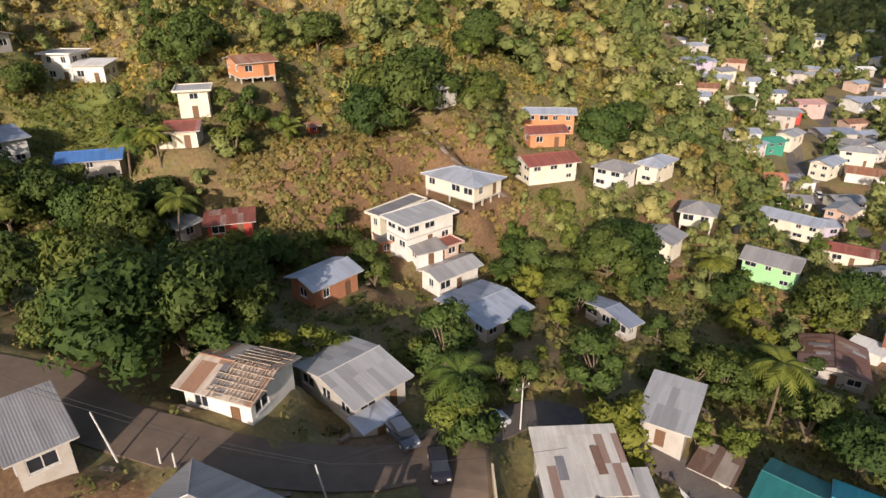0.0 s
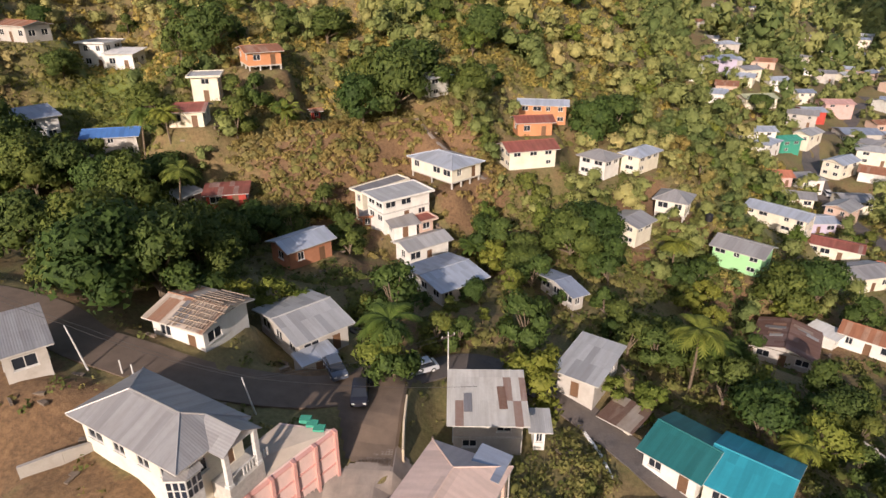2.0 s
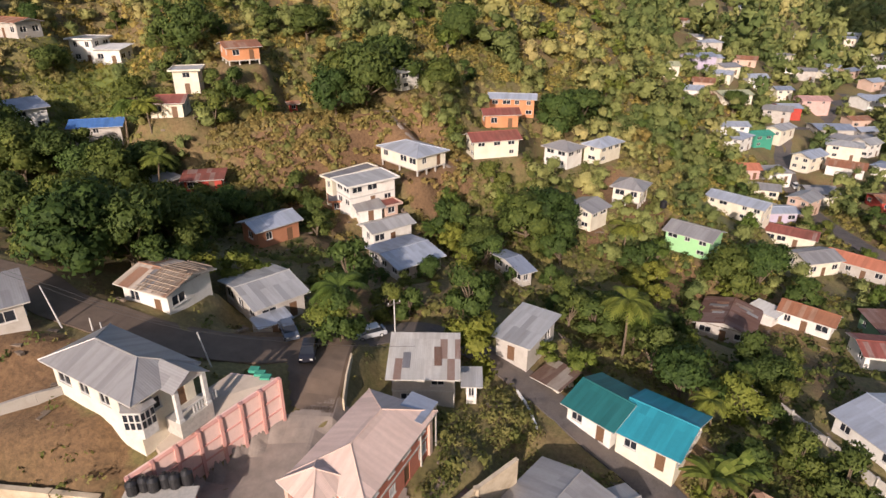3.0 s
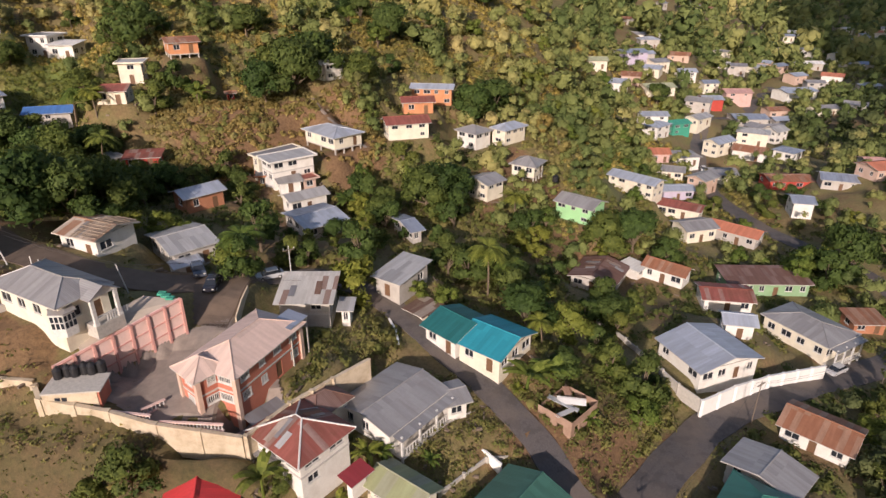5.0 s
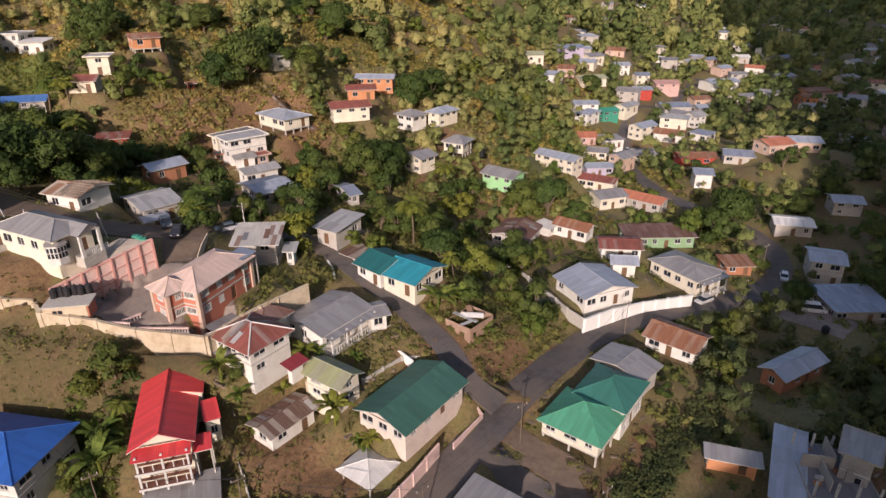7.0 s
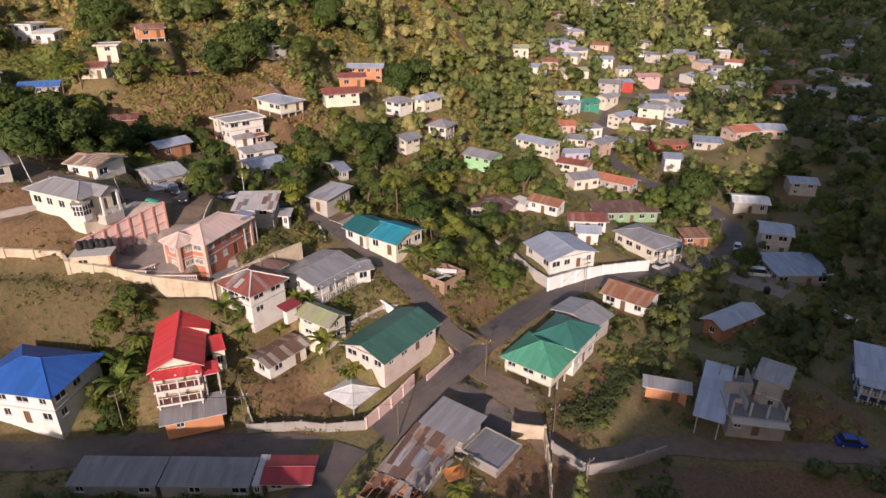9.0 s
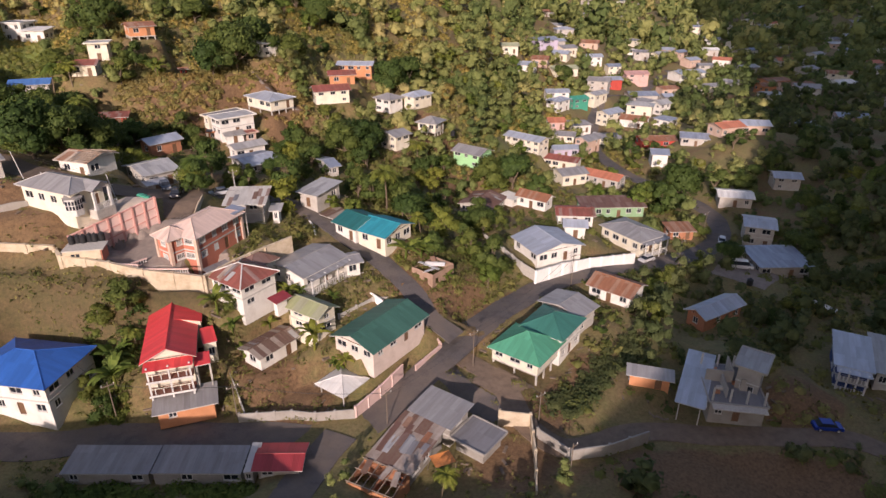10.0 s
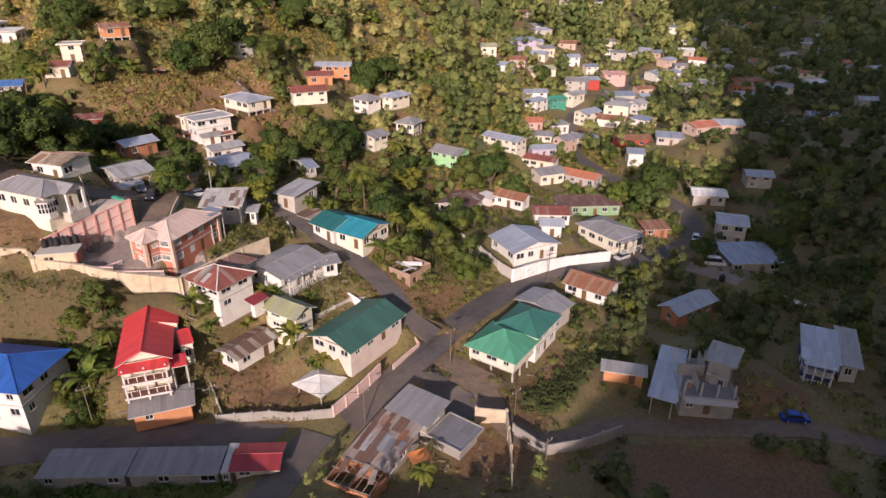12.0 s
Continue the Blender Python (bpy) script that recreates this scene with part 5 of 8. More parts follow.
    q.prism([(-x0 - 1.0, -y0 + 0.6, 2.66), (-x0 - 0.1, -y0 - 0.85, 2.66), (-x0 + 1.5, -y0 - 0.85, 2.66), (-x0 + 1.6, -y0 + 0.3, 3.3), (-x0 + 0.3, -y0 + 1.9, 3.3)], (0, 0, -0.06))
    part("bay_roof", q.mesh("bay_roof", ROOF[p["cover"]]), root, m)


def build_porch(p, root, m, x0, y0, h, wall):
    """An open gallery before one side: slabs, rails with balusters and posts. porch names the side, 1 to 4."""
    plain = p["porch"] == 5
    side = 0 if plain else int(p["porch"]) - 1
    half, depth = (x0, y0) if side % 2 == 0 else (y0, x0)
    half -= 0.3
    turn = m @ pose(0, 0, 0, 0, 0, side * 90)
    levels = 2 if p["storeys"] == 2 else 1
    out = 1.7
    bays = 2 if plain else 3
    for i in range(bays + 1):
        x = -half + 2 * half * i / bays
        q = Build()
        q.box(x - 0.12, -depth - out - 0.12, -1.2, x + 0.12, -depth - out + 0.12, h - 0.1)
        part("porch_post", q.mesh("porch_post", M_FRAME), root, turn)
    for lv in range(levels):
        z = h / levels * lv
        q = Build()
        q.box(-half - 0.3, -depth - out - 0.3, z - 0.18, half + 0.3, -depth - 0.02, z + 0.02)
        part("porch_slab", q.mesh("porch_slab", M_DECK if plain else M_POST), root, turn)
        q = Build()
        q.box(-half, -depth - out - 0.06, z + 0.88, half, -depth - out + 0.06, z + 0.98)
        rail = part("porch_rail", q.mesh("porch_rail", wall), root, turn)
        if plain:
            q = Build()
            q.box(-half - 0.3, -depth - out - 0.36, z - 0.24, half + 0.3, -depth - out - 0.303, z + 0.08)
            part("edge_beam", q.mesh("edge_beam", M_FRAME), root, turn)
        n = int(half * 2 / (1.1 if plain else 0.5))
        for j in range(n):
            x = -half + 2 * half * (j + 0.5) / n
            if "baluster" not in SHARED:
                c = Build()
                c.box(-0.06, -0.05, 0.02, 0.06, 0.05, 0.88)
                SHARED["baluster"] = c.mesh("baluster", M_FRAME)
            part("baluster", SHARED["baluster"], rail, Matrix.Translation((x, -depth - out, z)))
    q = Build()
    q.prism([(-half - 0.5, -depth - out - 0.5, h - 0.32), (half + 0.5, -depth - out - 0.5, h - 0.32), (half + 0.5, -depth, h - 0.08), (-half - 0.5, -depth, h - 0.08)], (0, 0, -0.06))
    part("porch_roof", q.mesh("porch_roof", ROOF[p["cover"]]), root, turn)


LAST = [None]


def loose_sheets(p, roof, rng):
    """Single weathered sheets laid unevenly over a patched roof."""
    L, W, R = (p["L"], p["W"], p["rise"]) if p["ridge"] == "u" else (p["W"], p["L"], p["rise"])
    two = p["roof"] in ("gable", "hip")
    k = R / (W / 2) if two else R / W
    mats = [ROOF[c] for c in ("rust", "rustpatch", "pale", "dusty", "brown")]
    data = {}
    for _ in range(p["sheets"]):
        w, d = 0.85, rng.choice((2.0, 2.6, 3.2))
        run = W / 2 if two else W
        d = min(d, run * 0.8)
        i = rng.randrange(5)
        if (i, d) not in data:
            q = Build()
            q.prism([(-w / 2, -d / 2, 0.03), (w / 2, -d / 2, 0.03), (w / 2, d / 2, 0.03), (-w / 2, d / 2, 0.03)], (0, 0, -0.025), [(0, 0), (w, 0), (w, d), (0, d)])
            data[(i, d)] = q.mesh("sheet", mats[i])
        x, r = rng.uniform(-L / 2 + 0.6, L / 2 - 0.6), rng.uniform(d / 2, run - d / 2)
        if p["roof"] == "hip" and abs(x) > L / 2 - r - 1.2:
            continue
        s = rng.choice((-1, 1)) if two else -1
        m = Matrix.Translation((x, s * (W / 2 - r), r * k + 0.05)) @ pose(0, 0, 0, math.degrees(math.atan(k)) * -s, 0, rng.uniform(-5, 5))
        if p["ridge"] == "v":
            m = pose(0, 0, 0, 0, 0, -90) @ m
        part("sheet", data[(i, d)], roof, m)


def bare_battens(p, root, up, rng):
    """Rafters and battens left standing where the sheets have gone, over one end of a gabled roof."""
    L, W, R = p["L"], p["W"], p["rise"]
    k = R / (W / 2)
    for i in range(13):
        x = -0.2 + (L / 2 + 0.3) * i / 12
        for s in (-1, 1):
            if rng.random() < 0.12:
                continue
            b = Build()
            a = W / 2 + rng.uniform(-0.5, 0.35)
            b.bar((x + rng.uniform(-0.1, 0.1), s * a, (W / 2 - a) * k + 0.16), (x + rng.uniform(-0.15, 0.15), -s * 0.15, R + 0.2 + rng.uniform(0, 0.12)), 0.055, 4)
            part("rafter", b.mesh("rafter", M_BATTEN), root, up)
    for i in range(12):
        y = -W / 2 + W * (i + 0.5) / 12
        b = Build()
        z = (W / 2 - abs(y)) * k + 0.27
        b.bar((-0.6 + rng.uniform(-0.6, 0.8), y, z), (L / 2 + rng.uniform(-0.8, 0.7), y + rng.uniform(-0.12, 0.12), z + rng.uniform(-0.04, 0.1)), 0.05, 4)
        part("batten", b.mesh("batten", M_BATTEN), root, up)


def build_house(p, n):
    rng = random.Random(n * 7 + 3)
    base = p["z"] - p["h"]
    frame_m = pose(p["x"], p["y"], base, 0, 0, p["rot"])
    if p["wing"] and LAST[0] is not None:
        root = LAST[0]
        m = root.matrix_basis.inverted() @ frame_m
    else:
        root = thing("house", p["label"], "house", frame_m)
        m = Matrix.Identity(4)
        LAST[0] = root
    h, o = p["h"], p["over"]
    up = m @ Matrix.Translation((0, 0, h))
    b, walls, caps, boards = roof_build(p, rng)
    roof = part("roof", b.mesh("roof", ROOF[p["cover"]], weld=0.004), root, up)
    wall = WALL[p["wall"]] if p["wall"] in WALL else M_POST
    for q in caps:
        part("ridge_cap", q.mesh("ridge_cap", ROOF["whitesheet" if p["cover"] == "redrust" and p["sheets"] else p["cover"]]), roof)
    if p["wall"] != "none":
        for q in walls:
            part("parapet" if p["roof"] == "flat" else "gable_wall", q.mesh("gable_wall", wall), root, up)
    if p["y"] < 160:
        for q in boards:
            part("fascia", q.mesh("fascia", M_FASCIA), root, up)
    if p["sheets"]:
        loose_sheets(p, roof, rng)
    x0, y0 = p["L"] / 2 - o, p["W"] / 2 - o
    if p["open_"]:
        for sx in (-1, 1):
            for sy in (-1, 1):
                q = Build()
                q.box(sx * x0 - 0.08, sy * y0 - 0.08, -0.4, sx * x0 + 0.08, sy * y0 + 0.08, h)
                part("post", q.mesh("post", M_POST), root, m)
        return
    low = -0.9 if p["roof"] == "shed" else -2.6
    floor_z = 0.0
    if p["stilts"]:
        floor_z = h - (p["stilts"] if p["stilts"] > 1 else 2.7)
        q = None
        for sx in (-1, -0.33, 0.33, 1):
            for sy in (-1, 0, 1):
                q = Build()
                q.box(sx * (x0 - 0.2) - 0.13, sy * (y0 - 0.2) - 0.13, -1.6, sx * (x0 - 0.2) + 0.13, sy * (y0 - 0.2) + 0.13, floor_z)
                part("post", q.mesh("post", M_POST), root, m)
        if p["stilts"] > 1:
            q = Build()
            q.box(-x0 + 2.6, -y0 + 2.2, -1.6, x0, y0, floor_z - 0.26)
            part("ground_floor", q.mesh("ground_floor", wall), root, m)
        q = Build()
        q.box(-x0, -y0, floor_z - 0.25, x0, y0, floor_z)
        part("floor_slab", q.mesh("floor_slab", M_POST), root, m)
        low = floor_z
    b = Build()
    storeys = 1 if p["stilts"] else p["storeys"]
    step = (h - floor_z) / storeys
    far, barred = p["y"] > 100, p["wall"] == "orange" and p["storeys"] == 2
    for side in range(4):
        a = side * 90
        length = 2 * (x0 if side % 2 == 0 else y0)
        depth = y0 if side % 2 == 0 else x0
        turn = m @ pose(0, 0, 0, 0, 0, a)

        def at(x, d, z, a=radians(a), length=length, depth=depth):
            px, py = x - length / 2, -depth + d
            return (px * math.cos(a) - py * math.sin(a), px * math.sin(a) + py * math.cos(a), z)
        holes, units = [], []
        count = max(int(length / 2.6), 1)
        if p["y"] > 110 and math.cos(radians(p["rot"] + a)) < -0.3:
            count = 0
        if p["y"] > 190:
            count = min(count, 2)
        if p["y"] > 260 and side % 2:
            count = 0
        for s in range(storeys):
            zb = floor_z + s * step
            wh = min(1.3, step * 0.46)
            for i in range(count):
                cx = length * (i + 0.5) / count + rng.uniform(-0.15, 0.15)
                if side == 0 and s == 0 and i == count // 2 and length > 4:
                    if step > 2.35:
                        holes.append((cx - 0.52, cx + 0.52, zb, zb + 2.12))
                        units.append(("door", cx, zb, 0, 0))
                    continue
                if rng.random() < 0.14:
                    continue
                w = rng.choice((1.1, 1.5, 1.5, 2.0)) if length / count > 2.2 else 0.9
                w = min(w, length / count - 0.4)
                if w < 0.5:
                    continue
                w = round(w, 1)
                z = zb + step * 0.36
                holes.append((cx - w / 2, cx + w / 2, z, z + round(wh, 2)))
                units.append(("window", cx, z, w, round(wh, 2)))
        pierced_side(b, length, low, h, holes, at)
        for kind, cx, z, w, wh in units:
            spot = turn @ Matrix.Translation((cx - length / 2, -depth + 0.1, z))
            if kind == "door":
                part("door", door_mesh(), root, spot)
            else:
                fr, pa, pb, si = window_meshes(w, wh, barred)
                win = part("window", fr, root, spot)
                part("pane", pa, win)
                part("pane", pb, win)
                if barred:
                    for i in range(1, 8):
                        if i != 4:
                            part("bar", bar_mesh(wh), win, Matrix.Translation((-w / 2 + w * i / 8, -0.06, 0)))
                if not far:
                    part("sill", si, win)
    # floor lid so that no light leaks in, and a plinth band between storeys
    b.quad([(-x0 + 0.2, -y0 + 0.2, h - 0.02), (x0 - 0.2, -y0 + 0.2, h - 0.02), (x0 - 0.2, y0 - 0.2, h - 0.02), (-x0 + 0.2, y0 - 0.2, h - 0.02)])
    b.quad([(-x0, -y0, low + 0.01), (x0, -y0, low + 0.01), (x0, y0, low + 0.01), (-x0, y0, low + 0.01)])
    part("wall", b.mesh("wall", wall), root, m)
    if storeys == 2 and not far:
        zb = floor_z + step
        for s in (-1, 1):
            q = Build()
            q.box(-x0 - 0.05, s * (y0 + 0.025) - 0.045, zb - 0.12, x0 + 0.05, s * (y0 + 0.025) + 0.045, zb + 0.1)
            part("storey_band", q.mesh("storey_band", M_FASCIA), root, m)
            q = Build()
            q.box(s * (x0 + 0.025) - 0.045, -y0 + 0.02, zb - 0.12, s * (x0 + 0.025) + 0.045, y0 - 0.02, zb + 0.1)
            part("storey_band", q.mesh("storey_band", M_FASCIA), root, m)
    if barred:
        for sx in (-1, 1):
            for sy in (-1, 1):
                q = Build()
                q.box(sx * x0 - 0.28, sy * y0 - 0.28, low, sx * x0 + 0.28, sy * y0 + 0.28, h - 0.05)
                part("corner_pilaster", q.mesh("corner_pilaster", WALL["salmon"]), root, m)
    if p["cover"] == "oldrust":
        bare_battens(p, root, up, rng)
    if p["porch"]:
        (build_portico(p, root, m, x0, y0, h) if p["porch"] > 10 else build_porch(p, root, m, x0, y0, h, wall))


for n, p in enumerate(PLAN):
    build_house(p, n)


# ---- trees ----
def unit_ball(level):
    bm = bmesh.new()
    bmesh.ops.create_icosphere(bm, subdivisions=level, radius=1.0)
    v = np.array([tuple(q.co) for q in bm.verts])
    f = np.array([[q.index for q in g.verts] for g in bm.faces])
    bm.free()
    return v, f


BALLS = {1: unit_ball(1), 2: unit_ball(2)}


class Sprays:
    """Foliage: ragged clumps of twigs with single leaves standing off them, each corner with the clump's own normal."""

    def __init__(self, rng):
        self.rng, self.v, self.f, self.n, self.count = rng, [], [], [], 0

    def put(self, v, f, n):
        self.v.append(v)
        self.n.append(n)
        self.f.append(f + self.count)
        self.count += len(v)

    def clump(self, c, r, flat, level, heart):
        v, f = BALLS[level]
        q = v * (r * self.rng.uniform(0.5, 0.86, (len(v), 1)))
        q[:, 2] *= flat
        q = q + c
        out = q - heart
        out /= np.linalg.norm(out, axis=1)[:, None] + 1e-6
        n = v * 0.5 + out * 0.7 + self.rng.normal(size=v.shape) * 0.16
        self.put(q, f, n)

    def leaves(self, c, r, flat, number, size, heart, up=0.0):
        rng, k = self.rng, number
        d = rng.normal(size=(k, 3))
        d /= np.linalg.norm(d, axis=1)[:, None]
        d[:, 2] = np.where(d[:, 2] < -0.45, -d[:, 2], d[:, 2])
        p = d * (r * rng.uniform(0.68, 1.16, k))[:, None]
        p[:, 2] *= flat
        p = p + c
        nn = d + rng.normal(size=(k, 3)) * 0.42
        nn /= np.linalg.norm(nn, axis=1)[:, None]
        t = np.cross(nn, rng.normal(size=(k, 3)))
        t /= np.linalg.norm(t, axis=1)[:, None] + 1e-6
        q = np.cross(nn, t)
        s = size * rng.uniform(0.6, 1.4, k)[:, None]
        v = np.stack([p - t * s, p + t * s * 0.55 - q * s * 0.62, p + t * s * 0.55 + q * s * 0.62], 1).reshape(-1, 3)
        out = p - heart
        out /= np.linalg.norm(out, axis=1)[:, None] + 1e-6
        n = d * 0.35 + out * 0.5 + nn * 0.5
        n[:, 2] += up
        self.put(v, np.arange(3 * k).reshape(-1, 3), np.repeat(n, 3, 0))

    def arrays(self):
        return np.concatenate(self.v), np.concatenate(self.f), np.concatenate(self.n)


def leafy_mesh(name, v, f, n, mat):
    """A mesh of triangles with smooth normals set corner by corner."""
    me = bpy.data.meshes.new(name)
    me.vertices.add(len(v))
    me.vertices.foreach_set("co", np.ascontiguousarray(v, dtype=np.float32).ravel())
    me.loops.add(3 * len(f))
    me.loops.foreach_set("vertex_index", np.ascontiguousarray(f, dtype=np.int32).ravel())
    me.polygons.add(len(f))
    me.polygons.foreach_set("loop_start", np.arange(0, 3 * len(f), 3, dtype=np.int32))
    me.polygons.foreach_set("use_smooth", np.ones(len(f), bool))
    me.materials.append(mat)
    me.update(calc_edges=True)
    n = n / (np.linalg.norm(n, axis=1)[:, None] + 1e-9)
    me.normals_split_custom_set_from_vertices(n.astype(np.float32))
    return me


def crown_lobes(rng, R, H, count, base, grow=1.0):
    out = []
    for _ in range(count):
        a, q = rng.uniform(0, 6.283), math.sqrt(rng.uniform(0.02, 1)) / grow ** 0.6
        z = rng.uniform(0, 1)
        w = R * q * math.sqrt(max(1 - (z * 0.95) ** 2, 0.1))
        out.append((w * math.cos(a), w * math.sin(a), base + z * H, R * rng.uniform(0.24, 0.42) * grow))
    return out


def tree_kind(seed, R, H, trunk, count, per, size, leaves, label):
    """A tree thing with trunk and crown, built at the origin."""
    rng = np.random.default_rng(seed)
    root = thing("tree", label, "tree", Matrix.Identity(4), group="trees on the slope")
    lobes = crown_lobes(rng, R, H, count, trunk, 1.25)
    b = Build()
    b.bar((0, 0, -1.6), (0.1, 0.05, trunk * 0.7), 0.06 * R + 0.08, 7, 0.045 * R + 0.05)
    b.bar((0.1, 0.05, trunk * 0.7), (0.15, -0.1, trunk + H * 0.5), 0.045 * R + 0.05, 6, 0.05)
    for cx, cy, cz, r in lobes[:7]:
        b.bar((0.1, 0.05, trunk * 0.7 + rng.uniform(0, 0.8)), (cx, cy, cz), 0.03 * R + 0.03, 5, 0.03)
    part("trunk", b.mesh("trunk", M_BARK), root)
    sp, heart = Sprays(rng), np.array((0.0, 0.0, trunk + H * 0.35))
    for cx, cy, cz, r in lobes:
        sp.clump(np.array((cx, cy, cz)), r, 0.8, 1, heart)
        sp.leaves(np.array((cx, cy, cz)), r, 0.8, int(per * r * r) + 6, size, heart)
    part("crown", leafy_mesh("crown", *sp.arrays(), leaves), root)
    return root


def palm_kind(seed, tall, label):
    rng = random.Random(seed)
    root = thing("palm_tree", label, "palm", Matrix.Identity(4), group="palms")
    b = Build()
    last = Vector((0, 0, -0.8))
    for i in range(1, 7):
        nxt = Vector((0.25 * (i / 6) ** 2 * 2, 0.1 * i / 6, tall * i / 6))
        b.bar(last, nxt, 0.17 - 0.012 * i, 7)
        last = nxt
    part("trunk", b.mesh("trunk", M_BARK), root)
    v, f = [], []
    for k in range(20):
        a = k * 2.4 + rng.uniform(-0.2, 0.2)
        up0 = rng.uniform(-0.1, 1.0)
        length, pt, d = 3.1 + rng.uniform(-0.5, 0.5), last.copy(), Vector((math.cos(a), math.sin(a), up0)).normalized()
        side = Vector((-math.sin(a), math.cos(a), 0))
        segs = 11
        for j in range(segs):
            nx_ = pt + d * (length / segs)
            w = 0.75 * math.sin(math.pi * (j + 1.2) / (segs + 1.6)) + 0.1
            for s in (-1, 1):
                tip = nx_ + side * s * w + d * 0.35 + Vector((0, 0, -0.3 * w))
                i = len(v)
                v += [tuple(pt), tuple(tip), tuple(nx_ + d * 0.05)]
                f.append((i, i + 1, i + 2))
            pt = nx_
            d = (d + Vector((0, 0, -0.14))).normalized()
    part("crown", mesh_from("crown", v, f, [M_LEAF_LIGHT]), root)
    return root


def banana_kind(seed, label):
    rng = random.Random(seed)
    root = thing("banana_plant", label, "plant", Matrix.Identity(4), group="banana plants")
    b = Build()
    b.bar((0, 0, -0.5), (0.05, 0, 1.7), 0.16, 7, 0.1)
    part("stem", b.mesh("stem", M_LEAF_LIGHT), root)
    v, f = [], []
    for k in range(11):
        a = k * 2.4 + rng.uniform(-0.3, 0.3)
        pt, d = Vector((0, 0, 1.6)), Vector((math.cos(a), math.sin(a), rng.uniform(0.5, 2.0))).normalized()
        side = Vector((-math.sin(a), math.cos(a), 0))
        for j in range(6):
            nx_ = pt + d * 0.42
            w0, w1 = 0.38 * math.sin(math.pi * (j + 0.4) / 6.6), 0.38 * math.sin(math.pi * (j + 1.4) / 7.2)
            for s in (-1, 1):
                i = len(v)
                v += [tuple(pt), tuple(nx_), tuple(nx_ + side * s * w1 + Vector((0, 0, -0.1))), tuple(pt + side * s * w0 + Vector((0, 0, -0.1)))]
                f.append((i, i + 1, i + 2, i + 3))
            pt, d = nx_, (d + Vector((0, 0, -0.26))).normalized()
    part("leaves", mesh_from("leaves", v, f, [M_LEAF_LIGHT]), root)
    return root


KINDS = {
    "big": [tree_kind(s, 4.6, 6.0, 2.0, 19, 42, 0.34, M_LEAF_DARK, "large dense dark green broadleaf tree") for s in (1, 2, 3)],
    "mid": [tree_kind(s, 3.2, 4.7, 1.2, 12, 66, 0.29, M_LEAF, "medium green broadleaf tree with rounded crown") for s in (4, 5, 6)],
    "light": [tree_kind(s, 2.8, 4.2, 1.2, 11, 66, 0.27, M_LEAF_LIGHT, "yellow-green broadleaf tree with loose crown") for s in (7, 8)],
    "dry": [tree_kind(s, 2.9, 4.6, 1.6, 9, 60, 0.24, M_LEAF_DRY, "sparse dry olive-brown tree") for s in (9, 10)],
    "palm": [palm_kind(15, 5.5, "coconut palm with drooping fronds"), palm_kind(16, 7.0, "tall coconut palm among broadleaf trees")],
    "banana": [banana_kind(17, "banana plant with broad pale green leaves")],
}
FIRST = set()
rt = random.Random(77)


def plant(kind, x, y, size=1.0, z=None):
    src = rt.choice(KINDS[kind])
    gz = float(ground(x, y)[0]) if z is None else z
    m = pose(x, y, gz, rt.uniform(-4, 4), rt.uniform(-4, 4), rt.uniform(0, 360)) @ Matrix.Diagonal((size * rt.uniform(0.92, 1.1), size * rt.uniform(0.92, 1.1), size * rt.uniform(0.9, 1.12), 1))
    if src.name not in FIRST:
        FIRST.add(src.name)
        src.matrix_basis = m
        return src
    ob = src.copy()
    scene.collection.objects.link(ob)
    ob.matrix_basis = m
    for c in src.children:
        d = c.copy()
        scene.collection.objects.link(d)
        d.parent = ob
    return ob


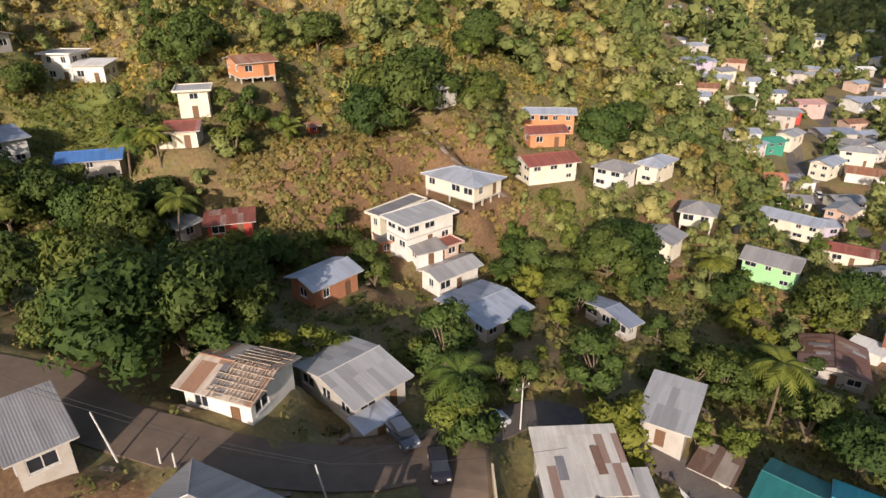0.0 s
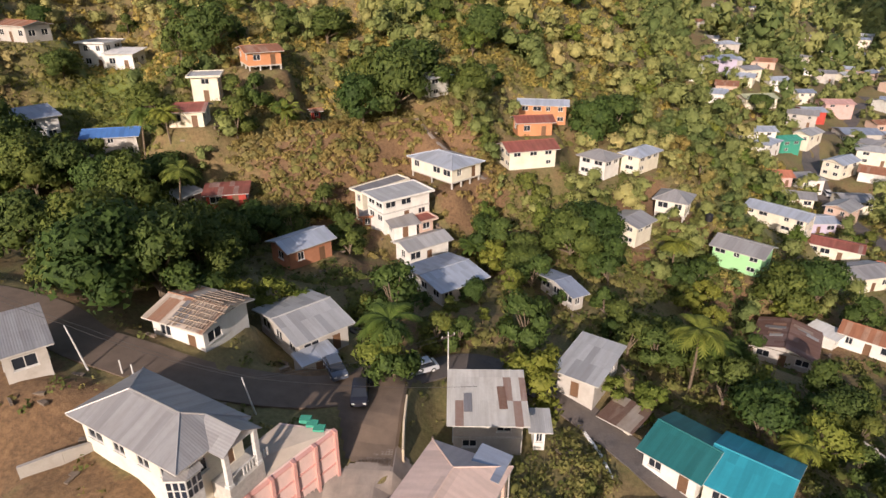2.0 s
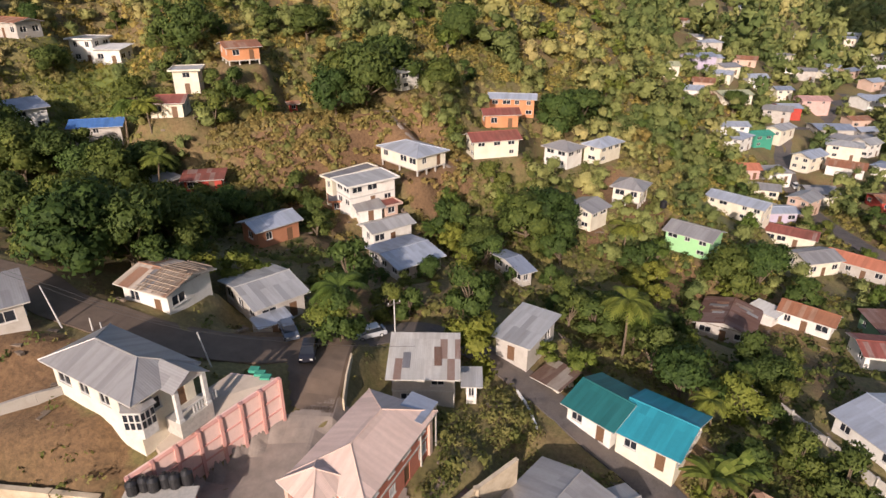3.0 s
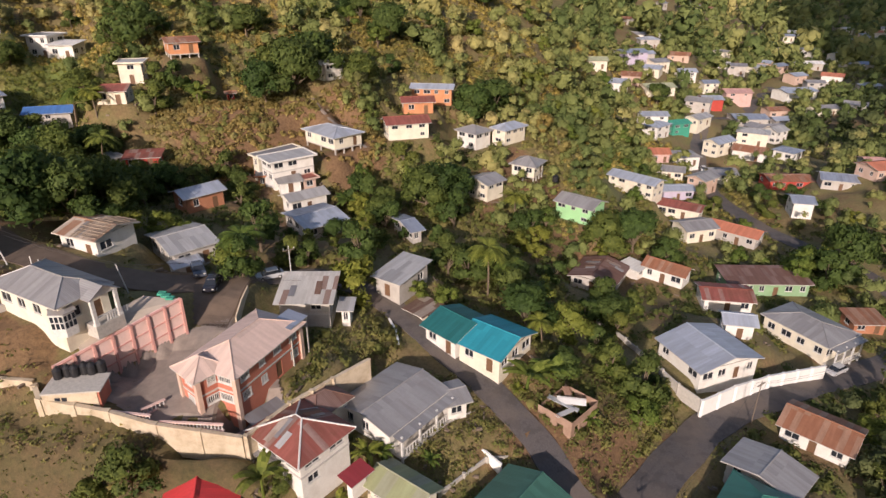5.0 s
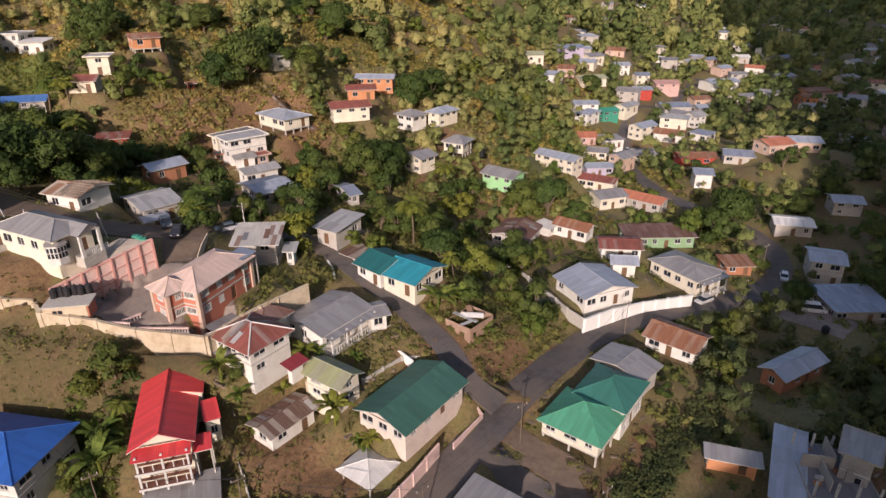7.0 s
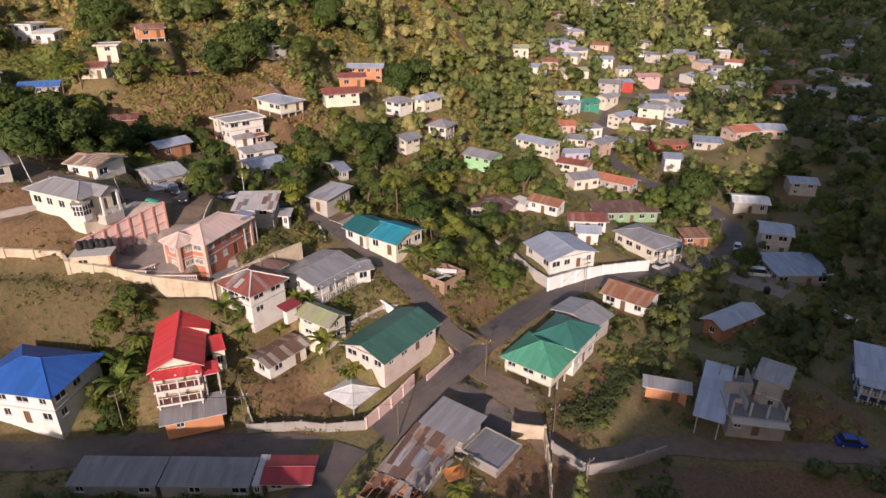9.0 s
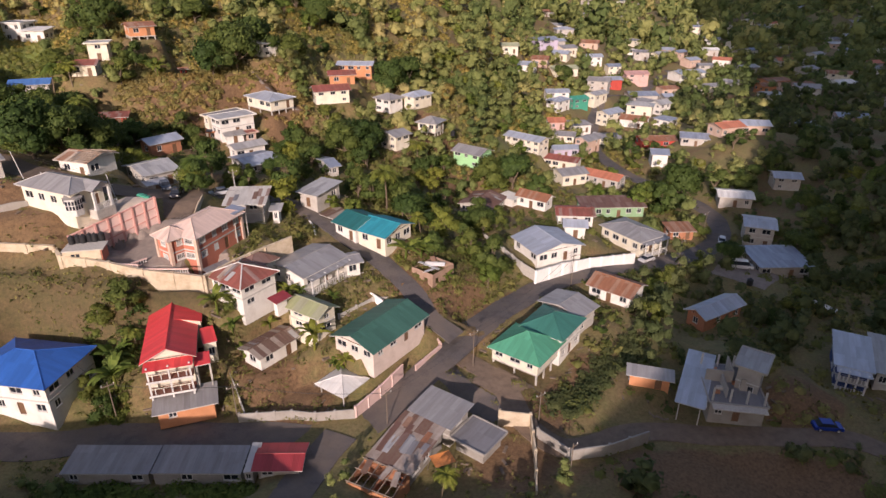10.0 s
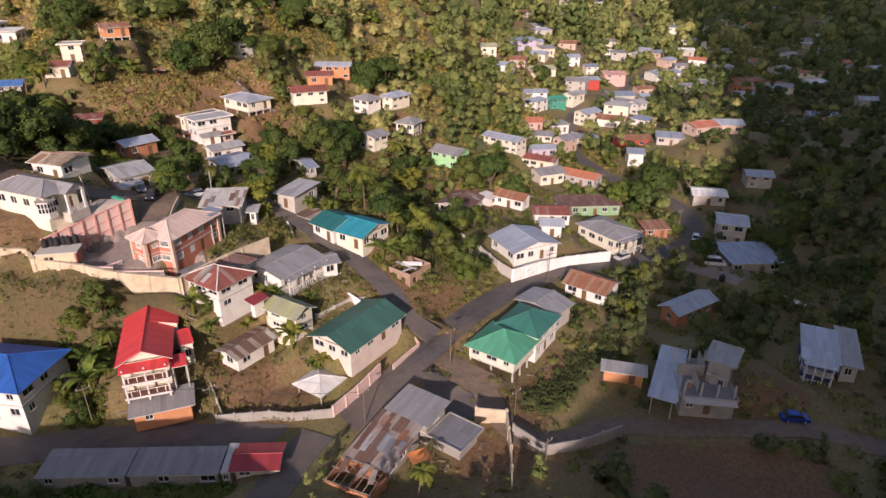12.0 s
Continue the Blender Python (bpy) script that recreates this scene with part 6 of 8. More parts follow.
for kind, x, y, s in (
    ("big", -28.4, 47.5, 1.25), ("big", -25, 52.5, 1.2), ("mid", -20.5, 57, 0.9), ("big", -33, 54, 1.2), ("big", -26, 60, 1.1), ("big", -38, 62, 1.1), ("mid", -21, 52, 1.0), ("light", -17.5, 53.5, 1.1), ("light", -14, 57, 1.1),
    ("light", -11, 58, 0.7), ("mid", -3, 59, 0.7), ("mid", -24, 72, 1.0), ("mid", 1, 60, 1.2), ("palm", 2.0, 48.5, 1.25), ("light", 1.2, 46.6, 0.9), ("mid", 3.2, 45.2, 0.9), ("light", 12.5, 63, 1.25), ("mid", 9.5, 57, 0.7), ("mid", 8, 64, 1.1), ("mid", 4, 67, 1.2), ("big", 11, 71, 0.9), ("mid", 24, 72, 1.1), ("mid", 20, 77, 1.0), ("mid", 6.5, 56, 0.8), ("mid", 26, 62, 0.9), ("light", 15.5, 62, 1.1), ("mid", 18, 58.5, 1.1), ("light", 19.1, 49.5, 1.2),
    ("big", 20, 66, 0.9), ("mid", 30.4, 66.8, 1.15), ("mid", 33, 69, 1.0), ("palm", 39.3, 58.2, 1.25), ("palm", 43, 62, 1.0), ("mid", 36, 63, 1.0), ("mid", 43, 56, 1.1), ("big", 27, 88, 1.1), ("big", 31, 92, 1.1), ("mid", 33, 84, 1.2),
    ("mid", 12.6, 89.5, 1.1), ("mid", 16, 88, 1.1), ("light", 14, 84, 1.0), ("mid", 19, 84, 1.0), ("banana", 11, 87, 1.4), ("big", 8.5, 122.5, 1.0), ("mid", 12, 114, 0.8), ("big", 66, 92, 1.1), ("big", 73, 95, 1.1), ("mid", 79, 90, 1.1),
    ("big", -6.5, 116, 1.5), ("big", -11, 122, 1.4), ("big", -3, 124, 1.4), ("big", -12, 112, 1.1), ("big", -47, 127, 1.2), ("mid", -34, 113, 1.05), ("mid", -37, 112, 1.0), ("mid", -42, 91, 1.2), ("mid", -48, 118, 1.1), ("mid", -56, 130, 1.2), ("palm", -38, 84, 1.1), ("big", 37, 137, 1.2), ("big", 43, 141, 1.2),
    ("light", -27, 109, 0.9), ("banana", -26, 107, 1.6), ("palm", 46, 93, 1.2), ("mid", 49, 91, 1.0), ("light", 51.5, 49, 1.25), ("mid", 56, 48, 0.8), ("mid", 57, 42, 0.85), ("mid", 61, 39, 1.1), ("light", 60, 35, 0.9), ("mid", 64, 44, 1.0), ("banana", 44, 34.5, 1.5),
    ("banana", 47, 36, 1.4), ("mid", 49, 38, 0.8), ("light", 28, 52, 0.7), ("light", 32.5, 51.5, 0.75), ("mid", 116, 92, 1.3), ("big", 122, 97, 1.3), ("light", 110, 93, 1.2), ("light", 107, 88, 1.1), ("mid", 114, 100, 1.2),
    ("banana", 30, 11, 1.5), ("banana", 1.5, 4, 1.6), ("banana", -0.5, 8, 1.5), ("mid", 0.5, 13.5, 0.8), ("banana", 14.5, 14, 1.3), ("mid", 16.5, 15, 0.7), ("mid", 1.0, 0.8, 0.6), ("mid", 91, 29, 0.8), ("light", 96, 40, 0.7), ("mid", 80, 24, 0.6),
):
    tall = {"big": 8.0, "mid": 6.0, "light": 5.4, "dry": 6.0}.get(kind, 0.0)
    here = float(ground(x, y)[0])
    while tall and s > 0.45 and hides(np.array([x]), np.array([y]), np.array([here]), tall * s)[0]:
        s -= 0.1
    plant(kind, x, y, s)


# woods: kind, number, reach in x and y, least spacing
def wood(seed, number, x0, x1, y0, y1, kinds, room=2.2, gap=4.0, lo=0.7, hi=1.2, dry=0.0):
    r = np.random.default_rng(seed)
    x, y = r.uniform(x0, x1, number * 3), r.uniform(y0, y1, number * 3)
    keep = clear_of(x, y, room, 2.0)
    patch = np.sin(x * 0.09 + 2 * np.sin(y * 0.05)) * np.sin(y * 0.08 + 1.5 * np.sin(x * 0.06))
    keep &= patch > dry
    x, y = x[keep], y[keep]
    z = ground(x, y)
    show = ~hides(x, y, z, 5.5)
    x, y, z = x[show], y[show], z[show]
    done = []
    for px, py, pz in zip(x, y, z):
        if len(done) >= number:
            break
        if any((px - a) ** 2 + (py - b) ** 2 < gap * gap for a, b in done[-400:]):
            continue
        done.append((px, py))
        plant(rt.choice(kinds), px, py, rt.uniform(lo, hi), float(pz))


wood(1, 46, -95, -14, 52, 92, ("big", "mid", "mid", "light"), 2.0, 4.4, 0.7, 1.15, -0.9)
wood(2, 40, -110, 60, 100, 160, ("mid", "mid", "dry", "dry", "big"), 2.5, 5, 0.6, 1.1, -0.1)
wood(3, 16, 8, 60, 62, 100, ("mid", "mid", "light", "big"), 2.2, 4.5, 0.6, 1.0, -0.6)
wood(4, 13, 42, 80, 40, 92, ("mid", "mid", "light", "big"), 2.2, 4.2, 0.6, 1.0, -0.5)
wood(5, 36, 50, 112, 96, 180, ("mid", "light", "light", "dry"), 2.2, 5, 0.6, 1.1, -0.5)
wood(6, 26, 96, 160, -25, 75, ("big", "mid", "mid"), 2.5, 5, 0.6, 1.1, -0.7)
wood(7, 30, 120, 190, 75, 150, ("big", "mid", "mid", "light"), 2.5, 5, 0.7, 1.2, -0.7)
wood(8, 40, -30, 118, 158, 250, ("mid", "light", "light", "big"), 2.5, 6.5, 0.8, 1.35, -0.35)


def wood_stuff(name, seed, number, x0, x1, y0, y1, mat, label, lo=0.7, hi=1.3, leaves=110, size=0.6, dry=-0.8, room=2.5, lobes=5, level=1):
    """Woods beyond counting: many uneven crowns, as one sheet."""
    r = np.random.default_rng(seed)
    forms = []
    for k in range(7):
        tall = 3.0 + 0.8 * k
        lob, sp, heart = crown_lobes(r, 3.3 - 0.16 * k, tall, lobes + k // 3, 1.0, 1.5), Sprays(r), np.array((0.0, 0.0, 1.2 + tall * 0.3))
        total = sum(q[3] ** 2 for q in lob)
        for cx, cy, cz, q in lob:
            sp.clump(np.array((cx, cy, cz)), q * 1.05, 0.9, level, heart)
            sp.leaves(np.array((cx, cy, cz)), q * 1.02, 0.9, int(leaves * q * q / total) + 1, size, heart)
        forms.append(sp.arrays())
    x, y = r.uniform(x0, x1, number), r.uniform(y0, y1, number)
    patch = np.sin(x * 0.05 + 2 * np.sin(y * 0.03)) * np.sin(y * 0.045 + 1.5 * np.sin(x * 0.04))
    keep = clear_of(x, y, room, 2.0) & (patch > dry)
    x, y = x[keep], y[keep]
    z = ground(x, y)
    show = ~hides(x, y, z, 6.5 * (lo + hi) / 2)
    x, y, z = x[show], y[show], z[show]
    vs, fs, ns, at = [], [], [], 0
    for px, py, pz in zip(x, y, z):
        v, f, n = forms[r.integers(7)]
        a, s = r.uniform(0, 6.283), r.uniform(lo, hi) * r.uniform(0.75, 1.1)
        c, d = math.cos(a), math.sin(a)
        vs.append(np.c_[px + (v[:, 0] * c - v[:, 1] * d) * s, py + (v[:, 0] * d + v[:, 1] * c) * s, pz - 0.6 + v[:, 2] * s * r.uniform(0.8, 1.2)])
        ns.append(np.c_[n[:, 0] * c - n[:, 1] * d, n[:, 0] * d + n[:, 1] * c, n[:, 2]])
        fs.append(f + at)
        at += len(v)
    me = with_tone(leafy_mesh(name, np.concatenate(vs), np.concatenate(fs), np.concatenate(ns), mat), tone_of(r, x, y, 1.0, 0.17), [len(q) for q in vs])
    tagged(new(name, me), label, "woodland", kind="stuff")


wood_stuff("woodland", 31, 280, -190, -20, 150, 330, M_WOOD, "scattered trees on the dry upper hillside", 0.5, 1.5, 330, 0.36, -0.9)
wood_stuff("woodland", 41, 500, -20, 130, 150, 340, M_WOOD, "woodland and scrub on the upper hillside", 0.45, 1.9, 290, 0.38, -0.6)
wood_stuff("woodland", 32, 1700, 100, 520, 240, 520, M_WOOD, "wooded valley between distant houses", 0.7, 2.0, 120, 0.50, -0.95, 2.5)
wood_stuff("woodland", 39, 760, 92, 300, 160, 300, M_WOOD, "dense green trees between the valley houses", 0.5, 1.45, 270, 0.36, -0.95, 1.2)
wood_stuff("woodland", 33, 1000, 160, 420, -60, 240, M_WOOD_DARK, "wooded valley side with foliage darkened for shade", 0.6, 1.7, 90, 0.55, -0.95, 2.5)
wood_stuff("woodland", 34, 1600, -80, 950, 340, 1000, M_WOOD, "far wooded hills", 1.4, 4.0, 50, 0.85, -0.95, 2.5)
wood_stuff("woodland", 35, 480, -115, 70, 95, 165, M_WOOD, "small trees on the dry slope", 0.35, 1.1, 360, 0.34, -0.6)
wood_stuff("woodland", 36, 430, 40, 175, 70, 180, M_WOOD, "small trees between the houses", 0.35, 1.1, 360, 0.34, -0.85, 1.4)
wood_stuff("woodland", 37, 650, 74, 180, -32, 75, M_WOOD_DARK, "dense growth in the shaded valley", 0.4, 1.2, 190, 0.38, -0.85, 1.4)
wood_stuff("woodland", 38, 110, -60, 70, -32, -11, M_WOOD, "bushes below the road", 0.35, 0.6, 230, 0.34, -0.5, 1.2)


def scrub(name, seed, number, x0, x1, y0, y1, mat, per, size, r0, r1, label, patchy, room=0.8, solid=True):
    """Low growth that nobody could count, as one sheet of small sprays."""
    r = np.random.default_rng(seed)
    x, y = r.uniform(x0, x1, number), r.uniform(y0, y1, number)
    keep = clear_of(x, y, room, 0.6)
    patch = np.sin(x * 0.13 + 2 * np.sin(y * 0.07)) * np.sin(y * 0.11 + 1.5 * np.sin(x * 0.09))
    keep &= patch + r.uniform(-0.5, 0.5, number) > patchy
    x, y = x[keep], y[keep]
    z = ground(x, y)
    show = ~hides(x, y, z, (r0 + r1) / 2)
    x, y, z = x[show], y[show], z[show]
    rad = r.uniform(r0, r1, len(x))
    sp, counts = Sprays(r), []
    for px, py, pz, q in zip(x, y, z, rad):
        c, was = np.array([px, py, pz]), sp.count
        heart = c - np.array((0, 0, q))
        if q > 0.8 and solid:
            sp.clump(c, q * 0.85, 0.8, 1, heart)
        sp.leaves(c, q * 0.95, 0.9, max(int(per * q), 5), size * 1.15, heart, 0.35)
        counts.append(sp.count - was)
    me = with_tone(leafy_mesh(name, *sp.arrays(), mat), tone_of(r, x, y, 1.6), counts)
    tagged(new(name, me), label, "vegetation", kind="stuff")


scrub("scrub", 21, 7200, -120, 60, 62, 190, M_BUSH, 17, 0.26, 0.5, 1.8, "low scrub and bushes on the dry hillside", -0.45)
scrub("scrub", 22, 3800, 10, 140, 28, 170, M_BUSH, 22, 0.28, 0.5, 1.6, "low scrub between the houses", -0.45)
scrub("scrub", 23, 2200, 70, 190, -30, 80, M_BUSH, 22, 0.30, 0.6, 1.8, "dark scrub in the valley", -0.7)
scrub("scrub", 24, 3600, -60, 75, -25, 60, M_BUSH, 22, 0.20, 0.3, 0.9, "garden bushes and weeds", -0.25, 0.4, False)
scrub("grass_bank", 26, 1000, -84, -58, 108, 137, M_LEAF_LIGHT, 22, 0.20, 0.3, 0.7, "bright green grassy bank below the villa", -1.0)
scrub("dry_grass", 25, 12000, -110, 120, -25, 180, M_GRASS, 13, 0.20, 0.25, 0.65, "tufts of dry yellow grass", -0.5)
scrub("dry_brush", 27, 1500, -34, 16, 82, 118, M_GRASS, 22, 0.34, 0.4, 1.2, "tall dry brush on the brown slope", -0.8)


scrub("dry_brush", 28, 4200, -150, 5, 126, 250, M_GOLD, 16, 0.36, 0.5, 1.8, "tall golden dry grass on the upper hillside", -0.75)
scrub("dry_brush", 29, 1300, 50, 125, 95, 190, M_GOLD, 18, 0.34, 0.4, 1.3, "pale dry grass on the far slope", -0.4)
scrub("dry_brush", 31, 2600, -15, 115, 140, 270, M_GOLD, 16, 0.40, 0.6, 2.1, "yellow-green grass between the upper trees", -0.5)
scrub("bank_grass", 30, 900, -40, 12, 7, 17, M_BUSH, 16, 0.14, 0.15, 0.4, "short dry grass tufts on the bank below the wall", -0.7)
scrub("scrub", 40, 3800, 8, 66, -3, 46, M_BUSH, 24, 0.17, 0.3, 1.0, "weeds and garden bushes between the near houses", -0.55, 0.3, False)
for x, y, s in ((24.6, 20.2, 1.3), (26.2, 21.0, 1.1), (21.4, 17.6, 1.0), (33.4, 9.4, 1.3), (35.0, 9.0, 1.1), (42.6, 33.6, 0.8), (18.4, 11.6, 1.2), (16.8, 12.8, 1.3), (31.8, 21.2, 1.0), (52.0, 30.6, 1.2)):
    plant("banana", x, y, s * 0.68)
for i, (x, y) in enumerate(((69.5, 4.6), (72.5, 7.2), (75.6, 10.4), (78.8, 13.8), (82.0, 17.2), (85.6, 20.6))):
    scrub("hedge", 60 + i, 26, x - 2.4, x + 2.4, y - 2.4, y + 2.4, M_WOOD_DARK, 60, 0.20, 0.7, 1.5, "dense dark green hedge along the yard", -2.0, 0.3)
for i, (x, y) in enumerate(((-3.3, 11.0), (0.6, 8.0), (-1.6, 4.6), (1.4, 2.2), (2.2, 12.6), (0.6, -0.6))):
    scrub("undergrowth", 70 + i, 30, x - 2.2, x + 2.2, y - 2.2, y + 2.2, M_LEAF, 50, 0.20, 0.6, 1.3, "dark green undergrowth between two houses", -2.0, 0.2)
for i, (x, y, w) in enumerate(((4, -13.6, 5.0), (13, -14.0, 5.0), (21.5, -14.0, 4.0))):
    scrub("undergrowth", 80 + i, 46, x - w, x + w, y - 1.4, y + 1.2, M_LEAF_LIGHT, 60, 0.20, 0.6, 1.5, "bushes and weeds below the roadside shed", -2.0, 0.1)
for kind, x, y, s in (("mid", -3.0, 12.0, 0.6), ("mid", 1.0, 6.4, 0.55), ("mid", -2.2, 3.6, 0.5), ("palm", 2.4, 10.6, 0.55), ("palm", 49.5, -14.5, 0.6), ("palm", 47, 44, 0.8), ("big", -70, 90, 1.2), ("big", -64, 86, 1.1), ("big", -77, 93, 1.2), ("big", -58, 87, 1.0), ("big", -52, 86, 1.0), ("palm", -50, 97.5, 1.3), ("mid", -56, 94.5, 1.0), ("mid", -47, 99.5, 1.1), ("mid", -26, 75, 1.1), ("big", -24, 81, 0.8), ("mid", -19, 83, 1.0), ("mid", -29, 82, 1.0), ("mid", -11, 85, 0.9), ("mid", -9, 80, 0.8), ("big", -63, 93, 0.9), ("palm", -44, 96, 1.0)):
    plant(kind, x, y, s)


M_RUBBLE = plain_mat("weathered_planks_and_rubble", (0.26, 0.20, 0.15), 0.9, 0, 1.5, 0.6)


def debris(seed, number):
    """Planks, blocks and sheets lying about the yards."""
    r = random.Random(seed)
    b = Build()
    near = [p for p in PLAN if p["y"] < 110]
    for _ in range(number):
        p = r.choice(near)
        a, d = r.uniform(0, 6.283), max(p["L"], p["W"]) / 2 + r.uniform(0.3, 2.6)
        x, y = p["x"] + d * math.cos(a), p["y"] + d * math.sin(a)
        if not clear_of(np.array([x]), np.array([y]), 0.2, 0.3)[0]:
            continue
        z = float(ground(x, y)[0])
        w, l, h, t = r.uniform(0.12, 0.45), r.uniform(0.4, 1.5), r.uniform(0.06, 0.25), r.uniform(0, 3.14)
        c, s = math.cos(t), math.sin(t)
        b.prism([(x + c * u - s * v, y + s * u + c * v, z + h) for u, v in ((-l / 2, -w / 2), (l / 2, -w / 2), (l / 2, w / 2), (-l / 2, w / 2))], (0, 0, -h - 0.15))
    tagged(new("yard_debris", b.mesh("yard_debris", M_RUBBLE)), "scattered planks and blocks lying in the yards", "debris", kind="stuff")


debris(51, 900)


# ---- walls, fences and yards ----
M_CREAMWALL = wall_mat("cream_retaining_wall", (0.58, 0.49, 0.36), 0.62)
M_WHITEWALL = wall_mat("white_boundary_wall", (0.86, 0.85, 0.82), 0.12)
M_PINKPANEL = wall_mat("pink_wall_panel", (0.72, 0.52, 0.47), 0.2)
M_PINKRIB = wall_mat("rose_wall_rib", (0.60, 0.32, 0.28), 0.2)
M_TERRACE = plain_mat("beige_terrace_screed", (0.52, 0.44, 0.36), 0.9, 0, 0.6, 0.25)
M_TANK = plain_mat("black_plastic_tank", (0.02, 0.02, 0.022), 0.45, 0, 2.0, 0.2)
M_RUBBER = plain_mat("black_tyre_rubber", (0.02, 0.02, 0.02), 0.8)
M_WIRE = plain_mat("dark_cable", (0.05, 0.05, 0.05), 0.6)
M_LAMP = plain_mat("pale_lamp_glass", (0.7, 0.7, 0.66), 0.3)


def wall_run(name, label, pts, height, thick, mat, post=0.0, cap=0.0, below=1.2, post_mat=None):
    """A boundary wall along points (x, y, top): one panel a stretch, with posts and coping where it has them."""
    root = thing(name, label, "wall", Matrix.Translation(pts[0]))
    inv = Vector(pts[0])
    for (xa, ya, za), (xb, yb, zb) in zip(pts, pts[1:]):
        a, c = Vector((xa, ya)), Vector((xb, yb))
        n = max(int((c - a).length / post), 1) if post else 1
        side = Vector((-(c - a).y, (c - a).x)).normalized() * thick / 2
        for i in range(n):
            p, q = a.lerp(c, i / n), a.lerp(c, (i + 1) / n)
            zp, zq = za + (zb - za) * i / n, za + (zb - za) * (i + 1) / n
            b = Build()
            b.prism([(*(p - side), zp), (*(q - side), zq), (*(q + side), zq), (*(p + side), zp)], (0, 0, -height - below))
            part("wall_panel", b.mesh("wall_panel", mat), root, Matrix.Translation(-inv))
            if cap:
                b = Build()
                s2 = side * 1.5
                b.prism([(*(p - s2), zp + cap), (*(q - s2), zq + cap), (*(q + s2), zq + cap), (*(p + s2), zp + cap)], (0, 0, -cap + 0.003))
                part("coping", b.mesh("coping", post_mat or mat), root, Matrix.Translation(-inv))
            if post:
                b = Build()
                r = thick * 0.9
                b.box(p.x - r, p.y - r, zp - height - below, p.x + r, p.y + r, zp + 0.18)
                part("wall_post", b.mesh("wall_post", post_mat or mat), root, Matrix.Translation(-inv))
    return root


def balustrade(label, a, c, z, mat):
    a, c = Vector(a), Vector(c)
    root = thing("balustrade", label, "railing", Matrix.Translation((a.x, a.y, z)))
    n = max(int((c - a).length / 0.4), 2)
    side = Vector((-(c - a).y, (c - a).x)).normalized() * 0.12
    for z0, z1, w in ((0.0, 0.12, 1.2), (0.8, 0.95, 1.3)):
        b = Build()
        s = side * w
        d = c - a
        b.prism([(*(-s), z1), (*(d - s), z1), (*(d + s), z1), (*s, z1)], (0, 0, z0 - z1))
        part("rail", b.mesh("rail", mat), root)
    if "urn" not in SHARED:
        b = Build()
        for za, zb, ra, rb in ((0.12, 0.3, 0.05, 0.11), (0.3, 0.55, 0.11, 0.05), (0.55, 0.8, 0.05, 0.07)):
            b.bar((0, 0, za), (0, 0, zb), ra, 6, rb)
        SHARED["urn"] = b.mesh("baluster", M_FRAME, weld=0.001)
    for i in range(n):
        p = (c - a) * ((i + 0.5) / n)
        part("baluster", SHARED["urn"], root, Matrix.Translation((p.x, p.y, 0)))


wall_run("retaining_wall", "weathered cream retaining wall above the grass bank", [(-26, 19.6, 17.8), (-21.4, 20.4, 17.4), (-12.3, 20.6, 16.7)], 3.4, 0.35, M_CREAMWALL, 3.4, 0.12, 2.0)
wall_run("retaining_wall", "lower cream retaining wall above the grass bank", [(-12.2, 20.4, 16.2), (-10.6, 18.6, 15.9), (-3.1, 18.2, 14.8), (2.2, 17.6, 13.7), (11.8, 17.3, 12.5)], 2.0, 0.35, M_CREAMWALL, 3.4, 0.12, 2.0)
wall_run("retaining_wall", "plain cream wall beside the orange house", [(12.0, 17.6, 12.4), (15.4, 23.0, 12.6), (19.5, 27.6, 12.8), (23.5, 31.5, 13.1)], 1.2, 0.3, M_CREAMWALL, 3.0, 0.1, 2.5)
balustrade("white balustrade on the retaining wall", (-3.6, 18.9), (1.6, 18.3), 13.4, M_PINKPANEL)
balustrade("white balustrade before the orange house", (2.4, 18.2), (9.6, 18.0), 12.7, M_PINKPANEL)
balustrade("short pale balustrade above the courtyard", (-0.2, 19.6), (1.6, 21.6), 13.0, M_PINKPANEL)


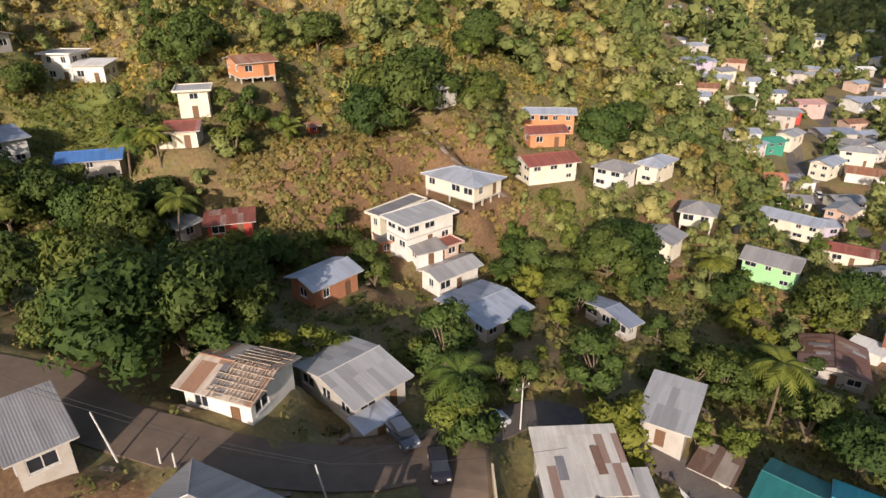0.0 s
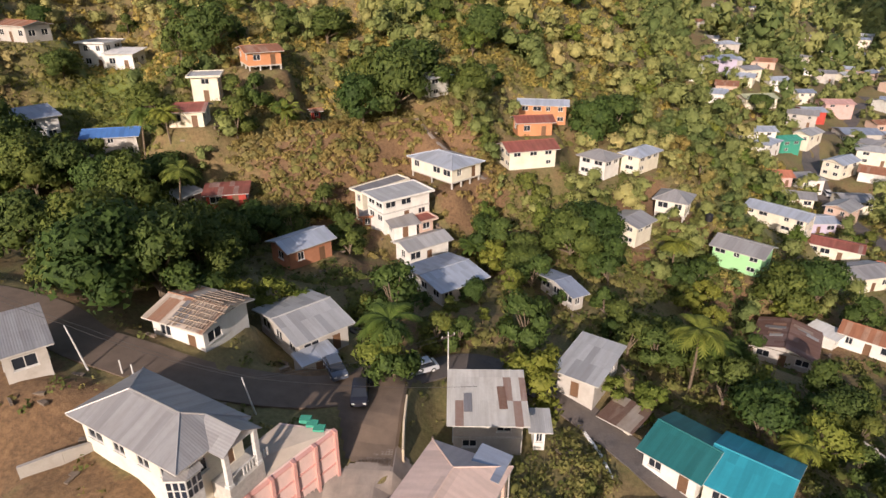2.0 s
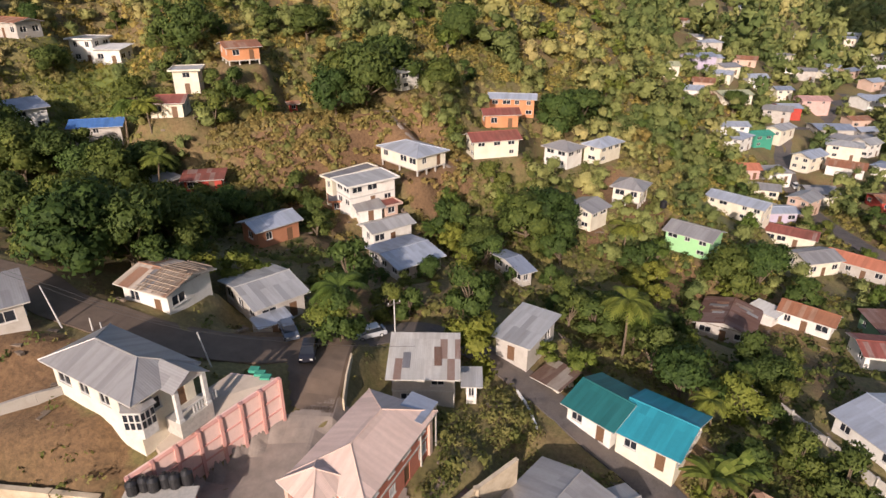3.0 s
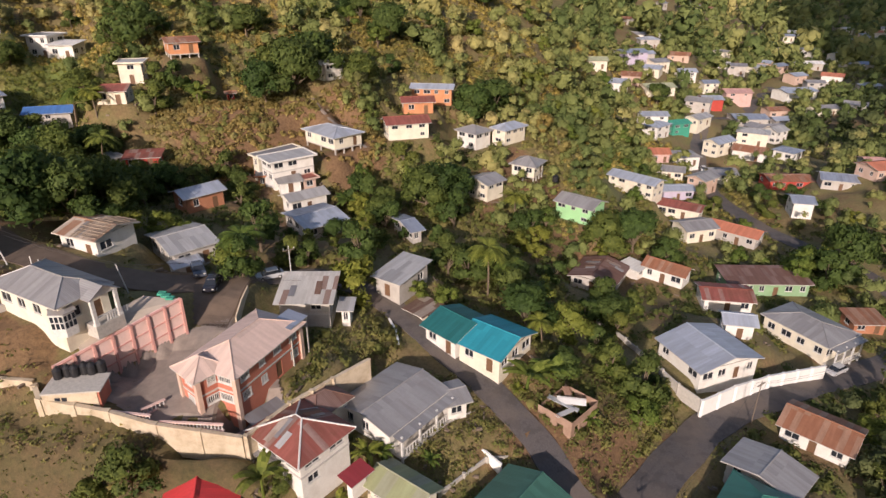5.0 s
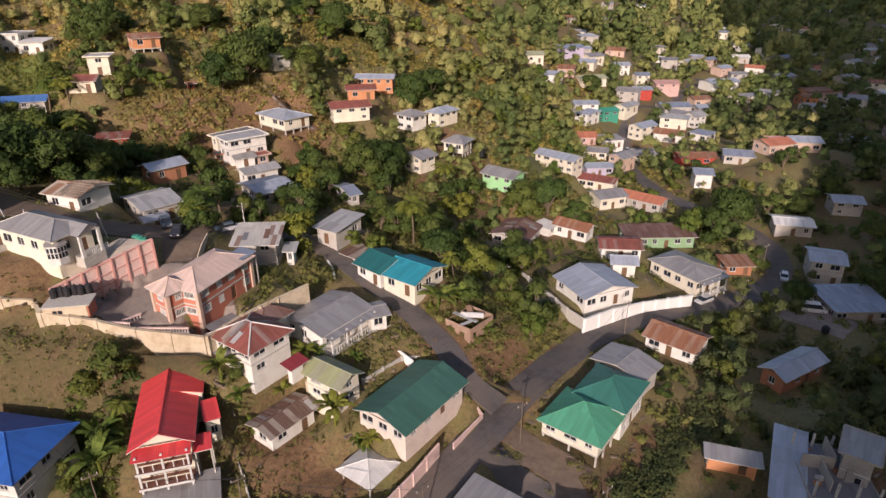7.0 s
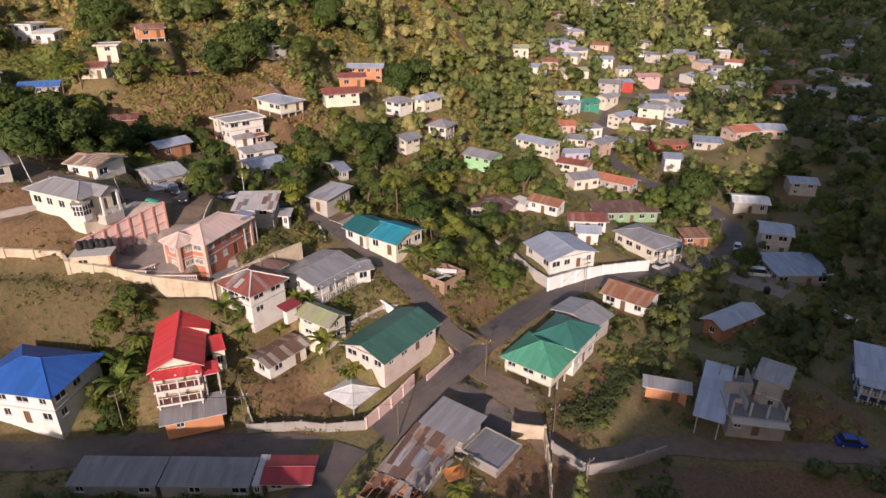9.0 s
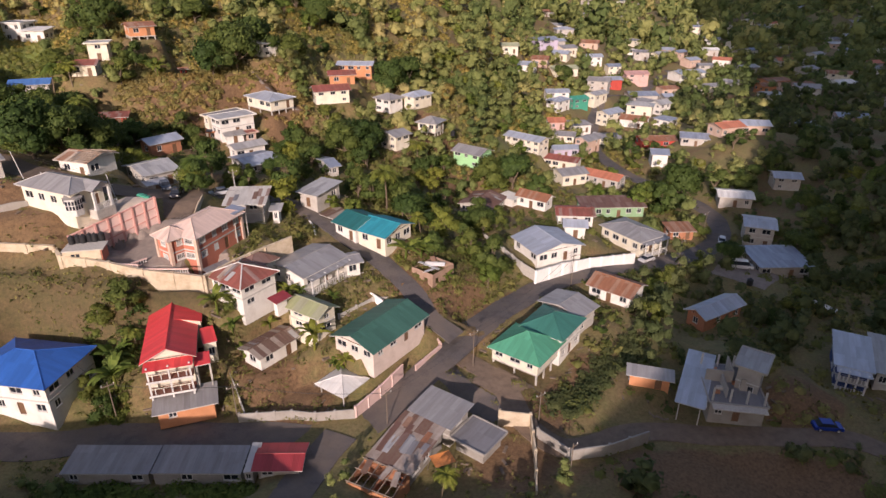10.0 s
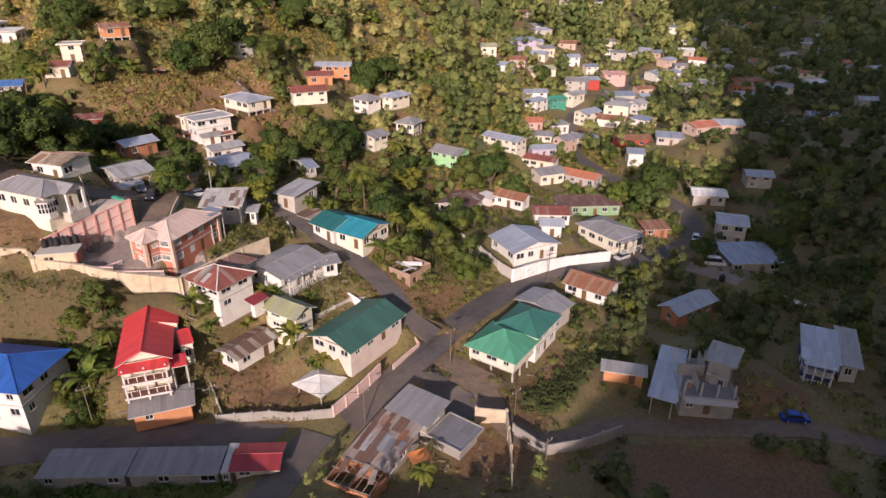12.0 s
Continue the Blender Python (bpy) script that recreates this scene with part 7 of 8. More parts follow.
def pink_terrace():
    """Raised terrace held by a pink panelled wall, whose top falls towards its lower end."""
    base, za, zc = 11.0, 18.0, 20.4
    a, c = Vector((-10.2, 21.5)), Vector((-0.4, 33.0))
    o = Vector((a.x, a.y, base))
    root = thing("terrace", "raised concrete terrace with tall pink panelled wall", "terrace", Matrix.Translation(o))
    d = (c - a).normalized()
    n = Vector((d.y, -d.x))
    length, k = (c - a).length, 7

    def top(s):
        return za + (zc - za) * s / length
    p, q = a + d * 3.2, Vector((-5.6, 33.6))
    b = Build()
    b.prism([(p.x, p.y, top(3.2) - 0.12), (c.x, c.y, zc - 0.12), (q.x, q.y, zc - 0.12), (-9.2, 28.2, zc - 0.7), (*(p - n * 1.6), top(3.2) + 0.1)], (0, 0, -6.0))
    part("slab", b.mesh("slab", M_TERRACE), root, Matrix.Translation(-o))
    b = Build()
    b.prism([(c.x, c.y, zc - 0.15), (c.x + 0.1, c.y + 0.25, zc - 0.15), (q.x, q.y + 0.25, zc - 0.15), (q.x, q.y, zc - 0.15)], (0, 0, -6.0))
    part("end_wall", b.mesh("end_wall", M_PINKPANEL), root, Matrix.Translation(-o))
    b = Build()
    b.prism([(*(a - n * 0.25), za - 0.05), (*(c - n * 0.25), zc - 0.05), (*(c - n * 0.45), zc - 0.05), (*(a - n * 0.45), za - 0.05)], (0, 0, -7.0))
    part("backing", b.mesh("backing", M_PINKPANEL), root, Matrix.Translation(-o))
    for i in range(k):
        s0, s1 = length * i / k + 0.14, length * (i + 1) / k - 0.14
        p, q = a + d * s0, a + d * s1
        for lo, hi in ((7.0, 3.55), (3.4, 1.9), (1.75, 0.12)):
            b = Build()
            pts = [(*(p + n * 0.10), top(s0) - hi), (*(q + n * 0.10), top(s1) - hi), (*(q - n * 0.2), top(s1) - hi), (*(p - n * 0.2), top(s0) - hi)]
            b.prism(pts, (0, 0, hi - lo))
            part("wall_panel", b.mesh("wall_panel", M_PINKPANEL), root, Matrix.Translation(-o))
    for i in range(k + 1):
        s = length * i / k
        p = a + d * s
        b = Build()
        b.prism([(*(p - d * 0.15 + n * 0.34), top(s) + 0.12), (*(p + d * 0.15 + n * 0.34), top(s) + 0.12), (*(p + d * 0.15 - n * 0.2), top(s) + 0.12), (*(p - d * 0.15 - n * 0.2), top(s) + 0.12)], (0, 0, -7.2))
        part("rib", b.mesh("rib", M_PINKRIB), root, Matrix.Translation(-o))
    for drop in (3.4, 1.75, 0.0):
        b = Build()
        b.prism([(*(a + n * 0.22), za - drop), (*(c + n * 0.22), zc - drop), (*(c - n * 0.18), zc - drop), (*(a - n * 0.18), za - drop)], (0, 0, -0.15))
        part("band", b.mesh("band", M_PINKRIB), root, Matrix.Translation(-o))
    # stacked green sheets at the outer corner
    for i in range(3):
        b = Build()
        g = c - n * (1.2 + 0.9 * i) - d * (0.7 + 0.1 * i)
        b.box(g.x - 0.5, g.y - 0.4, zc - 0.12, g.x + 0.5, g.y + 0.4, zc + 0.1 + 0.05 * i)
        tagged(new("crate", b.mesh("crate", WALL["teal2"])), "low green plastic crate on the terrace", "crate", "green crates")
    return root


pink_terrace()


def tank_block():
    root = thing("pump_house", "small flat-roofed white block below the pink wall", "outbuilding", pose(-7.4, 20.2, 12.5, 0, 0, 9))
    b = Build()
    b.box(-2.8, -1.5, -2.0, 2.8, 1.5, 4.1)
    part("wall", b.mesh("wall", M_CREAMWALL), root)
    b = Build()
    b.box(-2.9, -1.62, 4.1, 3.3, 1.7, 4.28)
    part("roof_slab", b.mesh("roof_slab", M_POST), root)
    for x in (-1.6, -0.9):
        b = Build()
        b.box(x, -1.53, 3.1, x + 0.55, -1.47, 3.6)
        part("window", b.mesh("window", M_GLASS), root)
    b = Build()
    b.box(2.8, -1.4, -0.5, 3.0, 1.4, 4.1)
    part("side_wall", b.mesh("side_wall", WALL["orange"]), root)
    b = Build()
    b.prism([(-2.6, 1.6, 4.15), (1.9, 1.6, 4.15), (2.2, 3.2, 4.15), (-2.2, 2.2, 4.15)], (0, 0, -4.5))
    part("tank_platform", b.mesh("tank_platform", M_POST), root)


tank_block()


def water_tank(x, y, z, r=0.85, h=1.7):
    root = thing("water_tank", "black plastic water tank with domed lid", "tank", pose(x, y, z), "water tanks")
    b = Build()
    rings = [(h * (i + f) / 5, r * g) for i in range(5) for f, g in ((0.0, 1.0), (0.8, 1.0), (0.9, 0.95), (0.98, 0.95))]
    b.v = [(q * math.cos(6.2832 * j / 16), q * math.sin(6.2832 * j / 16), z_) for z_, q in rings for j in range(16)]
    b.f = [(a * 16 + j, a * 16 + (j + 1) % 16, a * 16 + 16 + (j + 1) % 16, a * 16 + 16 + j) for a in range(len(rings) - 1) for j in range(16)]
    b.uv = [(0, 0)] * (4 * len(b.f))
    part("barrel", b.mesh("barrel", M_TANK), root)
    b = Build()
    b.bar((0, 0, h), (0, 0, h + 0.25), r * 0.98, 16, r * 0.45)
    b.bar((0, 0, h + 0.25), (0, 0, h + 0.38), r * 0.28, 12)
    part("lid", b.mesh("lid", M_TANK), root)


for i in range(6):
    u = i / 5
    water_tank(-9.7 + 4.1 * u, 21.2 + 1.3 * u + 0.25 * (i % 2), 16.65 + 0.004 * i, 0.52, 1.25)
for x, y, z in ((37.5, 128.8, 17.0), (56.4, 107.8, 11.4), (119.5, 46.5, -6.4)):
    water_tank(x, y, z, 0.7, 1.3)

wall_run("boundary_wall", "tall white roadside wall with panels", [(70.6, 40.9, 0.5), (77.0, 45.0, 0.2), (84.0, 49.2, -0.8), (90.0, 52.0, -1.6), (96.0, 54.6, -2.3)], 2.6, 0.25, M_WHITEWALL, 3.0, 0.08, 2.0)
wall_run("fence", "grey block fence beside the white bungalow", [(58.5, 59.5, 2.6), (61.1, 57.3, 2.2), (65.0, 50.3, 1.6), (68.1, 44.2, 1.0), (70.5, 41.2, 0.6)], 1.3, 0.18, M_POST, 2.4)
wall_run("boundary_wall", "low grey garden wall along the street", [(20.5, -0.3, -0.9), (28.0, 0.2, -0.9), (31.5, -0.4, -0.9), (37.2, 0.0, -0.7)], 0.8, 0.18, WALL["concrete"], 2.2)
wall_run("boundary_wall", "pale pinkish panel wall along the street", [(37.3, 0.2, -0.5), (40.6, 4.6, -0.3), (44.0, 9.6, 0.2)], 1.5, 0.2, M_PINKPANEL, 2.2, 0.08)
wall_run("boundary_wall", "low pale pink wall before the green-roofed house", [(46.0, 10.6, -0.9), (50.4, 16.4, -0.7), (49.0, 18.8, 0.2)], 1.5, 0.22, M_PINKPANEL, 0, 0.1)
# Darker concrete than M_POST, to stand for shade under the trees.
wall_run("boundary_wall", "concrete wall along the dirt lane, greyed for tree shade", [(63.9, -2.4, -2.9), (67.9, -6.8, -3.0), (73.5, -6.0, -2.9), (80.0, -3.3, -3.0)], 1.8, 0.22, WALL["concrete"], 3.0)
wall_run("retaining_wall", "curved pale concrete wall beside the lane", [(20.9, 50.2, 10.6), (24.0, 46.4, 10.2), (25.4, 43.5, 9.9), (26.2, 40.2, 9.6)], 1.0, 0.22, M_WHITEWALL, 0, 0.06)
wall_run("retaining_wall", "straight pale concrete wall beside the lane", [(22.6, 53.0, 10.6), (27.0, 48.6, 10.0)], 1.0, 0.22, M_CREAMWALL)
wall_run("fence", "low red and white garden fence", [(20.6, 39.6, 10.4), (26.0, 39.2, 9.4)], 0.9, 0.15, WALL["pink"], 1.2)
wall_run("boundary_wall", "pale concrete wall beside the car yard", [(4.9, 42.0, 17.6), (5.0, 38.6, 17.1), (5.3, 35.4, 16.4)], 1.4, 0.2, M_CREAMWALL)
wall_run("boundary_wall", "cream wall end at the lane", [(34.6, 25.2, 5.8), (38.2, 24.6, 5.0), (40.2, 23.0, 4.4)], 2.0, 0.25, M_WHITEWALL)
wall_run("boundary_wall", "broken cream wall around the dirt yard", [(58.6, 0.4, -1.8), (63.2, 0.0, -2.2), (62.8, -7.0, -2.6), (61.8, -14.0, -3.0)], 1.6, 0.22, M_CREAMWALL, 3.2)
wall_run("boundary_wall", "crumbling low wall on the earth yard", [(-24.2, 25.8, 21.5), (-21.6, 27.6, 21.7), (-19.5, 29.4, 21.4)], 0.7, 0.3, WALL["concrete"])
wall_run("fence", "low pale block fence beside the red house", [(15.6, 10.4, 1.4), (18.6, 5.0, 0.2), (21.0, 0.6, -1.2)], 0.7, 0.12, M_POST, 2.0)


wall_run("retaining_wall", "stained concrete retaining wall below the grey-roofed house", [(24.6, 20.6, 6.6), (27.6, 22.8, 6.7), (32.2, 26.4, 6.8), (37.0, 30.0, 6.6)], 2.0, 0.25, M_POST, 3.0)
wall_run("retaining_wall", "low block wall between the near gardens", [(25.2, 17.2, 5.0), (31.6, 22.0, 5.2), (35.4, 24.6, 5.4)], 1.2, 0.2, M_CREAMWALL, 2.6)
wall_run("boundary_wall", "stained garden wall beside the green-roofed house", [(33.0, 18.6, 4.2), (38.4, 24.0, 4.4), (43.6, 25.4, 3.8)], 1.4, 0.2, M_POST, 2.8)


def ruin():
    root = thing("ruined_house", "roofless concrete shell with collapsed roofing sheets", "ruin", pose(49.2, 31.8, 3.4, 0, 0, 48))
    inner = M_POST
    b = Build()
    L, W, H = 3.0, 2.6, 3.4
    for side in range(4):
        length, depth = (2 * L, W) if side % 2 == 0 else (2 * W, L)
        an = radians(side * 90)

        def at(x, d, z, an=an, length=length, depth=depth):
            px, py = x - length / 2, -depth + d
            return (px * math.cos(an) - py * math.sin(an), px * math.sin(an) + py * math.cos(an), z)
        holes = [(0.8, 1.8, 1.1, 2.3), (length - 2.2, length - 1.2, 0.0 if side == 0 else 1.1, 2.2)]
        pierced_side(b, length, -2.0, H - 0.3 * (side == 2), holes, at)
    part("wall", b.mesh("wall", WALL["ruin"], weld=0.001), root)
    b = Build()
    b.box(-L + 0.1, -W + 0.1, -0.3, L - 0.1, W - 0.1, 0.0)
    part("floor_slab", b.mesh("floor_slab", inner), root)
    for x, y, w, d, rx, ry, rz, z in ((-0.6, 0.4, 1.2, 4.2, 8, 14, 20, 3.3), (0.4, -0.2, 1.1, 3.8, -6, -18, 32, 3.5), (1.2, 0.8, 1.0, 3.0, 12, 6, -35, 3.3), (-1.8, -0.8, 0.9, 2.8, -10, 10, 70, 3.2)):
        b = Build()
        b.prism([(-w / 2, -d / 2, 0), (w / 2, -d / 2, 0), (w / 2, d / 2, 0.25), (-w / 2, d / 2, 0.25)], (0, 0, -0.04), [(0, 0), (w, 0), (w, d), (0, d)])
        part("fallen_sheet", b.mesh("fallen_sheet", ROOF["whitesheet" if x < 1 else "rust"]), root, pose(x, y, z, rx, ry, rz))


ruin()


def open_shed():
    """Low orange walls with the roof gone: clay-block inside, rafters left on top."""
    root = thing("roofless_shed", "low orange shed with open rafters and clay-block inside", "shed", pose(41.4, -12.8, -4.0, 0, 0, -27))
    L, W, H = 3.4, 2.2, 2.5
    for name, off, mat in (("outer_wall", 0.0, WALL["orange2"]), ("inner_wall", 0.21, WALL["brick"])):
        b = Build()
        for side in range(4):
            length, depth = (2 * (L - off), W - off) if side % 2 == 0 else (2 * (W - off), L - off)
            an = radians(side * 90)

            def at(x, d, z, an=an, length=length, depth=depth):
                px, py = x - length / 2, -depth + d
                return (px * math.cos(an) - py * math.sin(an), px * math.sin(an) + py * math.cos(an), z)
            pierced_side(b, length, -0.6, H - off * 0.15, [(0.9 - off, 2.0 - off, 1.0, 2.0)] if side % 2 == 0 else [], at)
        part(name, b.mesh(name, mat, weld=0.001), root)
    b = Build()
    b.box(-L + 0.2, -W + 0.2, -0.4, L - 0.2, W - 0.2, 0.05)
    part("floor_slab", b.mesh("floor_slab", M_DECK), root)
    b = Build()
    b.box(-0.1, -W + 0.42, 0.05, 0.1, W - 0.42, H - 0.5)
    part("cross_wall", b.mesh("cross_wall", WALL["brick"]), root)
    rng = random.Random(5)
    for i in range(7):
        x = -L + 0.15 + (2 * L - 0.3) * i / 6
        b = Build()
        b.bar((x, -W - 0.2, H + 0.06), (x + rng.uniform(-0.2, 0.2), W + 0.2, H + 0.3), 0.06, 4)
        part("rafter", b.mesh("rafter", M_BATTEN), root)
    for y in (-W + 0.1, 0.2, W - 0.1):
        b = Build()
        b.bar((-L - 0.2, y, H + 0.14 + (y + W) * 0.05), (L + 0.2, y, H + 0.14 + (y + W) * 0.05), 0.06, 4)
        part("batten", b.mesh("batten", M_BATTEN), root)
    for i, (x, y, turn) in enumerate(((-2.2, 0.9, 6), (0.6, 1.0, -8), (2.3, 0.6, 12))):
        b = Build()
        b.prism([(-0.42, -1.2, 0), (0.42, -1.2, 0), (0.42, 1.2, 0.1), (-0.42, 1.2, 0.1)], (0, 0, -0.025), [(0, 0), (0.85, 0), (0.85, 2.4), (0, 2.4)])
        part("sheet", b.mesh("sheet", ROOF["rustpatch"]), root, pose(x, y, H + 0.36, 2, 0, turn))


open_shed()


def upper_floor_clutter():
    """Unroofed rooms on the concrete house: low block partitions, columns with bare rods and a balcony slab."""
    root = thing("unfinished_floor", "unroofed grey block partitions and columns on a concrete house", "building", pose(95.7, 5.4, -0.8, 0, 0, -12))
    for x0, y0, x1, y1, h in ((-3.9, 0.4, 0.2, 0.6, 1.3), (0.0, 0.62, 0.2, 4.4, 1.5), (-1.6, -3.6, -1.4, 0.38, 0.9), (0.9, -1.4, 3.6, -1.2, 1.2), (2.4, -1.18, 2.6, 2.6, 0.8)):
        b = Build()
        b.box(x0, y0, -0.85, x1, y1, h)
        part("partition", b.mesh("partition", WALL["concrete"]), root)
    for x in (-3.7, -1.2, 1.2, 3.7):
        for y in (-4.6, 4.6):
            b = Build()
            b.box(x - 0.13, y - 0.13, -0.85, x + 0.13, y + 0.13, 1.5)
            col = part("column", b.mesh("column", M_POST), root)
            b = Build()
            b.bar((x, y, 1.5), (x + 0.03, y, 2.1), 0.03, 4)
            part("rod", b.mesh("rod", M_WOODPOLE), col)
    b = Build()
    b.box(-3.9, -6.6, -1.1, 3.9, -5.2, -0.9)
    part("balcony_slab", b.mesh("balcony_slab", M_POST), root)
    rng = random.Random(8)
    for i in range(9):
        b = Build()
        x, y, q = rng.uniform(-3.4, 3.4), rng.uniform(-4.0, 4.0), rng.uniform(0.25, 0.6)
        b.box(x, y, -0.82, x + q * 1.6, y + q, -0.82 + q * 0.8)
        part("block_stack", b.mesh("block_stack", rng.choice((M_POST, M_RUBBLE, WALL["brick"]))), root)


upper_floor_clutter()


# ---- poles and wires ----
def utility_pole(x, y, tall, mat, arm=True, label="weathered utility pole with crossarm and wires", lean=0.0):
    z = float(ground(x, y)[0])
    root = thing("utility_pole", label, "pole", pose(x, y, z, 0, lean, 35), "utility poles")
    b = Build()
    b.bar((0, 0, -1.0), (0, 0, tall), 0.10, 8, 0.06)
    part("pole", b.mesh("pole", mat), root)
    if arm:
        b = Build()
        b.box(-0.9, -0.06, tall - 0.7, 0.9, 0.06, tall - 0.55)
        part("crossarm", b.mesh("crossarm", M_WOODPOLE), root)
        for s in (-0.8, 0, 0.8):
            b = Build()
            b.bar((s, 0, tall - 0.55), (s, 0, tall - 0.3), 0.05, 6)
            part("insulator", b.mesh("insulator", M_FRAME), root)
    return Vector((x, y, z + tall - 0.4))


TOPS = [utility_pole(*q) for q in ((-44, 43.5, 6.5, M_FRAME), (-24.8, 37.0, 5.2, M_FRAME, False, "leaning white lamp pole beside the road", -9), (-8.4, 35.6, 4.8, M_FRAME, False, "leaning white lamp pole beside the road", -9), (8.6, 50.6, 6.0, M_FRAME))]
LOW = [utility_pole(*q) for q in ((2.5, 0.4, 7.0, M_WOODPOLE), (20.0, 0.2, 6.5, M_WOODPOLE), (42.0, -1.2, 6.0, M_WOODPOLE), (55.6, 13.0, 7.4, M_WOODPOLE), (78.0, 40.2, 7.6, M_WOODPOLE), (107.0, 55.8, 7.0, M_WOODPOLE), (121.5, 76.0, 7.0, M_WOODPOLE))]
SIDE = [utility_pole(64.6, 0.6, 6.0, M_WOODPOLE), utility_pole(67.2, -9.6, 5.0, M_WOODPOLE)]
utility_pole(-21.6, 37.2, 1.6, M_FRAME, False, "short white concrete post beside the road")
utility_pole(-20.4, 37.0, 1.6, M_FRAME, False, "short white concrete post beside the road")


def wire(a, c, sag):
    b = Build()
    last = None
    for i in range(13):
        t = i / 12
        p = a.lerp(c, t) - Vector((0, 0, sag * 4 * t * (1 - t)))
        if last is not None:
            b.bar(last, p, 0.018, 4)
        last = p
    root = thing("overhead_wire", "thin dark overhead power wire between poles", "wire", Matrix.Identity(4), "overhead wires")
    part("cable", b.mesh("cable", M_WIRE, weld=0.002), root)


for line in (TOPS, LOW):
    for a, c in zip(line, line[1:]):
        for off in (-0.7, 0.7):
            wire(a + Vector((off, 0, 0)), c + Vector((off, 0, 0)), (c - a).length * 0.03)
wire(LOW[3], SIDE[0], 0.5)
wire(SIDE[0], SIDE[1], 0.4)
wire(TOPS[2], Vector((12, 44, 17.5)), 0.5)
wire(LOW[0], Vector((-6, 6, 5.0)), 0.3)


# ---- vehicles ----
def vehicle(x, y, turn, colour, label, kind="car"):
    z = float(ground(x, y)[0]) + 0.12
    van = kind == "van"
    l, w, h = (4.9, 1.9, 2.0) if van else (4.2, 1.72, 1.42)
    root = thing(kind, label, kind, pose(x, y, z, 0, 0, turn))
    paint = plain_mat(kind + "_paint", colour, 0.25, 0.1, 1.5, 0.1)
    bm = bmesh.new()
    sill = 0.25
    prof = [(-l / 2, sill), (-l / 2, 0.75), (-l / 2 + 0.25, 0.86), (-l * 0.18, 0.92), (l / 2 - 0.5, 0.92), (l / 2 - 0.05, 0.82), (l / 2, sill)]
    if van:
        prof = [(-l / 2, sill), (-l / 2, 0.9), (-l / 2 + 0.7, 1.1), (l / 2 - 0.1, 1.1), (l / 2, 0.9), (l / 2, sill)]
    rows = [[bm.verts.new((px, s * w / 2, pz)) for px, pz in prof] for s in (-1, 1)]
    n = len(prof)
    bm.faces.new(rows[0])
    bm.faces.new(rows[1][::-1])
    for i in range(n):
        j = (i + 1) % n
        bm.faces.new((rows[0][j], rows[0][i], rows[1][i], rows[1][j]))
    bmesh.ops.bevel(bm, geom=bm.edges[:], offset=0.06, segments=2, affect="EDGES")
    me = bpy.data.meshes.new("body")
    bm.to_mesh(me)
    bm.free()
    me.materials.append(paint)
    part("body", me, root)
    b = Build()
    x0, x1, t0, t1 = (-l * 0.30, l * 0.40, -l * 0.12, l * 0.27) if not van else (-l * 0.36, l * 0.47, -l * 0.22, l * 0.45)
    low, top = (0.90, h) if not van else (1.08, h)
    q = w / 2 - 0.08
    q2 = q - 0.14
    lo = [(x0, -q, low), (x1, -q, low), (x1, q, low), (x0, q, low)]
    hi = [(t0, -q2, top), (t1, -q2, top), (t1, q2, top), (t0, q2, top)]
    for i in range(4):
        j = (i + 1) % 4
        b.quad([lo[i], lo[j], hi[j], hi[i]])
    part("cabin_glass", b.mesh("cabin_glass", M_GLASS, weld=0.001), root)
    b = Build()
    b.prism([(t0 - 0.05, -q2 - 0.03, top + 0.04), (t1 + 0.05, -q2 - 0.03, top + 0.04), (t1 + 0.05, q2 + 0.03, top + 0.04), (t0 - 0.05, q2 + 0.03, top + 0.04)], (0, 0, -0.06))
    part("roof_panel", b.mesh("roof_panel", paint), root)
    for sx in (-1, 1):
        for sy in (-1, 1):
            b = Build()
            b.bar((sx * l * 0.31, sy * (w / 2 - 0.2), 0.31), (sx * l * 0.31, sy * (w / 2 + 0.01), 0.31), 0.31, 14)
            wheel = part("wheel", b.mesh("wheel", M_RUBBER), root)
            b = Build()
            b.bar((sx * l * 0.31, sy * (w / 2), 0.31), (sx * l * 0.31, sy * (w / 2 + 0.03), 0.31), 0.18, 10)
            part("rim", b.mesh("rim", M_FRAME), wheel)
    for s in (-1, 1):
        b = Build()
        b.box(-l / 2 - 0.02, s * w * 0.33 - 0.15, 0.6, -l / 2 + 0.03, s * w * 0.33 + 0.15, 0.76)
        part("headlight", b.mesh("headlight", M_LAMP), root)


vehicle(0.2, 41.4, 97, (0.03, 0.03, 0.04), "dark parked car on the concrete yard")
vehicle(-3.2, 45.0, 120, (0.10, 0.12, 0.16), "dark grey parked car beside a house")
vehicle(5.4, 50.2, 30, (0.55, 0.57, 0.60), "silver parked car under the palm")
vehicle(124.5, 71.5, 65, (0.75, 0.75, 0.74), "white car on the valley street")
vehicle(121.4, 54.4, 165, (0.70, 0.70, 0.69), "white delivery van parked in a yard", "van")
vehicle(108.0, -1.2, 172, (0.02, 0.05, 0.30), "dark blue parked car on the dirt lane")
vehicle(100.0, 57.6, 30, (0.6, 0.6, 0.6), "pale car parked beside the wall")
vehicle(120.0, 184.0, 78, (0.72, 0.72, 0.72), "white car on the far street")


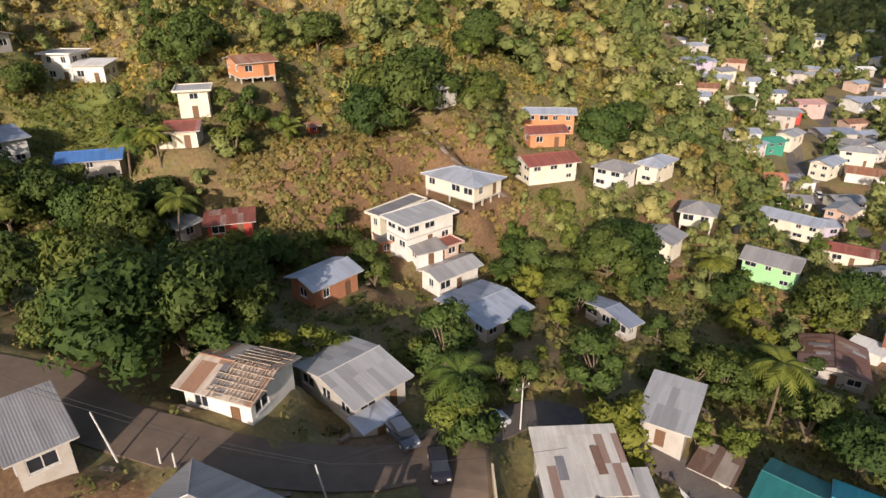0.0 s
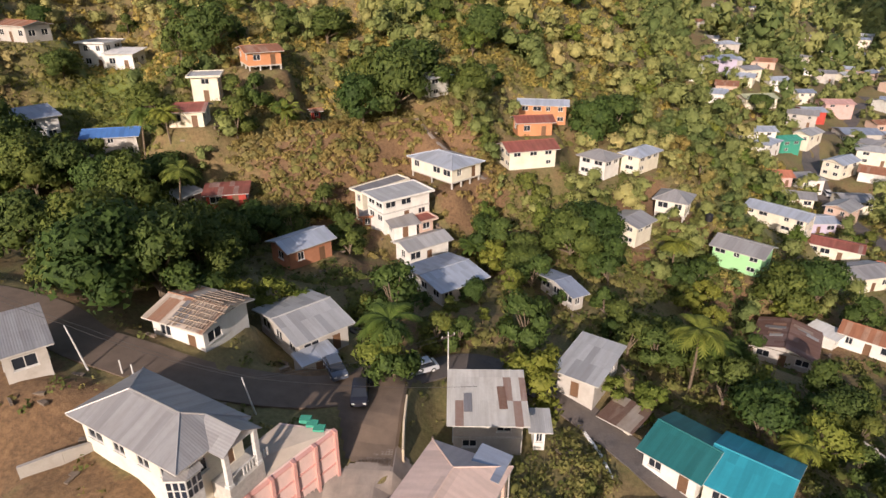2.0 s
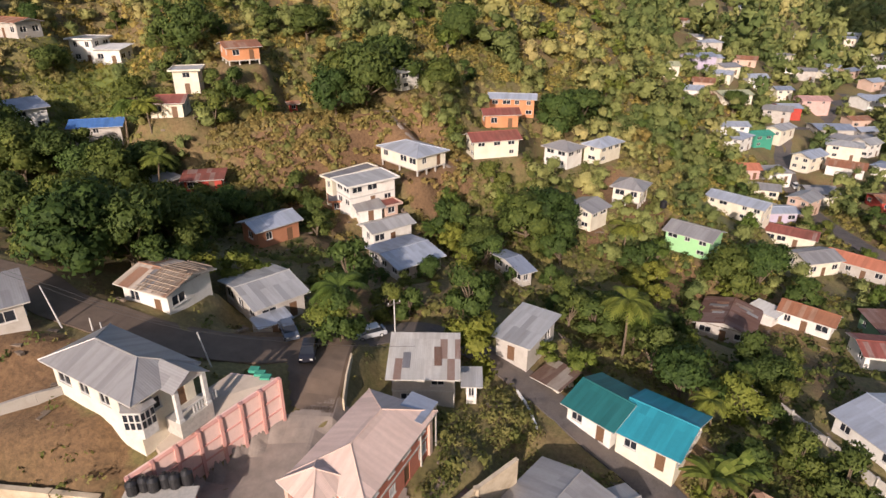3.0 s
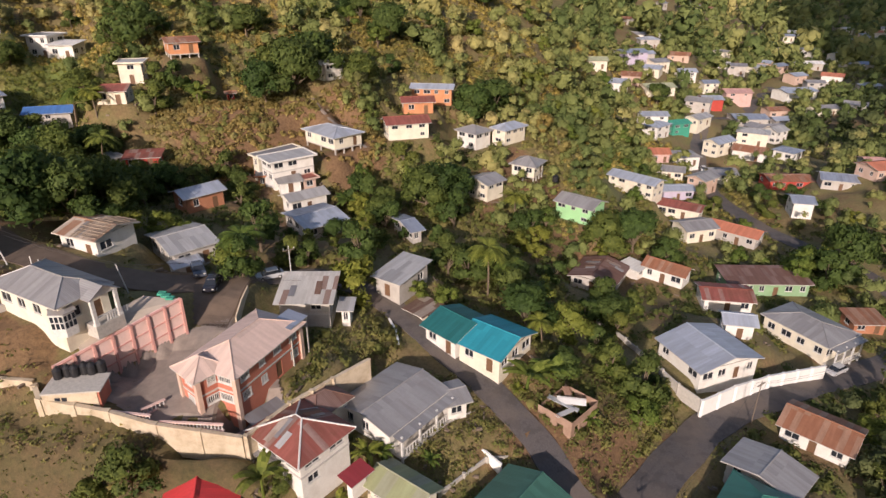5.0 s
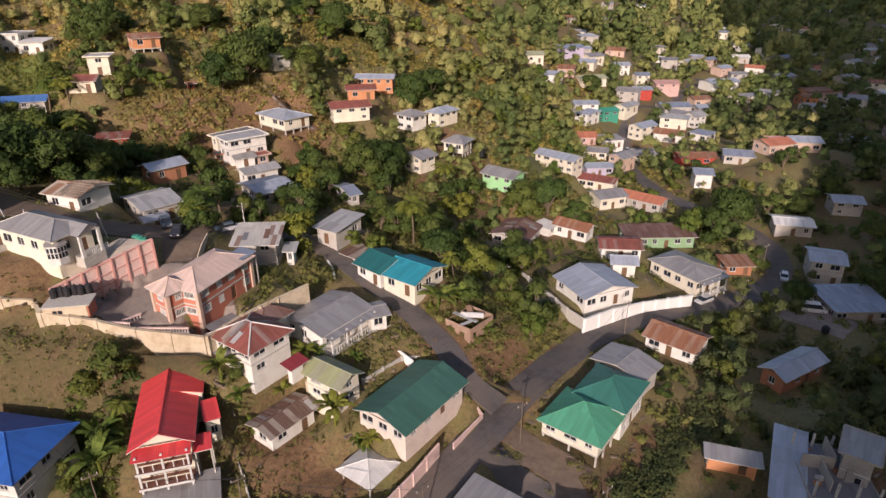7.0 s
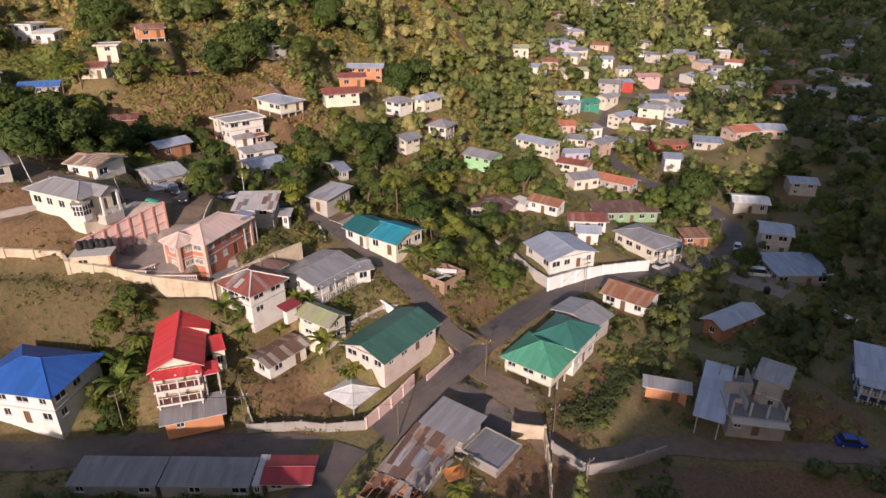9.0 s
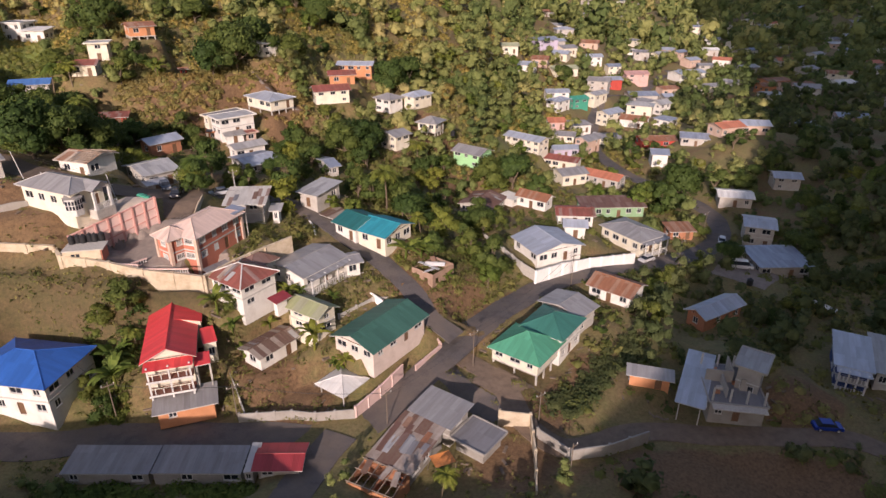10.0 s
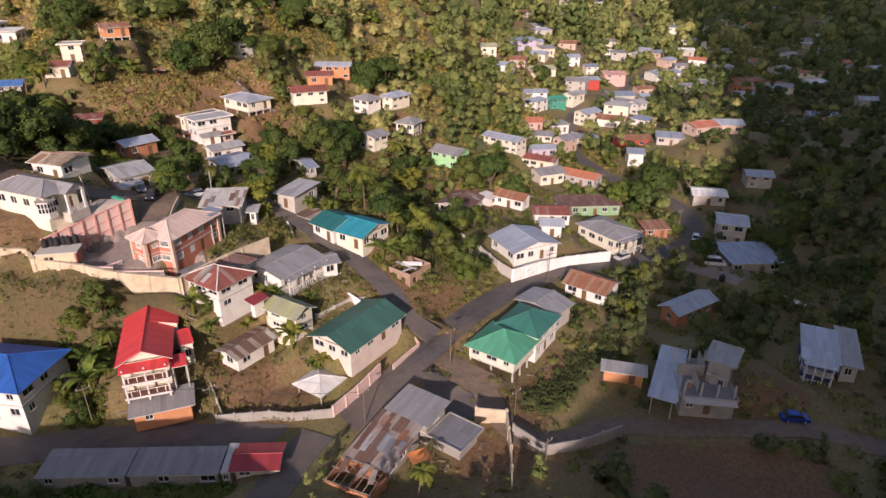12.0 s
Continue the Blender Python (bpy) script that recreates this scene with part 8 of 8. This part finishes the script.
def boat_like_sheet():
    root = thing("metal_sheet", "long pale metal sheet lying in the undergrowth", "sheet", pose(128.2, 35.6, float(ground(128.2, 35.6)[0]) + 1.6, 0, 6, -50))
    b = Build()
    b.prism([(-3.6, -0.7, 0), (3.6, -0.9, 0.1), (3.6, 0.8, 0.1), (-3.6, 0.6, 0)], (0, 0, -0.08))
    part("sheet", b.mesh("sheet", ROOF["whitesheet"]), root)
    for x in (-2.8, 0, 2.8):
        b = Build()
        b.bar((x, 0, -2.4), (x, 0, -0.05), 0.06)
        part("prop", b.mesh("prop", M_WOODPOLE), root)


boat_like_sheet()


# ---- yards of concrete ----
def yard(label, pts, mat, cell=0.3):
    """A paved yard that follows the ground, laid in small squares."""
    pts = np.array(pts, float)
    lo, hi = pts.min(0), pts.max(0)
    nx_, ny_ = int((hi[0] - lo[0]) / cell) + 1, int((hi[1] - lo[1]) / cell) + 1
    gx, gy = np.meshgrid(lo[0] + np.arange(nx_ + 1) * cell, lo[1] + np.arange(ny_ + 1) * cell)
    i0, j0 = np.searchsorted(GX, gx.ravel()) - 1, np.searchsorted(GY, gy.ravel()) - 1
    fx, fy = (gx.ravel() - GX[i0]) / (GX[i0 + 1] - GX[i0]), (gy.ravel() - GY[j0]) / (GY[j0 + 1] - GY[j0])
    grid = zz.reshape(ny, nx)
    z = (grid[j0, i0] * (1 - fx) + grid[j0, i0 + 1] * fx) * (1 - fy) + (grid[j0 + 1, i0] * (1 - fx) + grid[j0 + 1, i0 + 1] * fx) * fy + 0.16
    cx, cy = gx[:-1, :-1] + cell / 2, gy[:-1, :-1] + cell / 2
    inside = np.zeros(cx.shape, bool)
    for (xa, ya), (xb, yb) in zip(pts, np.roll(pts, -1, 0)):
        cross = (ya > cy) != (yb > cy)
        inside ^= cross & (cx < (xb - xa) * (cy - ya) / (yb - ya + 1e-9) + xa)
    ids = np.arange((nx_ + 1) * (ny_ + 1)).reshape(ny_ + 1, nx_ + 1)
    faces = [(int(ids[j, i]), int(ids[j, i + 1]), int(ids[j + 1, i + 1]), int(ids[j + 1, i])) for j, i in zip(*np.nonzero(inside))]
    me = mesh_from("pavement", np.c_[gx.ravel(), gy.ravel(), z].tolist(), faces, [mat])
    bm = bmesh.new()
    bm.from_mesh(me)
    bmesh.ops.delete(bm, geom=[v for v in bm.verts if not v.link_faces], context="VERTS")
    bm.to_mesh(me)
    bm.free()
    tagged(new("pavement", me), label, "pavement", kind="structure")


yard("dusty concrete courtyard", [(-4.6, 20.5), (3.0, 18.6), (11.0, 18.2), (14.5, 23.5), (10.5, 33.0), (5.0, 36.5), (0.4, 34.0), (-8.0, 23.5)], M_YARD, 0.3)
# Brown dusty surface instead of plain concrete; its dark tone includes the trees' shade.
yard("dirty brown parking yard with tree shade in its colour", [(0.0, 34.5), (4.6, 34), (4.6, 42), (6, 53), (-1, 47), (-2.5, 42)], M_DUSTY)
yard("concrete forecourt of the green-roofed house", [(54.5, 9.5), (60, 6), (65.5, 9.0), (60, 13.2)], M_DIRT)
# Asphalt laid where a cast shadow lies; its dark tone also stands for it.
yard("asphalt forecourt at the road junction, dark also for shade", [(49.0, 8.5), (52.5, 12.8), (54.4, 9.4), (59.0, 6.2), (61.0, 2.0), (57.5, 1.0), (54.5, 3.2)], M_ASPHALT)
yard("grey yard beside the valley street", [(113, 52), (122, 44.5), (129, 50), (119, 59)], M_YARD)


def tarpaulin(x, y, z, turn):
    root = thing("tarpaulin", "sagging orange tarpaulin stretched on poles", "tarpaulin", pose(x, y, z, 4, 3, turn))
    n, w, d = 8, 3.0, 2.2
    v = [(w * (i / n - 0.5), d * (j / n - 0.5), -0.25 * math.sin(math.pi * i / n) * math.sin(math.pi * j / n)) for j in range(n + 1) for i in range(n + 1)]
    v += [(a, b_, c - 0.02) for a, b_, c in v]
    k = (n + 1) ** 2
    f = []
    for j in range(n):
        for i in range(n):
            q = [j * (n + 1) + i, j * (n + 1) + i + 1, (j + 1) * (n + 1) + i + 1, (j + 1) * (n + 1) + i]
            f += [tuple(q), tuple(e + k for e in q[::-1])]
    part("sheet", mesh_from("sheet", v, f, [plain_mat("orange_tarpaulin", (0.75, 0.27, 0.07), 0.6)]), root)
    for sx in (-1, 1):
        for sy in (-1, 1):
            b = Build()
            b.bar((sx * w / 2, sy * d / 2, -2.6), (sx * w / 2, sy * d / 2, 0.05), 0.05)
            part("pole", b.mesh("pole", M_WOODPOLE), root)


tarpaulin(49.8, -9.5, -1.5, 25)
